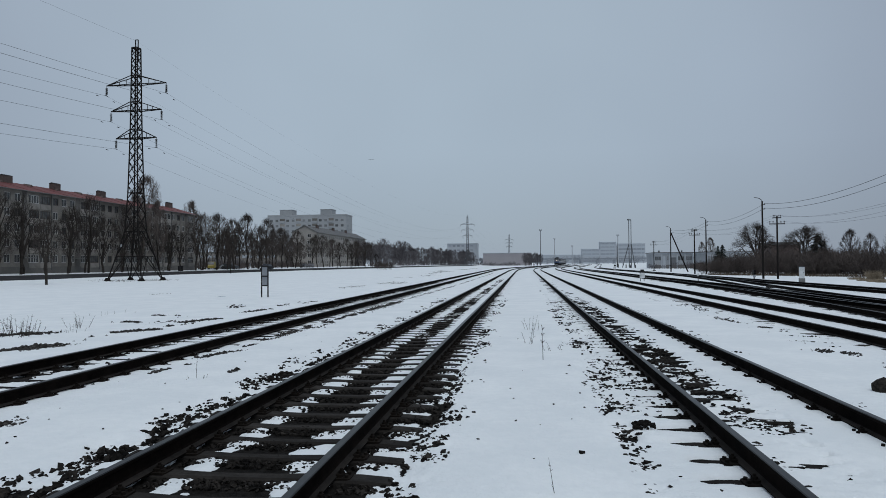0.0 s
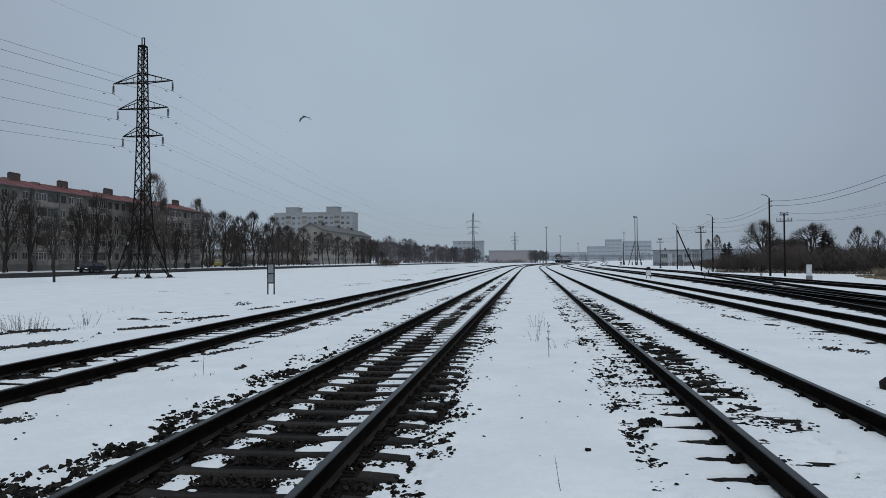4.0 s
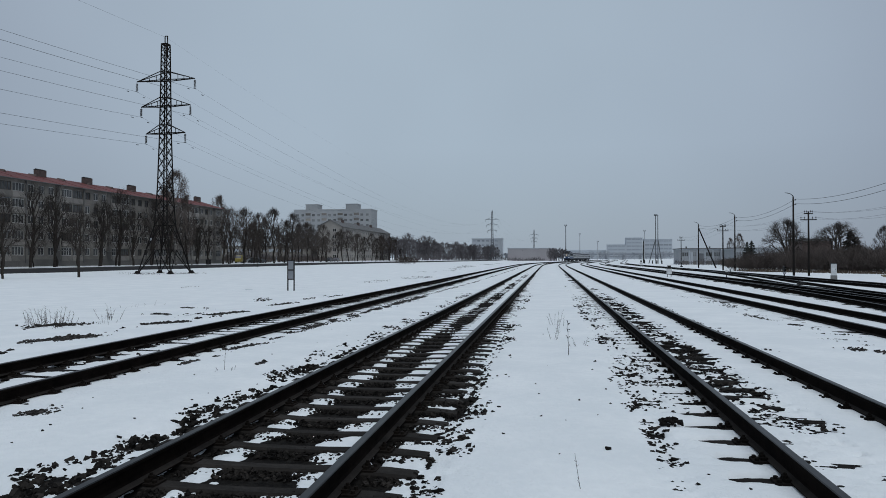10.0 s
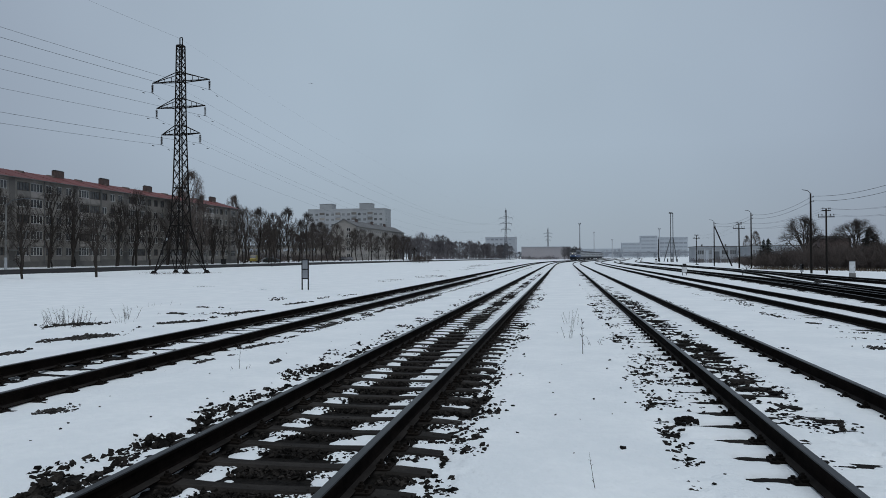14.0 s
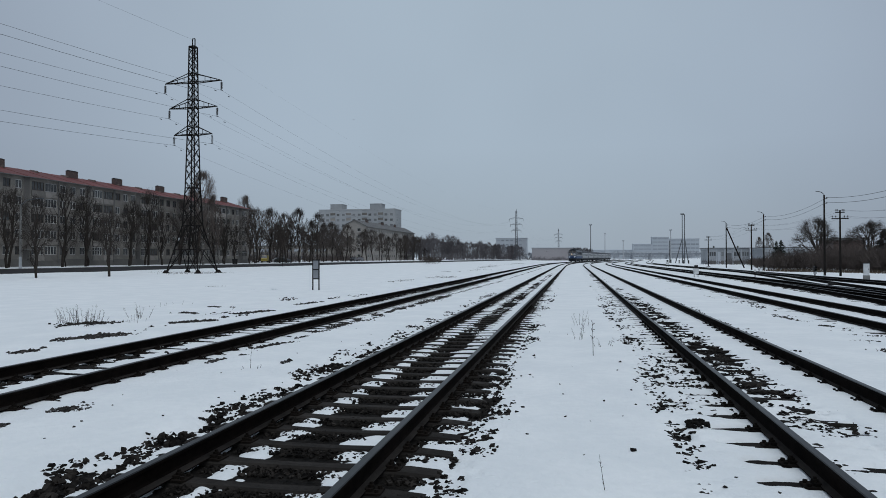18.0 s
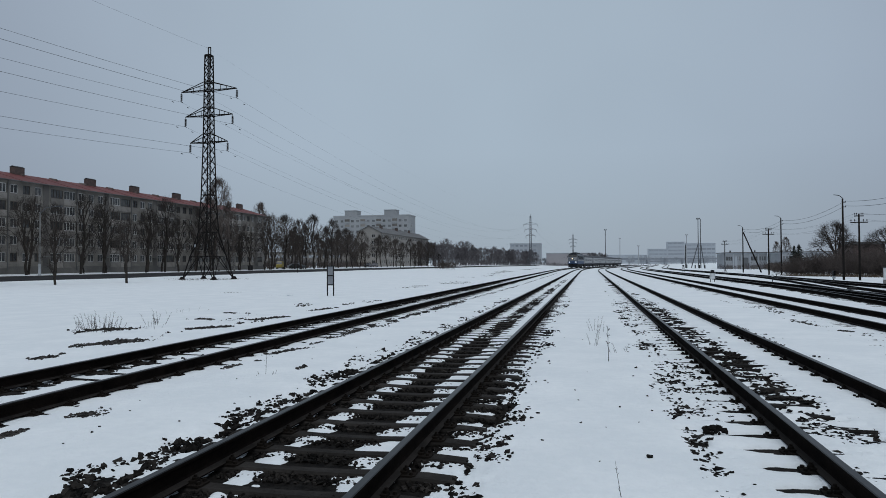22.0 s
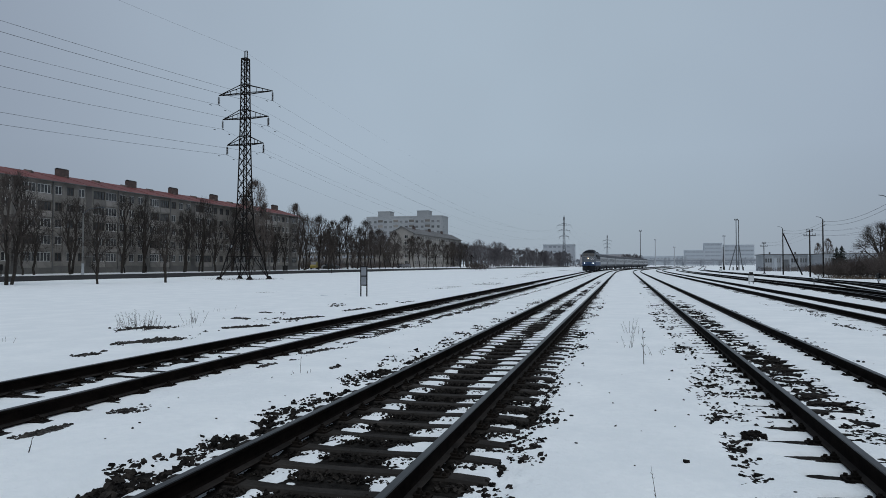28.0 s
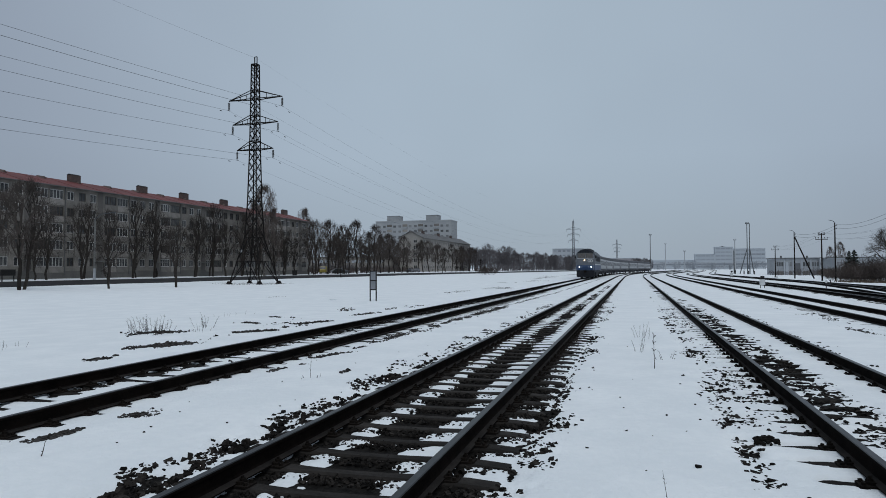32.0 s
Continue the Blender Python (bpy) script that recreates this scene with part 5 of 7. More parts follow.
for k in range(9):
    plant(BUSH, k % 4, 53.0 + 0.8 * k + rt.uniform(-.4, .4), 128.5 + rt.uniform(-1, 1), rt.uniform(1.25, 1.5))
for k in range(16):
    plant(BUSH, k % 4, 45 + 0.8 * k + rt.uniform(-1, 1), 160 + 4 * k, rt.uniform(0.55, 0.8))

# far thickets share the bark tone that has haze mixed in
FAR_BUSH = [bush_kind(220 + i, 4.5, 3.6, 16, 0.05, BARK_FAR, label="bare thicket far down the street, greyed for haze", group="far thickets", levels=2, kids=3) for i in range(2)]
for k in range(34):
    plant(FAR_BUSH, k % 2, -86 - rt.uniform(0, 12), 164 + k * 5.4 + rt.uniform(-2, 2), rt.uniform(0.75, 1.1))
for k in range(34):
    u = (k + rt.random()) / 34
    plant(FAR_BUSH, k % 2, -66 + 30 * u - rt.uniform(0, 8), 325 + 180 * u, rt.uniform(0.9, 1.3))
HEDGE = [bush_kind(240 + i, 3.2, 3.4, 26, 0.05, BUSH_TWIG, label="low bare brown hedge behind the street trees", group="hedge bushes", levels=2) for i in range(2)]
for k in range(30):
    plant(HEDGE, k % 2, -80.5 - rt.uniform(0, 4), 162 + k * 5.6 + rt.uniform(-2, 2), rt.uniform(0.7, 1.15))
plant(BUSH, 1, -48.6, 241, 1.15)
plant(BUSH, 2, -51.2, 246, 1.05)
# twigs of the farthest trees, painted near sky tone in place of haze
HAZE_TWIG = material("twigs_hazed", (0.29, 0.31, 0.335), 0.9, 0, 0.3, (0.33, 0.35, 0.375), 0, None, 0.5, 0.1, spec=0.1)
EDGE = [oval_tree("far_tree", "very far tree beyond the yard, paled for haze", "distant trees", 140 + i, 9.0, 4.2, HAZE_TWIG, HAZE_TWIG, clear=0.06, limbs=7, levels=2, kids=4, twig_r=0.10, spread=0.9) for i in range(3)]
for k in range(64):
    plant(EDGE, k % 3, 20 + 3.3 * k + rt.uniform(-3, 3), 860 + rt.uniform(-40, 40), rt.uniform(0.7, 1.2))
for k in range(14):
    plant(FAR_BUSH, k % 2, -31 + 2.2 * k, 492 + rt.uniform(-3, 3), rt.uniform(0.5, 0.9))
for k in range(10):
    plant(FAR_BUSH, k % 2, 46 + 2.2 * k, 236 - 1.5 * k + rt.uniform(-2, 2), rt.uniform(0.45, 0.8))

grass = Shape()
rg = random.Random(8)
for k in range(2600):
    u = rg.random()
    x, y = 36.0 + 27 * u + rg.uniform(-1.6, 1.6), 126 - 38 * u + rg.uniform(-2, 2)
    z = ground_z(x, y)
    hgt = rg.uniform(0.25, 0.7)
    dx, dy = rg.uniform(-.25, .25), rg.uniform(-.25, .25)
    grass.add([(x - 0.03, y, z), (x + 0.03, y, z), (x + dx, y + dy, z + hgt)], [(0, 1, 2)])
tuft = np.array([(rg.uniform(0, 6.283), 1.5 + 4.5 * rg.random()) for k in range(260)])
tuft_x, tuft_y = -51.6 + tuft[:, 1] * np.cos(tuft[:, 0]), 87.5 + tuft[:, 1] * np.sin(tuft[:, 0])
for x, y, z in zip(tuft_x, tuft_y, snow_height(tuft_x, tuft_y) - 0.02):
    grass.add([(x - 0.03, y, z), (x + 0.03, y, z), (x + rg.uniform(-.15, .15), y, z + rg.uniform(0.08, 0.2))], [(0, 1, 2)])
tagged(part("dry_grass", grass, DRY_GRASS), "tawny dry grass fringe below bushes and by the pylon", "grass", kind="stuff")


def grass_clump(x, y, h, seed):
    """A tussock of long dry blades."""
    rng = random.Random(seed)
    s = Shape()
    z = ground_z(x, y)
    for i in range(170):
        a, r = rng.uniform(0, 6.283), 0.55 * rng.random() ** 0.7
        p = Vector((math.cos(a) * r, math.sin(a) * r, -0.05))
        q = p + Vector((math.cos(a) * 0.35 + rng.uniform(-.3, .3), math.sin(a) * 0.35 + rng.uniform(-.3, .3), 1)) * h * rng.uniform(0.4, 1.0)
        spike(s, p, q, 0.022)
    t = thing("grass_tussock", "tall pale dry grass tussock at the yard's edge", "grass", pose(x, y, z), group="dry grass tussocks")
    part("tuft", s, PALE_GRASS, t)


PALE_GRASS = material("pale_dry_grass", (0.34, 0.29, 0.21), 0.9, 0, 2, (0.20, 0.16, 0.115), 0, None, 0.5, 0.3, spec=0.1)
for i in range(26):
    u = rt.random()
    grass_clump(45.3 - 4.4 * u + rt.uniform(-.3, 1.6), 96.2 - 19.6 * u + rt.uniform(-1, 1), 0.28 + 0.22 * rt.random(), 300 + i)
for i in range(4):
    grass_clump(43.9 + 0.4 * i, 86 + rt.uniform(-1, 1), 1.2 + 0.4 * rt.random(), 340 + i)

# ---- poles, lamps and wires on the yard's right side ----
POST_RISE = 0.05


def lamp_post(x, y, stay=False):
    z = ground_z(x, y) + POST_RISE
    t = thing("lamp_post", "dark wooden lamp post with short arm" + (" and leaning stay" if stay else ""), "lamp post", pose(x, y, z), group="yard lamp posts")
    part("pole", Shape().tube((0, 0, -0.5), (0, 0, 10.3), 0.15, 0.10, 8), POLE_WOOD, t, smooth=True)
    part("arm", Shape().tube((0, 0, 10.35), (-0.4, -0.1, 10.65), 0.04, n=6).tube((-0.4, -0.1, 10.65), (-0.65, -0.17, 10.69), 0.04, n=6), STEEL_DARK, t)
    head = Shape()
    head.sweep([[(-0.6, -0.26, 10.65), (-0.6, -0.08, 10.65), (-0.6, -0.11, 10.74), (-0.6, -0.23, 10.74)], [(-1.1, -0.33, 10.73), (-1.1, -0.22, 10.73), (-1.1, -0.24, 10.80), (-1.1, -0.31, 10.80)]])
    part("lamp_head", head, STEEL_GREY, t)
    for zz in (9.8, 9.2):
        part("bracket", Shape().bar((-0.1, 0, zz), (0.35, 0, zz), 0.06).tube((0.32, 0, zz), (0.32, 0, zz + 0.18), 0.05, n=6), INSULATOR, t)
    if stay:
        part("stay", Shape().tube((0.1, 0, 9.2), (3.9, -0.3, -0.3), 0.14, 0.16, 8), POLE_WOOD, t)
    return t


LAMPS = [(30.2, 46.0), (33.8, 92.6), (36.6, 131.5), (36.9, 164.0)]
for i, (x, y) in enumerate(LAMPS):
    lamp_post(x, y, i == 3)
wires = thing("lamp_wires", "two sagging dark wires between the lamp posts", "overhead wire")
for (xa, ya), (xb, yb) in zip(LAMPS, LAMPS[1:]):
    for zz in (9.95, 9.35):
        part("wire", hung_wire((xa + 0.3, ya, ground_z(xa, ya) + POST_RISE + zz), (xb + 0.3, yb, ground_z(xb, yb) + POST_RISE + zz), 1.15 if ya < 50 else 0.8, 0.025), WIRE, wires)


def telegraph_pole(x, y, h=8.5, far=False):
    t = thing("telegraph_pole", "dark wooden telegraph pole with two cross arms and insulators", "telegraph pole", pose(x, y, ground_z(x, y) + POST_RISE), group="telegraph poles")
    part("pole", Shape().tube((0, 0, -0.5), (0, 0, h), 0.15, 0.10, 8), POLE_WOOD, t, smooth=True)
    for z, w in ((h - 0.3, 1.1), (h - 1.12, 2.0)):
        arm = part("cross_arm", Shape().box(-w / 2, -0.06, z - 0.06, w / 2, 0.06, z + 0.06), POLE_WOOD, t)
        for k in (-1, -0.55, 0.55, 1):
            xx = k * (w / 2 - 0.08)
            part("insulator", Shape().tube((xx, 0, z + 0.05), (xx, 0, z + 0.22), 0.02, n=5).tube((xx, 0, z + 0.2), (xx, 0, z + 0.4), 0.075, 0.05, 7), INSULATOR, arm)
    return t


TELE = [(33.0, 44.0), (36.2, 94.2), (34.6, 132.0), (40.6, 205.0)]
for x, y in TELE:
    telegraph_pole(x, y)
tw = thing("telegraph_wires", "faint sagging telegraph wires between the poles", "overhead wire")
for (xa, ya), (xb, yb) in zip(TELE, TELE[1:]):
    for dx, dz in ((-0.47, 8.5), (0.47, 8.5), (-0.92, 7.7), (0.92, 7.7)):
        part("wire", hung_wire((xa + dx, ya, ground_z(xa, ya) + POST_RISE + dz), (xb + dx, yb, ground_z(xb, yb) + POST_RISE + dz), 1.3 if ya < 50 else 0.9, 0.010), WIRE, tw)


def flood_mast(x, y, h, mat, braced, label):
    t = thing("floodlight_mast", label, "light mast", pose(x, y, ground_z(x, y)), group="floodlight masts")
    if braced:
        for dx in (-0.55, 0.55):
            part("post", Shape().tube((dx * 0.8, 0, -0.5), (dx * 0.8, 0, h), 0.19, 0.14, 8), mat, t)
        for e in (-1, 1):
            part("brace", Shape().tube((e * 0.5, 0, h * 0.5), (e * 2.6 - 0.6, 0.5, -0.4), 0.16, 0.19, 6), mat, t)
        part("platform", Shape().box(-1.0, -0.4, h - 0.12, 0.6, 0.4, h + 0.03), mat, t)
        for k in range(3):
            part("floodlight", Shape().box(-1.1 + k * 0.5, -0.5, h + 0.03, -0.75 + k * 0.5, -0.1, h + 0.45), mat, t)
    else:
        part("post", Shape().tube((0, 0, -0.5), (0, 0, h), 0.42, 0.26, 8), mat, t)
        part("platform", Shape().box(-0.9, -0.8, h - 0.2, 0.9, 0.8, h + 0.1), mat, t)
        for e in (-1, 1):
            part("floodlight", Shape().box(e * 0.55 - 0.35, -0.8, h + 0.1, e * 0.55 + 0.35, -0.2, h + 0.8), mat, t)
    return t


MAST_NEAR = material("mast_concrete", (0.12, 0.128, 0.135), 0.85, 0, 0.5, (0.09, 0.095, 0.10))
# masts farther off are painted paler, haze put into their colour
MAST_FAR = material("mast_far_hazed", (0.40, 0.42, 0.44), 0.85, 0, 0.3, (0.35, 0.37, 0.39))
MAST_MID = material("mast_mid_hazed", (0.26, 0.275, 0.29), 0.85, 0, 0.4, (0.22, 0.235, 0.25))
flood_mast(45.6, 283, 19.6, MAST_NEAR, True, "tall twin-post floodlight mast with splayed braces")
flood_mast(13.9, 480, 24.6, MAST_MID, False, "far slim floodlight mast above the yard")
flood_mast(28.9, 600, 22.4, MAST_FAR, False, "very far floodlight mast, paled for haze")
flood_mast(44.2, 600, 15.8, MAST_FAR, False, "very far short light mast, paled for haze")
flood_mast(67.3, 480, 20.8, MAST_FAR, False, "far floodlight mast beside the offices, paled for haze")
part("post", Shape().tube((40.2, 282, -0.5), (40.2, 282, 8.5), 0.2, 0.14, 6), POLE_WOOD, thing("telegraph_pole", "plain dark pole beside the floodlight mast", "pole"))

# ---- lineside equipment ----
cab = thing("relay_cabinet", "tall white lineside relay cabinet on a grey concrete base", "cabinet", pose(31.9, 75.2, ground_z(31.9, 75.2), 0, 0, -21))
part("base", Shape().box(-0.31, -0.24, -0.3, 0.31, 0.24, 0.46, 0.03), CONCRETE, cab)
part("body", Shape().box(-0.27, -0.21, 0.46, 0.27, 0.21, 1.66, 0.03), WHITE_PAINT, cab)
part("roof", Shape().box(-0.31, -0.25, 1.66, 0.31, 0.25, 1.72, 0.03), STEEL_GREY, cab)
door = part("door", Shape().box(-0.23, -0.23, 0.52, 0.23, -0.212, 1.6), WHITE_PAINT, cab)
part("handle", Shape().box(0.15, -0.26, 1.0, 0.18, -0.23, 1.15), BLACK_PAINT, door)


def trackside_box(x, y, scale=1.0):
    t = thing("signal_box", "small white lineside signal box on thin black legs", "signal box", pose(x, y, 0) @ Matrix.Scale(scale, 4), group="white signal boxes")
    part("body", Shape().box(-0.31, -0.2, 0.42, 0.31, 0.2, 1.12, 0.03), WHITE_PAINT, t)
    for e in (-0.24, 0.24):
        part("leg", Shape().bar((e, 0, -0.2), (e, 0, 0.45), 0.07), BLACK_PAINT, t)
    part("lantern", Shape().tube((0.06, 0.3, 0.9), (0.06, 0.3, 1.25), 0.06).box(-0.16, 0.15, 1.2, 0.28, 0.45, 1.55, 0.05), BLACK_PAINT, t)
    return t


trackside_box(13.05, 62.0, 0.68)
trackside_box(19.6, 131.0, 0.8)


def dwarf_signal(x, y):
    t = thing("dwarf_signal", "low black shunting signal with two lamp heads", "signal", pose(x, y, 0) @ Matrix.Scale(0.82, 4), group="shunting signals")
    part("post", Shape().tube((0, 0, -0.2), (0, 0, 0.75), 0.06, n=6), BLACK_PAINT, t)
    part("foot", Shape().box(-0.25, -0.2, -0.1, 0.25, 0.2, 0.12, 0.04), CONCRETE, t)
    for z in (0.75, 1.02):
        part("lamp_head", Shape().tube((0, -0.16, z), (0, 0.16, z), 0.15, n=10).tube((0, -0.36, z + 0.03), (0, -0.16, z), 0.12, 0.15, 8, caps=False), BLACK_PAINT, t)
    part("number_plate", Shape().box(-0.16, -0.08, 0.32, 0.16, -0.06, 0.56), SIGN_WHITE, t)
    return t


dwarf_signal(23.25, 63.5)
for x, y in ((17.9, 61.8), (22.1, 77.2)):
    t = thing("switch_indicator", "round white switch marker disc on a short post", "switch marker", pose(x, y, 0), group="switch markers")
    part("post", Shape().tube((0, 0, -0.2), (0, 0, 0.5), 0.035, n=6), BLACK_PAINT, t)
    part("disc", Shape().tube((0, -0.03, 0.58), (0, 0.03, 0.58), 0.11, n=14), WHITE_PAINT, t)
for x, y in ((27.5, 134.0), (21.3, 60.2), (18.3, 45.0)):
    t = thing("switch_machine", "low black point machine beside the siding rails", "point machine", pose(x, y, 0) @ Matrix.Scale(0.34, 4), group="point machines")
    part("housing", Shape().box(-0.75, -0.4, -0.05, 0.75, 0.4, 0.42, 0.12), BLACK_PAINT, t)
    part("rod", Shape().tube((-1.8, 0, 0.08), (-0.7, 0, 0.1), 0.035, n=6), IRON, t)
for x in (34.0, 35.6, 37.5, 31.0):
    part("stake", Shape().box(-0.18, -0.18, -0.3, 0.18, 0.18, 1.35, 0.05), BLACK_PAINT, thing("marker_stake", "short dark marker stake in far snow", "stake", pose(x + 8, 270, ground_z(x + 8, 270)), group="marker stakes"))

sign = thing("notice_board", "narrow black framed board with two blank pale plates", "notice board", pose(-11.75, 34.5, ground_z(-11.75, 34.5) + 0.08, 0, 0, -6) @ Matrix.Diagonal((1, 1, 0.86, 1)))
for e in (-0.19, 0.19):
    part("post", Shape().bar((e, 0, -0.5), (e, 0, 1.86), 0.055), BLACK_PAINT, sign)
for z in (0.62, 1.22, 1.84):
    part("crossbar", Shape().box(-0.19, -0.03, z - 0.035, 0.19, 0.03, z + 0.035), BLACK_PAINT, sign)
part("plate", Shape().box(-0.165, -0.012, 0.655, 0.165, 0.012, 1.185), BOARD_PLATE, sign)
part("plate", Shape().box(-0.165, -0.012, 1.255, 0.165, 0.012, 1.805), BOARD_PLATE, sign)

# ---- street furniture and parked cars ----
sl = thing("street_lamp", "slim concrete street lamp with a curved arm", "street lamp", pose(-71.0, 77.4, ground_z(-71, 77.4)))
part("pole", Shape().tube((0, 0, -0.4), (0, 0, 8.6), 0.17, 0.10, 8), CONCRETE, sl)
part("arm", Shape().tube((0, 0, 8.5), (0.5, 0.5, 9.3), 0.05, n=6).tube((0.5, 0.5, 9.3), (1.6, 1.6, 9.6), 0.05, n=6), STEEL_GREY, sl)
part("lamp_head", Shape().box(1.4, 1.4, 9.52, 2.1, 1.8, 9.66, 0.05), STEEL_GREY, sl)
part("base", Shape().tube((0, 0, -0.2), (0, 0, 1.6), 0.19, 0.17, 8), SIGN_WHITE, sl, "whitewashed foot")
for dy in (0, 0.9):
    b = thing("litter_bin", "dark round litter bin on the snowy pavement", "litter bin", pose(-72.0, 137.6 + dy, ground_z(-72, 138)), group="litter bins")
    part("drum", Shape().tube((0, 0, 0), (0, 0, 1.05), 0.34, 0.38, 10), BLACK_PAINT, b)
    part("rim", Shape().tube((0, 0, 1.05), (0, 0, 1.12), 0.42, 0.42, 10), STEEL_DARK, b)
bd = thing("street_board", "dark brown board on two posts beside the street", "board", pose(-70.2, 63.0, ground_z(-70, 63)))
part("panel", Shape().box(-0.05, -1.0, 0.75, 0.05, 1.0, 1.5), BLACK_PAINT, bd)
for e in (-0.8, 0.8):
    part("post", Shape().bar((0, e, -0.3), (0, e, 0.8), 0.09), BLACK_PAINT, bd)


def car(x, y, rz, color, label, boxy=False):
    paint = material("car_paint", color, 0.35, 0, 1, tuple(c * 0.8 for c in color))
    t = thing("parked_car", label, "car", pose(x, y, ground_z(x, y) + 0.02, 0, 0, rz), group="parked cars")
    prof = [(-2.1, 0.35), (-2.1, 0.8), (-1.9, 0.95), (-1.2, 1.02), (-0.6, 1.45), (0.9, 1.45), (1.7, 0.98), (2.1, 0.85), (2.1, 0.35)]
    if boxy:
        prof = [(-2.4, 0.4), (-2.4, 1.0), (-2.2, 1.25), (-1.7, 2.0), (2.3, 2.05), (2.4, 1.9), (2.4, 0.4)]
    s = Shape()
    s.sweep([[(e * (0.84 if z < 1.1 else 0.68), yy, z) for yy, z in prof] for e in (-1, 1)])
    part("body", s, paint, t)
    if not boxy:
        part("windows", Shape().sweep([[(e * 0.775, yy, z) for yy, z in ((-1.1, 1.03), (-0.6, 1.40), (0.85, 1.40), (1.5, 1.03))] for e in (-1, 1)]), GLASS, t)
    else:
        part("windscreen", Shape().sweep([[(e * 0.72, yy, z) for yy, z in ((-2.24, 1.28), (-1.76, 1.95), (-1.70, 1.95), (-2.15, 1.28))] for e in (-1, 1)]), GLASS, t)
    for yy in (-1.3, 1.3):
        for e in (-0.8, 0.8):
            w = part("wheel", Shape().tube((e - 0.1, yy, 0.31), (e + 0.1, yy, 0.31), 0.31, n=12), BLACK_PAINT, t)
            part("hub", Shape().tube((e - 0.11, yy, 0.31), (e + 0.11, yy, 0.31), 0.17, n=10), STEEL_GREY, w)
    return t


car(-79.5, 168.5, 20, (0.36, 0.28, 0.05), "yellow van parked past the house's end", True)
car(-75.5, 171.0, 80, (0.03, 0.035, 0.04), "dark car parked beside the bare trees")
car(-78.5, 176.0, 80, (0.30, 0.31, 0.32), "silver car parked beside the bare trees")
car(-74.5, 228.0, 5, (0.03, 0.03, 0.035), "dark car parked along the far street")
car(-74.5, 236.0, 5, (0.12, 0.12, 0.13), "grey car parked along the far street")


# ---- switches across the sidings ----
def crossover(s0, o0, s1, o1, label):
    t = thing("railway_track", label, "railway track")

    def off(s):
        u = min(max((s - s0) / (s1 - s0), 0), 1)
        return o0 + (o1 - o0) * u * u * (3 - 2 * u)

    for e in (-0.796, 0.796):
        st = []
        for s in np.arange(s0, s1 + 0.1, 3.0):
            x, y, th = on_line(s, off(s) + e)
            st.append((x, y, math.atan2(off(s + 0.5) - off(s - 0.5), 1.0)))
        part("rail", rail_mesh(st, 0.008), None, t)
    s = s0 + 4
    while s < s1 - 3:
        o = part("sleeper", SLEEPER_W, None, t)
        o.matrix_local = pose(off(s), s, -0.012, 0, 0, random.uniform(-1, 1))
        s += 0.6
    return t


crossover(-32, 10.4, 52, 15.6, "switch track curving from one siding to the next")
crossover(14, 15.6, 88, 21.8, "switch track linking the two outer sidings")

# ---- foreground weeds, stones and twigs ----
def weed(x, y, h, n, seed, spread=0.25, head=False, r=0.004, label="dry brown weed stalks poking through the snow", lean=0.0):
    rng = random.Random(seed)
    t = thing("dry_weed", label, "weed", pose(x, y, float(snow_height(np.array([x]), np.array([y]))[0]) - 0.01), group="dry weeds")
    for i in range(n):
        s = Shape()
        p = Vector((rng.uniform(-spread, spread), rng.uniform(-spread, spread), -0.04)) if n > 1 else Vector((0, 0, -0.04))
        d = Vector((p.x * 1.6 / max(spread, 0.2) * 0.35 + rng.uniform(-.25, .25), p.y * 0.5 + rng.uniform(-.25, .25), 1)) if n > 1 else Vector((lean, 0, 1))
        b = branch(s, p, d, h * (rng.uniform(0.4, 1.0) if n > 1 else 1.0), r, rng, 0.10 if n > 1 else 0.02, 4, 6, 0.05 + 0.3 * abs(lean))
        for j in range(6 if not head else 9):
            k = 2 + j % 3 if not head else 3 + j % 2
            a = b[min(k, 4)][0].lerp(b[min(k, 4) - 1][0], rng.random())
            v = Vector((rng.uniform(-1, 1), rng.uniform(-1, 1), rng.uniform(0.4, 1.2))).normalized()
            s.tube(a, a + v * h * rng.uniform(0.05, 0.12), r * 0.6, r * 0.4, 3)
            if head:
                s.tube(a + v * h * 0.05, a + v * h * 0.085, r * 1.3, r * 0.7, 5)
        part("stalk", s, STALK, t)
    return t


weed(2.73, 11.17, 0.66, 1, 1, head=True, r=0.0065, label="single dry weed stem with seed heads in the snow")
weed(2.45, 13.5, 0.55, 4, 2, 0.12)
weed(2.6, 16.5, 0.50, 6, 3, 0.18)
weed(3.0, 12.6, 0.32, 5, 4, 0.2)
weed(2.63, 4.08, 0.32, 1, 5, r=0.003, label="single bent dry grass stalk in the snow", lean=-0.22)
weed(-2.62, 8.75, 0.46, 1, 6, r=0.004, label="single thin dry stem beside the tracks", lean=0.05)
weed(-2.6, 8.7, 0.12, 7, 26, 0.12, r=0.005)
weed(-10.4, 14.6, 0.60, 40, 7, 0.46, r=0.0060, label="clump of dry brown stems in the snowy field")
weed(-10.3, 16.9, 0.44, 12, 8, 0.3, r=0.0058)
weed(-9.6, 15.6, 0.3, 8, 9, 0.4, r=0.004)
weed(-2.98, 3.96, 0.2, 1, 10, r=0.007, label="short dark broken twig stuck in the snow", lean=0.6)
weed(-11.5, 11.0, 0.25, 9, 11, 0.5)
weed(-13.0, 22.0, 0.3, 8, 12, 0.8)


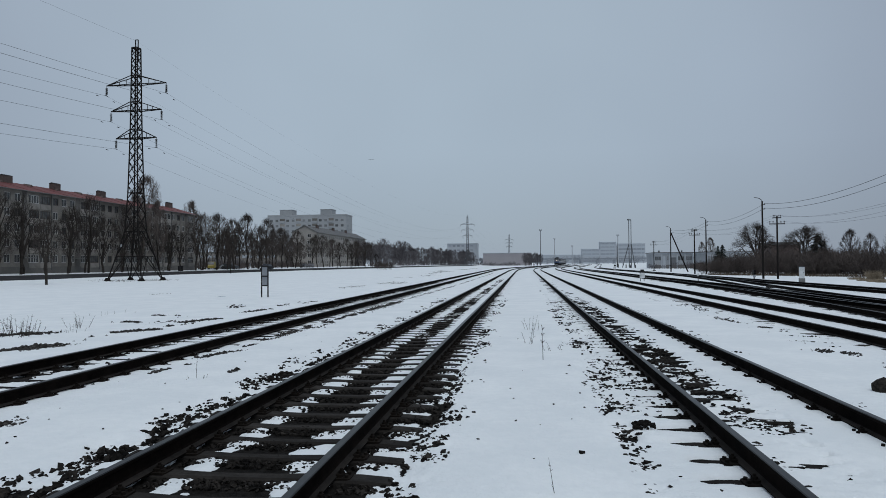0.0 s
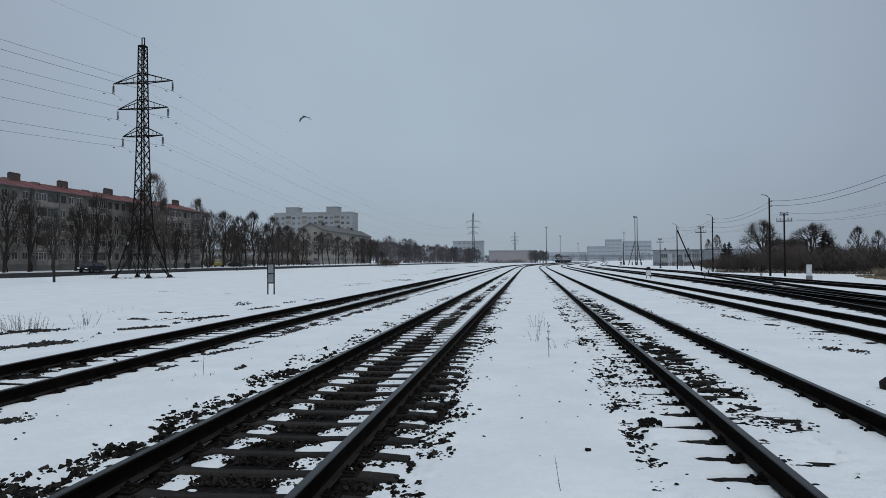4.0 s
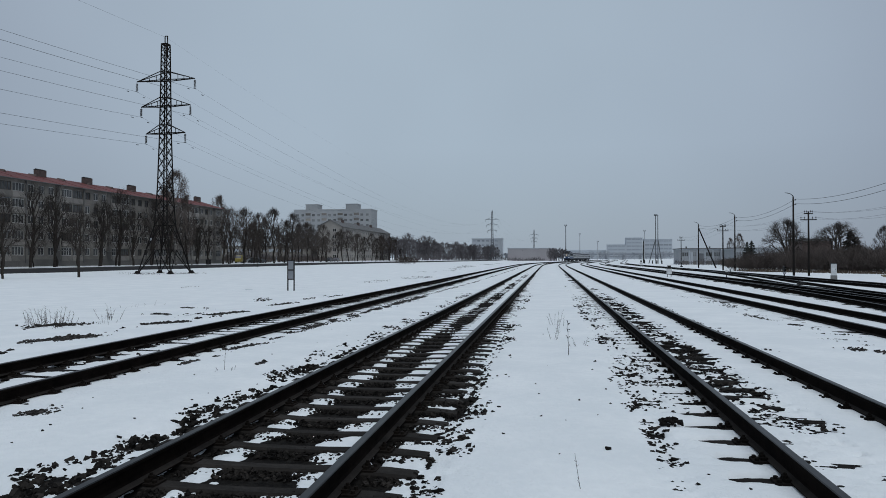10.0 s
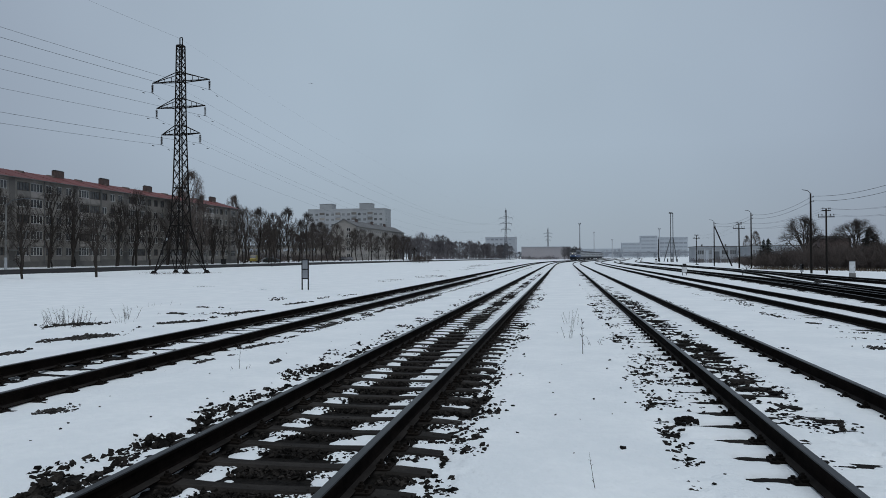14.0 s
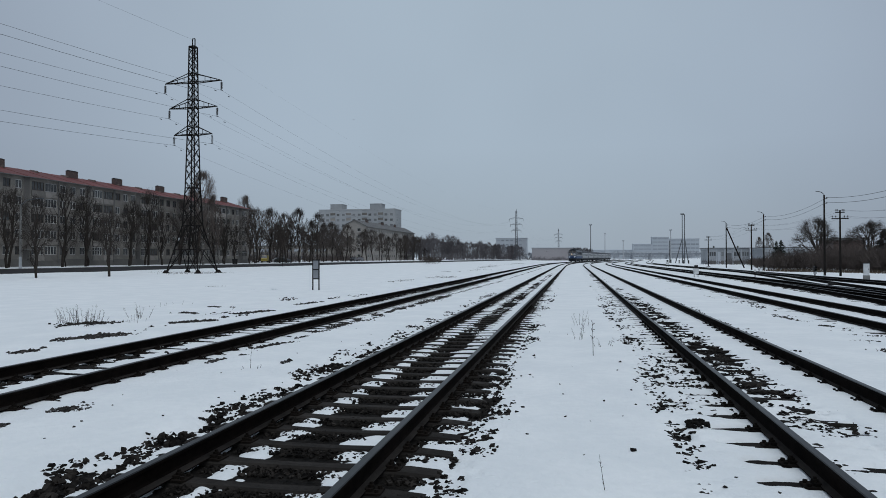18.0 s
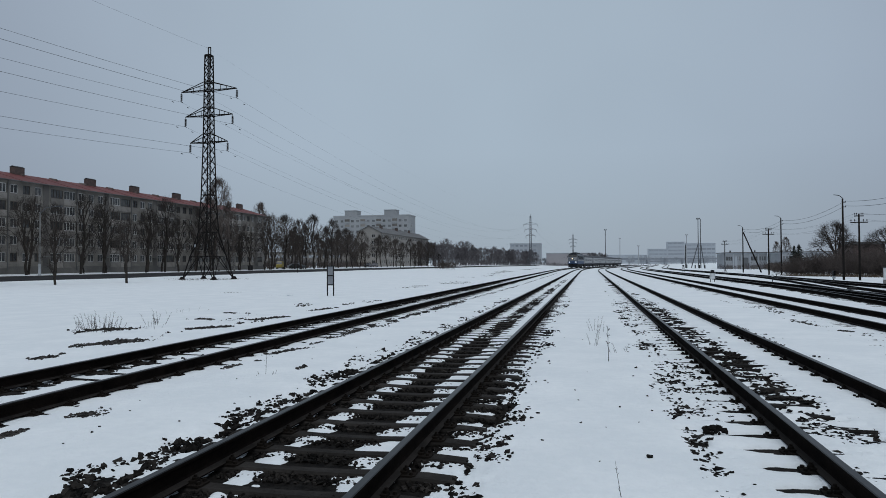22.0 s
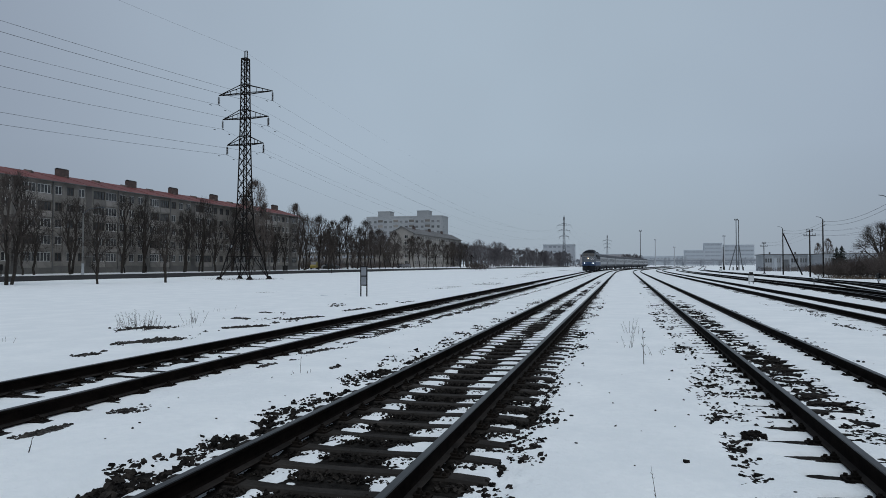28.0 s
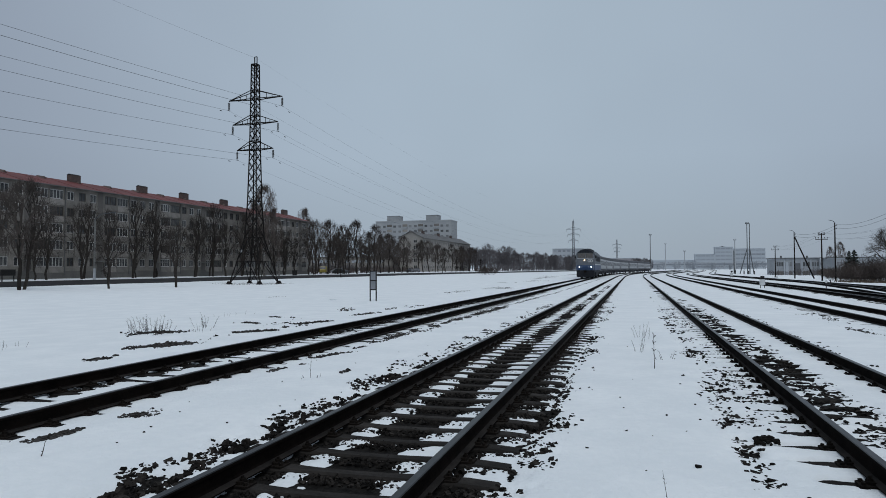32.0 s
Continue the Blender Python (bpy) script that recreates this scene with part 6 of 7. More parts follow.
def stone_mesh(seed):
    rng = random.Random(seed)
    bm = bmesh.new()
    vv = []
    for k in range(8):
        p = Vector((1 if k & 1 else -1, 1 if k & 2 else -1, 1 if k & 4 else -1)) * 0.72
        vv.append(bm.verts.new(p * rng.uniform(0.75, 1.2) + Vector((rng.uniform(-.3, .3), rng.uniform(-.3, .3), rng.uniform(-.25, .25)))))
    for q in ((0, 2, 3, 1), (4, 5, 7, 6), (0, 1, 5, 4), (2, 6, 7, 3), (0, 4, 6, 2), (1, 3, 7, 5)):
        bm.faces.new([vv[i] for i in q])
    me = bpy.data.meshes.new("stone")
    bm.to_mesh(me)
    bm.free()
    me.materials.append(STONE)
    return me


STONES = [stone_mesh(i) for i in range(8)]


rs = np.random.default_rng(3)
N = 290000
px = rs.uniform(-8.8, 8.9, N)
py = (3.7 ** -0.35 + rs.random(N) * (34.0 ** -0.35 - 3.7 ** -0.35)) ** (-1 / 0.35) - 1.1
rough_cover = snow_cover(px, py) + 0.95 * (wave_noise(px, py, 0.55, 17, 3) - 0.5)
lumps = np.where((px < -1.4) | (px > 1.5), np.clip((wave_noise(px, py * 0.8, 0.30, 57, 2) - 0.40) * 7, 0.05, 1), 1.0)
keep = rs.random(N) < lumps * np.clip((0.52 - rough_cover) / 0.6, 0, 0.7) * np.interp(px, [1.8, 2.4, 4.9, 5.0], [1, 0.9, 0.9, 0.8])
for c in (-4.9, 0.0, 5.1):
    keep &= np.abs(np.abs(px - c) - 0.796) > 0.115
phase = (py - 2.19) % PITCH
keep &= ~((np.abs(px) < 1.36) & ((phase < 0.13) | (phase > PITCH - 0.13)))
px, py = px[keep], py[keep]
bx, by = rs.uniform(-6, 6.5, 9000), rs.uniform(-8, 2.6, 9000)
bare = (snow_cover(bx, by) < 0.25) & (np.abs(np.abs(bx) - 0.796) > 0.115) & (np.abs(np.abs(bx - 5.1) - 0.796) > 0.115) & (np.abs(np.abs(bx + 4.9) - 0.796) > 0.115)
px, py = np.append(px, bx[bare]), np.append(py, by[bare])
order = np.argsort(np.where(py < 2.6, 99, py))
px, py = px[order][:52000], py[order][:52000]
tops = snow_height(px, py)
base_v = [np.array([v.co[:] for v in me.vertices]) for me in STONES]
turns = []
for k in range(64):
    q, _ = np.linalg.qr(rs.normal(size=(3, 3)))
    turns.append((base_v[k % 8] * np.array([1.2, 0.95, 0.72])) @ q)
base_f = np.array([p.vertices[:] for p in STONES[0].polygons])
vs, fs, count = [], [], 0
for i in range(len(px)):
    size = (0.008 + 0.017 * rs.random() ** 1.6) * (0.8 if abs(px[i]) < 0.75 else 1.0 if -1.3 < px[i] < 1.5 else 1.35) + 0.0004 * max(py[i], 0)
    z = max(BED + size * 0.5 + 0.004, tops[i] - size * (0.5 if i % 2 else 0.15))
    if i < 300:
        o = part("stone", STONES[i % 8], None, ballast)
        o.matrix_local = pose(px[i], py[i], z, rs.uniform(0, 40), rs.uniform(0, 40), rs.uniform(0, 360)) @ Matrix.Scale(size, 4)
        continue
    a = rs.uniform(0, 6.283)
    v = turns[i % 64] * size * np.array([1.15, 1.1, 0.9 if px[i] < 1.9 else 0.55])
    c, sn = math.cos(a), math.sin(a)
    vs.append(np.stack([v[:, 0] * c - v[:, 1] * sn + px[i], v[:, 0] * sn + v[:, 1] * c + py[i], v[:, 2] + z], -1))
    fs.append(base_f + count)
    count += len(v)
loose = bpy.data.meshes.new("loose_stones")
loose.from_pydata(np.concatenate(vs).tolist(), [], np.concatenate(fs).tolist())
loose.materials.append(STONE)
tagged(new("loose_stones", loose), "dark crushed stones showing through thin snow", "stones", kind="stuff")

# gravel clumps on the snow beside the tracks
FIELD_GRAVEL = (
    (-8.34, 11.6, -7.87, 12.8, 0.17, 520), (-8.15, 12.0, -7.98, 12.7, 0.12, 260), (-7.89, 13.7, -7.79, 14.9, 0.1, 220), (-8.30, 15.4, -7.60, 16.4, 0.10, 330),
    (-10.47, 18.7, -9.32, 19.1, 0.14, 190), (-7.83, 17.2, -7.76, 18.6, 0.12, 180), (-8.12, 18.6, -7.58, 20.0, 0.10, 220), (-10.70, 21.5, -9.19, 20.8, 0.10, 90),
    (-9.37, 24.9, -10.15, 27.6, 0.2, 70), (-7.80, 22.7, -7.59, 24.4, 0.10, 110), (-7.82, 26.2, -7.38, 29.3, 0.14, 130), (-10.17, 44.9, -10.40, 51.0, 0.3, 150),
    (-9.45, 54.0, -8.09, 59.1, 0.3, 150), (-7.79, 9.6, -7.74, 10.6, 0.08, 170), (-10.78, 14.5, -10.29, 15.3, 0.24, 420), (-23.9, 44, -23.5, 44.8, 0.25, 50))
BANK_GRAVEL = (
    (-3.80, 8.4, -3.67, 9.0, 0.03, 110), (-3.76, 8.9, -3.42, 10.3, 0.045, 330), (-3.73, 11.0, -3.41, 12.1, 0.06, 300), (-3.74, 11.5, -3.45, 13.1, 0.05, 190),
    (-3.61, 14.0, -3.59, 17.6, 0.10, 800), (-3.53, 16.9, -3.30, 29.4, 0.15, 3000), (-3.39, 29.8, -2.90, 49.2, 0.08, 420), (-3.50, 4.35, -3.30, 5.75, 0.085, 900),
    (-3.3, 5.5, -3.25, 6.3, 0.07, 20), (-2.34, 9.3, -2.30, 9.6, 0.04, 40), (-2.90, 49, -2.75, 110, 0.06, 420), (-10.5, 59, -8.6, 61, 0.22, 120), (-12.4, 75, -11.5, 80, 0.3, 170))
BANK_DIRT = ((-12.2, 100, -12.4, 134, 0.4, 340), (-14.9, 178, -15.9, 240, 0.9, 420), (-20, 180, -15, 190, 0.8, 220), (-10.6, 84, -9.8, 96, 0.35, 160), (-15.0, 128, -13.6, 142, 0.5, 200))
YARD_GRAVEL = (
    (8.46, 17.6, 8.78, 17.4, 0.05, 110), (8.11, 12.8, 8.42, 12.2, 0.12, 240), (8.90, 27.6, 8.72, 23.5, 0.12, 160), (8.50, 15.5, 9.03, 15.3, 0.08, 30),
    (8.19, 21.4, 8.48, 18.6, 0.08, 120), (6.22, 18.8, 6.36, 17.6, 0.05, 70), (6.27, 26.2, 6.26, 20.8, 0.06, 160), (6.26, 17.1, 6.30, 14.1, 0.05, 60), (6.28, 13.6, 6.44, 12.3, 0.05, 60))
vs, fs, count = [], [], 0
for xa, ya, xb, yb, width, many in FIELD_GRAVEL + BANK_GRAVEL + BANK_DIRT + YARD_GRAVEL:
    u = rs.random(many)
    gx, gy = xa + (xb - xa) * u + rs.normal(0, width, many), ya + (yb - ya) * u + rs.normal(0, width, many)
    gz = snow_height(gx, gy)
    clump = wave_noise(gx * 1.1, gy * 0.55, 0.32, 51, 2)
    for i in range(many):
        if clump[i] < 0.46:
            continue
        size = (0.008 + 0.019 * rs.random() ** 1.8) * (1 + 0.012 * ya) * (1.55 if xa < -6 and ya < 40 else 1.0)
        a = rs.uniform(0, 6.283)
        v = turns[i % 64] * size * np.array([1.1, 1.1, 0.75])
        c, sn = math.cos(a), math.sin(a)
        vs.append(np.stack([v[:, 0] * c - v[:, 1] * sn + gx[i], v[:, 0] * sn + v[:, 1] * c + gy[i], v[:, 2] + gz[i] + size * 0.1], -1))
        fs.append(base_f + count)
        count += len(v)
gravel = bpy.data.meshes.new("gravel")
gravel.from_pydata(np.concatenate(vs).tolist(), [], np.concatenate(fs).tolist())
gravel.materials.append(GRAVEL)
tagged(new("gravel", gravel), "grey-brown gravel clumps lying on the snow", "gravel", kind="stuff")

crumbs = [(2.92, 5.19, .032), (3.31, 6.78, .03), (1.75, 6.58, .03), (1.81, 6.79, .024), (1.69, 10.95, .03), (3.14, 10.5, .03), (3.48, 6.86, .026), (3.13, 8.02, .02), (-2.33, 9.58, .045), (1.94, 5.58, .022), (-2.65, 4.97, .022), (-2.75, 5.2, .016), (2.2, 8.3, .016), (3.05, 9.6, .018), (1.75, 9.0, .026), (2.3, 6.4, .02), (2.75, 7.3, .018)]
for k in range(26):
    crumbs.append((random.uniform(-3.6, -1.9) if k % 2 else random.uniform(1.7, 3.3), random.uniform(4.5, 16), random.uniform(0.009, 0.018)))
for i, (x, y, r) in enumerate(crumbs):
    z = float(snow_height(np.array([x]), np.array([y]))[0])
    o = part("pebble", STONES[i % 8], None, thing("pebble", "dark stone lying on the snow", "stone", pose(x, y, z + r * 0.15, 0, 0, 37 * i), group="stones on the snow"))
    o.scale = (r, r * 0.8, r * 0.5)
    o.rotation_euler = (0.35, 0.3, 0.5)
for i in range(48):
    a, rr = random.uniform(0, 6.283), random.random() ** 0.6
    o = part("clod", STONES[i % 8], None, ballast)
    r = random.uniform(0.012, 0.028)
    o.matrix_local = pose(3.66 + 0.12 * rr * math.cos(a), 6.30 + 0.2 * rr * math.sin(a), 0.010 + r * 0.2 + 0.016 * (1 - rr), 20 * i, 0, 31 * i) @ Matrix.Scale(r, 4)
rock = thing("rock", "big dark rounded rock half sunk in snow", "rock", pose(7.15, 8.52, 0.03))
bm = bmesh.new()
bmesh.ops.create_icosphere(bm, subdivisions=2, radius=1.0)
for v in bm.verts:
    v.co *= 0.92 + 0.2 * math.sin(3.1 * v.co.x + 1.7) * math.cos(2.7 * v.co.y + v.co.z)
rock_mesh = bpy.data.meshes.new("stone")
bm.to_mesh(rock_mesh)
bm.free()
rock_mesh.materials.append(STONE)
o = part("stone", rock_mesh, None, rock)
o.scale = (0.18, 0.16, 0.17)


# ---- the train ----
BLUE = material("loco_blue", (0.022, 0.058, 0.145), 0.5, 0, 0.8, (0.017, 0.045, 0.11), 0, None, 0.4)
LOCO_GREY = material("loco_grey", (0.135, 0.147, 0.165), 0.6, 0, 0.8, (0.105, 0.115, 0.13), 0, None, 0.4, spec=0.2)
LOCO_GLASS = material("cab_glass", (0.006, 0.007, 0.009), 0.2, 0, 1, (0.012, 0.013, 0.015), 0, None, 0.4, spec=0.4)
LOCO_DARK = material("loco_dark", (0.014, 0.016, 0.020), 0.7, 0, 1.0, (0.024, 0.026, 0.031), 0, None, 0.4, spec=0.12)
COACH_SIDE = material("coach_side", (0.40, 0.415, 0.43), 0.6, 0, 0.5, (0.33, 0.345, 0.36), 0, None, 0.4)
COACH_BAND = material("coach_band", (0.07, 0.075, 0.088), 0.6, 0, 0.5, (0.05, 0.055, 0.065), 0, None, 0.4, spec=0.15)
COACH_ROOF = material("coach_roof", (0.11, 0.115, 0.125), 0.8, 0, 0.5, (0.08, 0.085, 0.095), 0, None, 0.5, spec=0.1)
LAMP_GLOW = bpy.data.materials.new("headlight_glow")
LAMP_GLOW.use_nodes = True
_b = LAMP_GLOW.node_tree.nodes["Principled BSDF"]
_b.inputs["Emission Color"].default_value = (0.86, 0.94, 1.0, 1)
_b.inputs["Emission Strength"].default_value = 3.0
LAMP_WARM = bpy.data.materials.new("top_light_glow")
LAMP_WARM.use_nodes = True
_b = LAMP_WARM.node_tree.nodes["Principled BSDF"]
_b.inputs["Emission Color"].default_value = (1.0, 0.72, 0.42, 1)
_b.inputs["Emission Strength"].default_value = 3.0


def hull(y0, y1, w, z0, z1, roof_h, n=8, lean0=0.0, lean1=0.0):
    """A body shell with an arched roof; lean: how far the top is set back at each end."""
    ring = [(-w / 2, z0), (-w / 2, z1)]
    for i in range(1, n):
        a = math.pi * i / n
        ring.append((-w / 2 * math.cos(a), z1 + roof_h * math.sin(a)))
    ring += [(w / 2, z1), (w / 2, z0)]
    top = z1 + roof_h

    def at(y, lean):
        return [(x, y + lean * max(0, (z - (z0 + 1.3)) / (top - z0 - 1.3)), z) for x, z in ring]
    return Shape().sweep([at(y0, lean0), at(y1, -lean1)])


def bogie(parent, y, axles=(-1.2, 1.2), dia=0.95):
    b = part("bogie", Shape().box(-1.15, y - 1.9, 0.45, -0.95, y + 1.9, 0.95, 0.05).box(0.95, y - 1.9, 0.45, 1.15, y + 1.9, 0.95, 0.05).box(-1.0, y - 0.4, 0.5, 1.0, y + 0.4, 0.9), LOCO_DARK, parent)
    for a in axles:
        for e in (-0.796, 0.796):
            part("wheel", Shape().tube((e - 0.07, y + a, dia / 2), (e + 0.07, y + a, dia / 2), dia / 2, n=16), IRON, b)
        part("axle", Shape().tube((-0.8, y + a, dia / 2), (0.8, y + a, dia / 2), 0.09, n=8), IRON, b)
    return b


def ring_shape(x, y, z, r, w, n=16):
    s = Shape()
    for i in range(n):
        a, b = 2 * math.pi * i / n, 2 * math.pi * (i + 1) / n
        s.bar((x + r * math.cos(a), y, z + r * math.sin(a)), (x + r * math.cos(b), y, z + r * math.sin(b)), w, w)
    return s


RAIL_Z = 0.19


def lpart(name, shape, material, parent=None, label="", smooth=False):
    """A part of the locomotive; its upper body stands taller by a sixth."""
    shape.v = [(x, y, z if z < 1.25 else 1.25 + (z - 1.25) * 1.17) for x, y, z in shape.v]
    return part(name, shape, material, parent, label, smooth)


def locomotive():
    """A blue and grey diesel locomotive; its front is at y = -10, facing the viewer."""
    t = thing("locomotive", "blue and grey passenger diesel locomotive with lit headlights", "locomotive")
    lpart("body", hull(-9.3, 9.3, 2.95, 1.25, 3.42, 0.62, 10, 0.0, 0.0), LOCO_GREY, t)
    front, profile_rings = Shape(), []
    w = 1.475
    prof = [(1.25, -9.75), (1.75, -9.95), (2.45, -9.90), (2.95, -9.72), (3.75, -9.30)]
    for z, y in prof:
        k = w * (1 if z < 3 else 0.84)
        profile_rings.append([(-k, -9.29, z), (-k * 0.96, y + 0.14, z), (-k * 0.6, y, z), (k * 0.6, y, z), (k * 0.96, y + 0.14, z), (k, -9.29, z)])
    front.sweep(profile_rings)
    lpart("nose", front, LOCO_GREY, t)
    lpart("nose_band", Shape().sweep([[(-w - 0.01, -9.27, z), (-w * 0.96 - 0.01, y + 0.12, z), (-w * 0.6, y - 0.015, z), (w * 0.6, y - 0.015, z), (w * 0.96 + 0.01, y + 0.12, z), (w + 0.01, -9.27, z)] for z, y in ((1.28, -9.76), (1.75, -9.95), (1.94, -9.94))]), BLUE, t, "bright blue nose band")
    for e in (-1, 1):
        lpart("side_band", Shape().box(min(e * 1.476, e * 1.49), -9.25, 1.27, max(e * 1.476, e * 1.49), 9.25, 2.0), BLUE, t)
        lpart("side_stripe", Shape().box(min(e * 1.477, e * 1.495), -9.25, 2.02, max(e * 1.477, e * 1.495), 9.25, 2.12), WHITE_PAINT, t)
    # windscreens, set into the raked upper face
    for e in (-1, 1):
        x0, x1 = sorted((e * 0.07, e * 1.14))
        lpart("windscreen", Shape().add([(x0, -9.80, 2.95), (x1, -9.72, 2.95), (x1, -9.40, 3.60), (x0, -9.48, 3.60), (x0, -9.6, 2.95), (x1, -9.52, 2.95), (x1, -9.2, 3.60), (x0, -9.28, 3.60)], [(0, 1, 2, 3), (7, 6, 5, 4), (0, 4, 5, 1), (1, 5, 6, 2), (2, 6, 7, 3), (3, 7, 4, 0)]), LOCO_GLASS, t)
        lpart("headlight", Shape().tube((e * 0.92, -9.98, 1.72), (e * 0.92, -9.80, 1.72), 0.095, n=12), LAMP_GLOW, t, "bright white headlight")
        lpart("marker_lamp", Shape().tube((e * 0.55, -9.98, 1.72), (e * 0.55, -9.85, 1.72), 0.07, n=8), SIGN_WHITE, t)
        lpart("mirror", Shape().box(e * 1.62 - 0.09, -9.2, 2.9, e * 1.62 + 0.09, -9.1, 3.3), BLACK_PAINT, t)
        lpart("buffer", Shape().tube((e * 0.95, -10.5, 1.05), (e * 0.95, -9.7, 1.05), 0.09, n=8).tube((e * 0.95, -10.5, 1.05), (e * 0.95, -10.44, 1.05), 0.24, n=12), LOCO_DARK, t)
        lpart("handrail", Shape().tube((e * 1.3, -9.95, 1.35), (e * 1.3, -9.7, 2.6), 0.025, n=5), SIGN_WHITE, t)
    lpart("window_sill", Shape().box(-1.3, -9.86, 2.86, 1.3, -9.66, 2.93), SIGN_WHITE, t)
    lpart("top_light", Shape().tube((-0.12, -9.94, 2.62), (-0.12, -9.7, 2.62), 0.10, n=12), LAMP_WARM, t, "warm glowing spotlight")
    em = lpart("emblem", ring_shape(0.58, -9.93, 2.55, 0.17, 0.07), WHITE_PAINT, t, "white double ring emblem")
    lpart("emblem_ring", ring_shape(0.95, -9.90, 2.55, 0.17, 0.07), WHITE_PAINT, em)
    lpart("roof_hood", hull(-9.2, 9.2, 2.2, 3.55, 3.80, 0.36, 10, 0.55, 0.2), LOCO_DARK, t)
    lpart("cab_brow", Shape().sweep([[(-1.26, y, z), (-0.8, y, z + 0.30), (0, y, z + 0.46), (0.8, y, z + 0.30), (1.26, y, z)] for y, z in ((-9.40, 3.66), (-8.2, 3.78))]), LOCO_DARK, t)
    for y in (-5, -2.5, 0, 2.5, 5):
        lpart("roof_fan", Shape().tube((0, y, 4.1), (0, y, 4.30), 0.62, 0.55, 14), LOCO_DARK, t)
    for y in np.arange(-6.0, 7.0, 2.0):
        for e in (-1, 1):
            lpart("side_grille", Shape().box(min(e * 1.476, e * 1.492), y - 0.75, 2.5, max(e * 1.476, e * 1.492), y + 0.75, 3.25), LOCO_DARK, t)
    for e in (-1, 1):
        lpart("side_window", Shape().box(min(e * 1.476, e * 1.495), -8.6, 2.6, max(e * 1.476, e * 1.495), -7.7, 3.25), LOCO_GLASS, t)
    lpart("underframe", Shape().box(-1.4, -9.7, 0.95, 1.4, 9.5, 1.25), LOCO_DARK, t)
    lpart("pilot", Shape().sweep([[(-1.38, -9.72, 0.95), (-1.38, -9.6, 0.18), (1.38, -9.6, 0.18), (1.38, -9.72, 0.95)], [(-1.38, -9.3, 0.95), (-1.38, -9.3, 0.18), (1.38, -9.3, 0.18), (1.38, -9.3, 0.95)]]), LOCO_DARK, t)
    lpart("coupler", Shape().box(-0.18, -10.45, 0.9, 0.18, -9.6, 1.2, 0.05), IRON, t)
    lpart("fuel_tank", Shape().box(-1.3, -2.6, 0.3, 1.3, 2.6, 0.95, 0.1), LOCO_DARK, t)
    bogie(t, -6.3, (-1.9, 0, 1.9), 1.15)
    bogie(t, 6.3, (-1.9, 0, 1.9), 1.15)
    return t


def coach():
    t = thing("railway_coach", "light grey passenger coach with dark windows behind the locomotive", "coach", group="passenger coaches")
    part("body", hull(-11.9, 11.9, 2.9, 1.15, 3.35, 0.0001 + 0.1, 6), COACH_SIDE, t)
    part("roof", hull(-11.9, 11.9, 2.84, 3.36, 3.50, 0.72, 10), COACH_ROOF, t)
    for e in (-1, 1):
        a, b = sorted((e * 1.452, e * 1.466))
        part("lower_band", Shape().box(a, -11.88, 1.17, b, 11.88, 1.5), COACH_BAND, t)
        for y in np.arange(-9.0, 9.1, 2.0):
            part("window", Shape().box(a, y - 0.62, 2.15, b, y + 0.62, 3.0), GLASS, t)
        for y in (-11.2, 11.2):
            part("door", Shape().box(a, y - 0.42, 1.3, b, y + 0.42, 3.2), COACH_BAND, t)
    for y in (-12.2, 11.9):
        part("gangway", Shape().box(-0.6, y, 1.3, 0.6, y + 0.32, 3.5), LOCO_DARK, t)
    part("underframe", Shape().box(-1.25, -11.8, 0.75, 1.25, 11.8, 1.15), LOCO_DARK, t)
    part("equipment_box", Shape().box(-1.2, -3.0, 0.35, 1.2, 3.5, 0.8), LOCO_DARK, t)
    bogie(t, -8.5)
    bogie(t, 8.5)
    return t


LOCO = locomotive()
COACH = coach()
COACHES = [COACH] + [copy_thing(COACH, pose(0, 0, 0)) for _ in range(6)]


# ---- birds ----
GULL = material("gull_feathers", (0.16, 0.165, 0.17), 0.8, 0, 6, (0.10, 0.10, 0.105), 0, None, 0.4)
CROW = material("crow_feathers", (0.012, 0.012, 0.014), 0.6, 0, 6, (0.022, 0.022, 0.024), 0, None, 0.4)


def bird(name, label, mat, span):
    t = thing(name, label, "bird")
    k = span / 1.2
    b = Shape()
    rings = []
    for y, r in ((-0.25, 0.012), (-0.2, 0.035), (-0.1, 0.06), (0.05, 0.065), (0.18, 0.03), (0.30, 0.008)):
        rings.append([(k * r * math.cos(a), k * y, k * r * 0.85 * math.sin(a)) for a in np.linspace(0, 2 * math.pi, 9)[:-1]])
    b.sweep(rings)
    part("body", b, mat, t, smooth=True)
    part("tail", Shape().sweep([[(-0.02 * k, 0.22 * k, 0), (0.02 * k, 0.22 * k, 0), (0.02 * k, 0.22 * k, 0.012 * k), (-0.02 * k, 0.22 * k, 0.012 * k)], [(-0.09 * k, 0.42 * k, 0), (0.09 * k, 0.42 * k, 0), (0.09 * k, 0.42 * k, 0.008 * k), (-0.09 * k, 0.42 * k, 0.008 * k)]]), mat, t)
    wings = []
    for e in (1, -1):
        s = Shape()
        prof = [(0.03, -0.09, 0.09, 0.0), (0.25, -0.13, 0.05, 0.05), (0.45, -0.07, 0.06, 0.03), (0.62, 0.06, 0.10, 0.0)]
        s.sweep([[(e * k * x, k * y0, k * (z + 0.012)), (e * k * x, k * y1, k * z), (e * k * x, k * y1, k * (z - 0.006)), (e * k * x, k * y0, k * (z - 0.004))] for x, y0, y1, z in prof])
        wings.append(part("wing", s, mat, t))
    return t, wings


GULL_A = bird("gull", "grey-white gull in flight over the field", GULL, 1.3)
GULL_B = bird("gull", "grey-white gull flying off over the houses", GULL, 1.05)
CROW_C = bird("crow", "black crow flying low over the far tracks", CROW, 0.95)

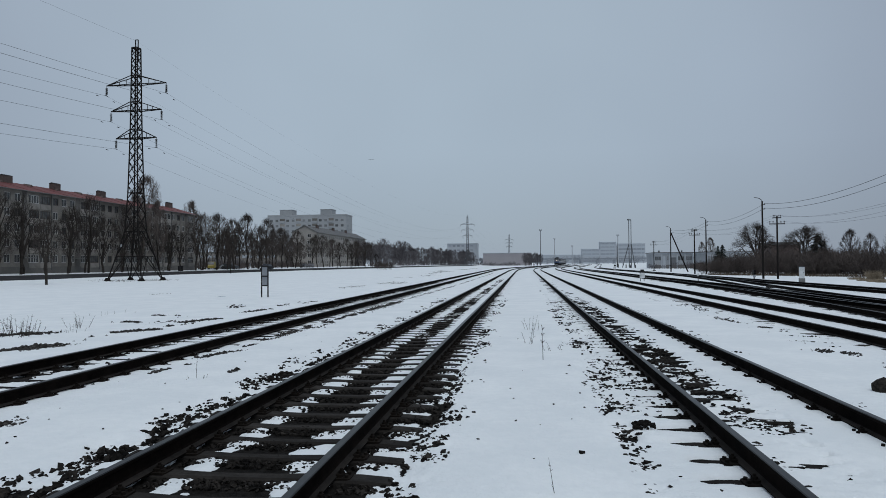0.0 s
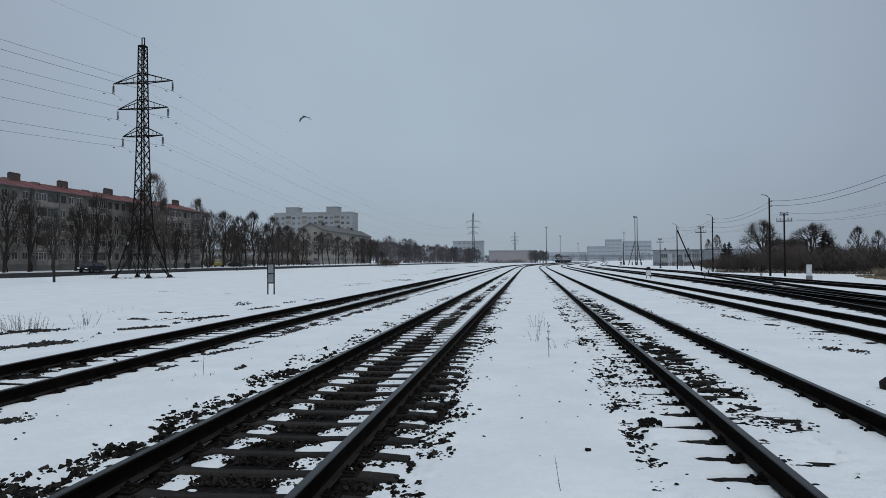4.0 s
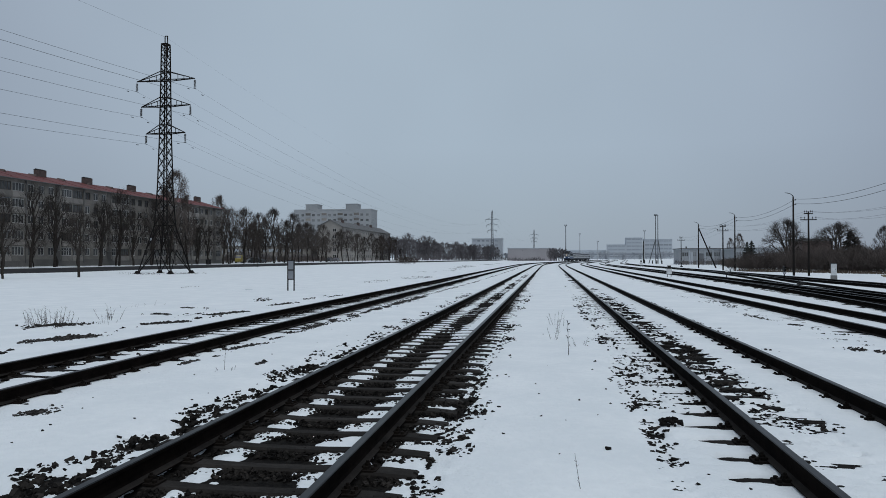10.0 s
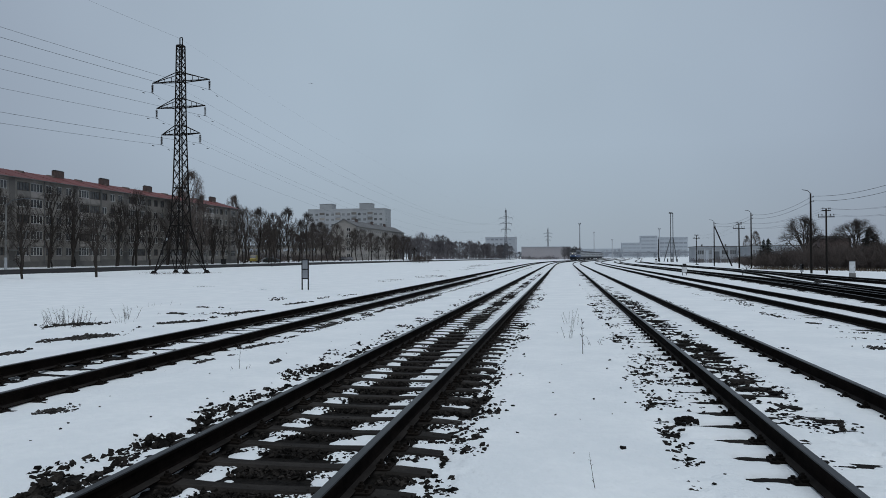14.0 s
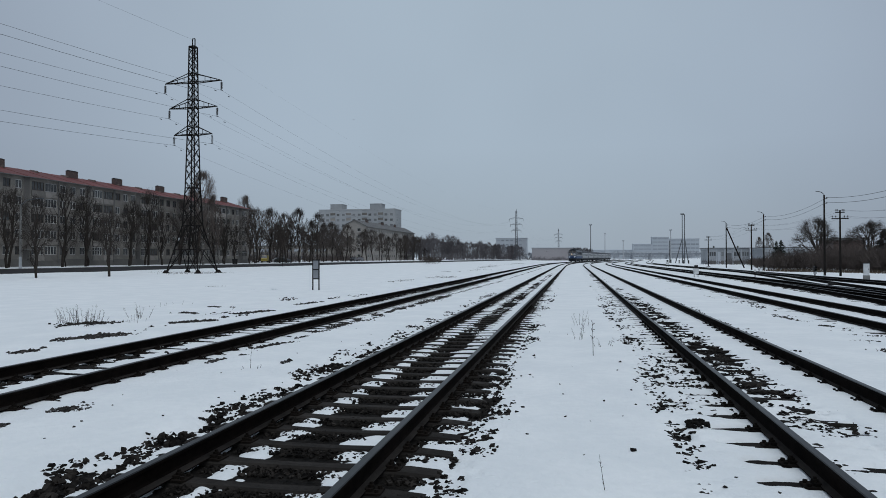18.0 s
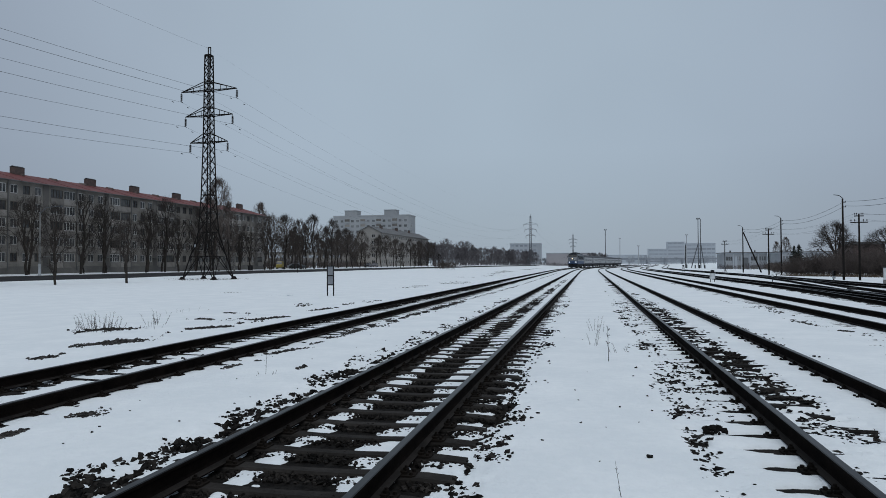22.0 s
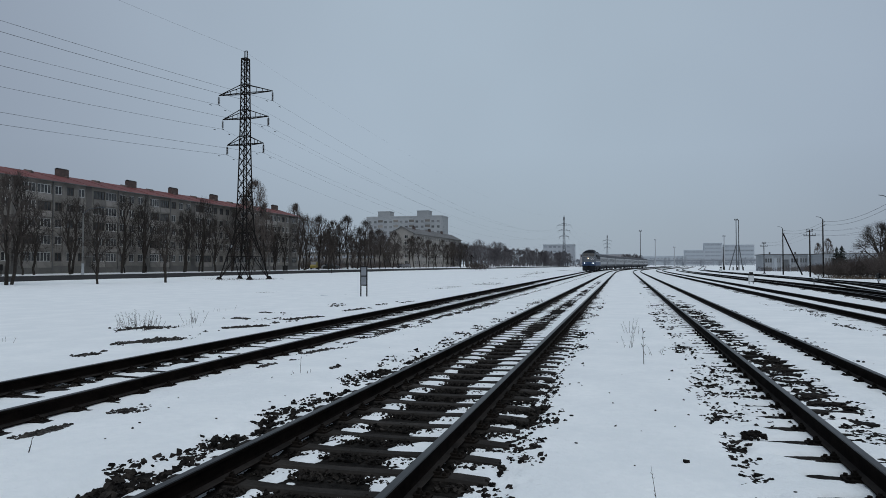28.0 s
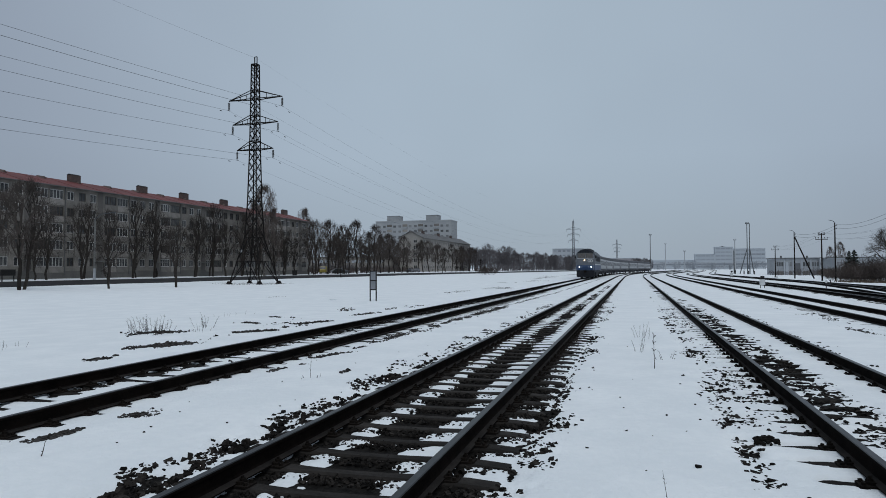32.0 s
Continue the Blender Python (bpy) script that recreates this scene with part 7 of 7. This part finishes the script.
# ---- what moves: the train along its track, the birds and their wings ----
CAR_BLUE = material("car_dark_blue", (0.010, 0.013, 0.022), 0.5, 0.0, 1.5, (0.016, 0.018, 0.026), 0, None, 0.4, spec=0.25)
CAR_GLASS = material("car_glass", (0.012, 0.014, 0.017), 0.12, 0, 1, (0.02, 0.022, 0.026), 0, None, 0.4, spec=0.6)
CAR_TRIM = material("car_black_trim", (0.012, 0.012, 0.013), 0.7, 0, 4, (0.02, 0.02, 0.021), 0, None, 0.4, spec=0.2)
CAR_LAMP = bpy.data.materials.new("car_lamp_glow")
CAR_LAMP.use_nodes = True
_b = CAR_LAMP.node_tree.nodes["Principled BSDF"]
_b.inputs["Emission Color"].default_value = (0.9, 0.95, 1.0, 1)
_b.inputs["Emission Strength"].default_value = 0.35
TAIL_RED = material("tail_light_red", (0.16, 0.012, 0.010), 0.3, 0, 3, (0.10, 0.01, 0.01))


def estate_car():
    """A dark estate car; it heads towards -y."""
    t = thing("car", "dark blue estate car driving along the wet street", "car")
    side = [(-2.32, 0.34), (-2.36, 0.62), (-2.22, 0.82), (-1.15, 1.00), (1.95, 1.02), (2.30, 0.96), (2.36, 0.60), (2.30, 0.34)]
    body = Shape().sweep([[(e * w, y * k, z) for y, z in side] for e, w, k in ((-1, 0.86, 0.985), (-1, 0.93, 1.0), (1, 0.93, 1.0), (1, 0.86, 0.985))])
    part("body", body, CAR_BLUE, t)
    top = [(-1.12, 1.01), (-0.42, 1.50), (-0.05, 1.60), (1.55, 1.57), (2.18, 1.03)]
    part("cabin", Shape().sweep([[(e * (0.86 - 0.20 * (z - 1.0) / 0.6), y, z) for y, z in top] for e in (-1, 1)]), CAR_BLUE, t)
    for e in (-1, 1):
        for y0, y1, z1, n in ((-0.62, 0.32, 1.47, "front_window"), (0.40, 1.20, 1.48, "rear_window"), (1.28, 1.78, 1.40, "quarter_window")):
            ya = y0 + (0.36 if n == "front_window" else 0.0)
            yb = y1 - (0.22 if n == "quarter_window" else 0.0)
            q = [(e * (0.872 - 0.20 * (z - 1.0) / 0.6), y, z) for y, z in ((y0, 1.08), (ya, z1), (yb, z1), (y1, 1.08))]
            part(n, Shape().sweep([[(x - e * 0.03, y, z) for x, y, z in q], q]), CAR_GLASS, t)
        part("mirror", Shape().box(e * 1.0 - 0.09, -0.78, 1.01, e * 1.0 + 0.09, -0.66, 1.15), CAR_BLUE, t)
        part("headlight", Shape().box(e * 0.66 - 0.2, -2.35, 0.625, e * 0.66 + 0.2, -2.25, 0.775), CAR_LAMP, t)
        part("tail_light", Shape().box(e * 0.78 - 0.08, 2.3, 0.67, e * 0.78 + 0.08, 2.36, 0.93), TAIL_RED, t)
        part("sill", Shape().box(e * 0.90 - 0.03, -1, 0.3, e * 0.90 + 0.03, 1, 0.42), CAR_TRIM, t)
        part("roof_rail", Shape().tube((e * 0.60, -0.05, 1.63), (e * 0.60, 1.5, 1.61), 0.02, n=6), STEEL_GREY, t)
    part("windscreen", Shape().sweep([[(e * w, y, z) for y, z in ((-1.09, 1.06), (-0.46, 1.50), (-0.49, 1.52), (-1.13, 1.07))] for e, w in ((-1, 0.74), (1, 0.74))]), CAR_GLASS, t)
    part("grille", Shape().box(-0.43, -2.37, 0.57, 0.43, -2.31, 0.75), CAR_TRIM, t)
    part("bumper", Shape().box(-0.83, -2.39, 0.34, 0.83, -2.29, 0.5), CAR_TRIM, t)
    part("bumper", Shape().box(-0.83, 2.29, 0.37, 0.83, 2.39, 0.55), CAR_TRIM, t)
    wheels = []
    for y in (-1.42, 1.38):
        for e in (-0.83, 0.83):
            w = part("wheel", Shape().tube((-0.11, 0, 0), (0.11, 0, 0), 0.34, n=16), BLACK_PAINT, t)
            w.matrix_local = pose(e, y, 0.34)
            part("rim", Shape().tube((-0.116, 0, 0), (0.116, 0, 0), 0.22, n=12), STEEL_GREY, w)
            wheels.append((w, e, y))
    return t, wheels


CAR = estate_car()


def drive(who, rows):
    """Keys the car along its lane."""
    t, wheels = who
    tilt = math.degrees(math.atan2(0.38, 7.1))
    out = []
    for s, y in rows:
        a, b = on_line(y, -66.6), on_line(y + 2.0, -66.6)
        out.append((s, pose(a[0], a[1], 0.262, 0, tilt, -math.degrees(math.atan2(b[0] - a[0], b[1] - a[1])))))
    walk(t, out)


SPEED, FRONT_AT_END = 9.95, 107.0


def vehicle_pose(front_s, half, wheelbase):
    a = on_line(front_s + half - wheelbase / 2, TRACKS["left"])
    b = on_line(front_s + half + wheelbase / 2, TRACKS["left"])
    x, y = (a[0] + b[0]) / 2, (a[1] + b[1]) / 2
    return pose(x, y, RAIL_Z, 0, 0, -math.degrees(math.atan2(b[0] - a[0], b[1] - a[1])))


def fly(who, rows, flaps, rate):
    """Keys a bird along its rows of time and place, heading the way it goes, and its wings through the flapping times."""
    t, wings = who
    out = []
    for i, (s, p) in enumerate(rows):
        q = rows[min(i + 1, len(rows) - 1)][1]
        o = rows[max(i - 1, 0)][1]
        d = Vector(q) - Vector(o)
        out.append((s, pose(*p, 0, 0, math.degrees(math.atan2(d.x, -d.y)))))
    walk(t, out)
    for e, w in zip((1, -1), wings):
        beats = [(0.0, pose(0, 0, 0))]
        a, b = flaps
        k, s = 0, a
        while s < b:
            beats.append((s, pose(0, 0, 0, 0, -e * (32 if k % 2 else -28), 0)))
            s += rate
            k += 1
        beats.append((32.0, pose(0, 0, 0)))
        walk(w, beats)


def motions():
    times = [i * 1.0 for i in range(33)]
    walk(LOCO, [(t, vehicle_pose(FRONT_AT_END + SPEED * (32 - t), 10.0, 12.6)) for t in times])
    for i, c in enumerate(COACHES):
        walk(c, [(t, vehicle_pose(FRONT_AT_END + 20.6 + 24.6 * i + 0.5 * i + SPEED * (32 - t), 12.2, 17.0)) for t in times])
    drive(CAR, [(0.0, 169.0), (0.5, 160.0), (1.0, 150.9), (1.5, 141.6), (2.0, 132.3), (2.5, 123.3), (3.0, 114.4), (3.5, 105.6),
                (5.0, 80.0), (6.0, 64.0), (7.0, 49.0), (8.0, 36.0), (9.0, 24.5), (10.0, 14.0), (12.0, -4.0), (14.0, -18.0), (16.0, -28.0), (18.0, -32.0), (32.0, -32.0)])
    fly(GULL_A, [(0, (-30.0, 140.0, 24.0)), (1.2, (-23.3, 79.4, 10.3)), (1.8, (-18.8, 70.3, 10.1)), (2.4, (-13.5, 64.4, 10.2)), (3.0, (-10.6, 56.7, 10.8)), (3.5, (-11.0, 50.3, 11.2)), (4.5, (-16.4, 40.5, 12.9)), (5.5, (-19.8, 32.3, 14.1)), (5.7, (-20.5, 30.3, 14.8)), (6.5, (-23.8, 26.7, 19.1)), (32, (-90.0, -20.0, 60.0))], (1.2, 6.6), 0.2)
    fly(GULL_B, [(0, (-60.0, -60.0, 40.0)), (11.0, (-20.0, -10.0, 30.0)), (11.7, (-19.9, 37.0, 19.7)), (12.0, (-22.6, 45.5, 20.2)), (12.2, (-24.6, 52.1, 21.4)), (12.6, (-29.4, 66.6, 24.4)), (13.0, (-36.5, 85.1, 29.4)), (13.4, (-44.5, 107.0, 34.5)), (13.8, (-52.5, 136.3, 40.4)), (15.5, (-72.7, 218.7, 53.0)), (18.0, (-98.2, 299.0, 66.3)), (18.5, (-107.8, 309.5, 70.2)), (19.0, (-117.3, 309.7, 69.7)), (23.0, (-173.7, 245.3, 45.5)), (24.0, (-181.5, 229.3, 41.3)), (25.5, (-200.9, 201.7, 33.6)), (28, (-224.9, 160.8, 30.7)), (32, (-324.7, 102.8, 66.8))], (11.5, 24.6), 0.2)
    fly(CROW_C, [(0, (-4.0, 200.0, 4.5)), (28.5, (0.8, 110.8, 2.6)), (29.3, (4.0, 109.8, 4.3)), (29.9, (6.0, 107.8, 5.0)), (30.5, (7.5, 105.7, 5.3)), (31.0, (9.0, 103.6, 5.5)), (31.4, (10.7, 101.5, 5.0)), (31.8, (13.1, 99.2, 4.9)), (32, (14.2, 98.1, 4.7))], (29.0, 32.0), 0.15)


motions()
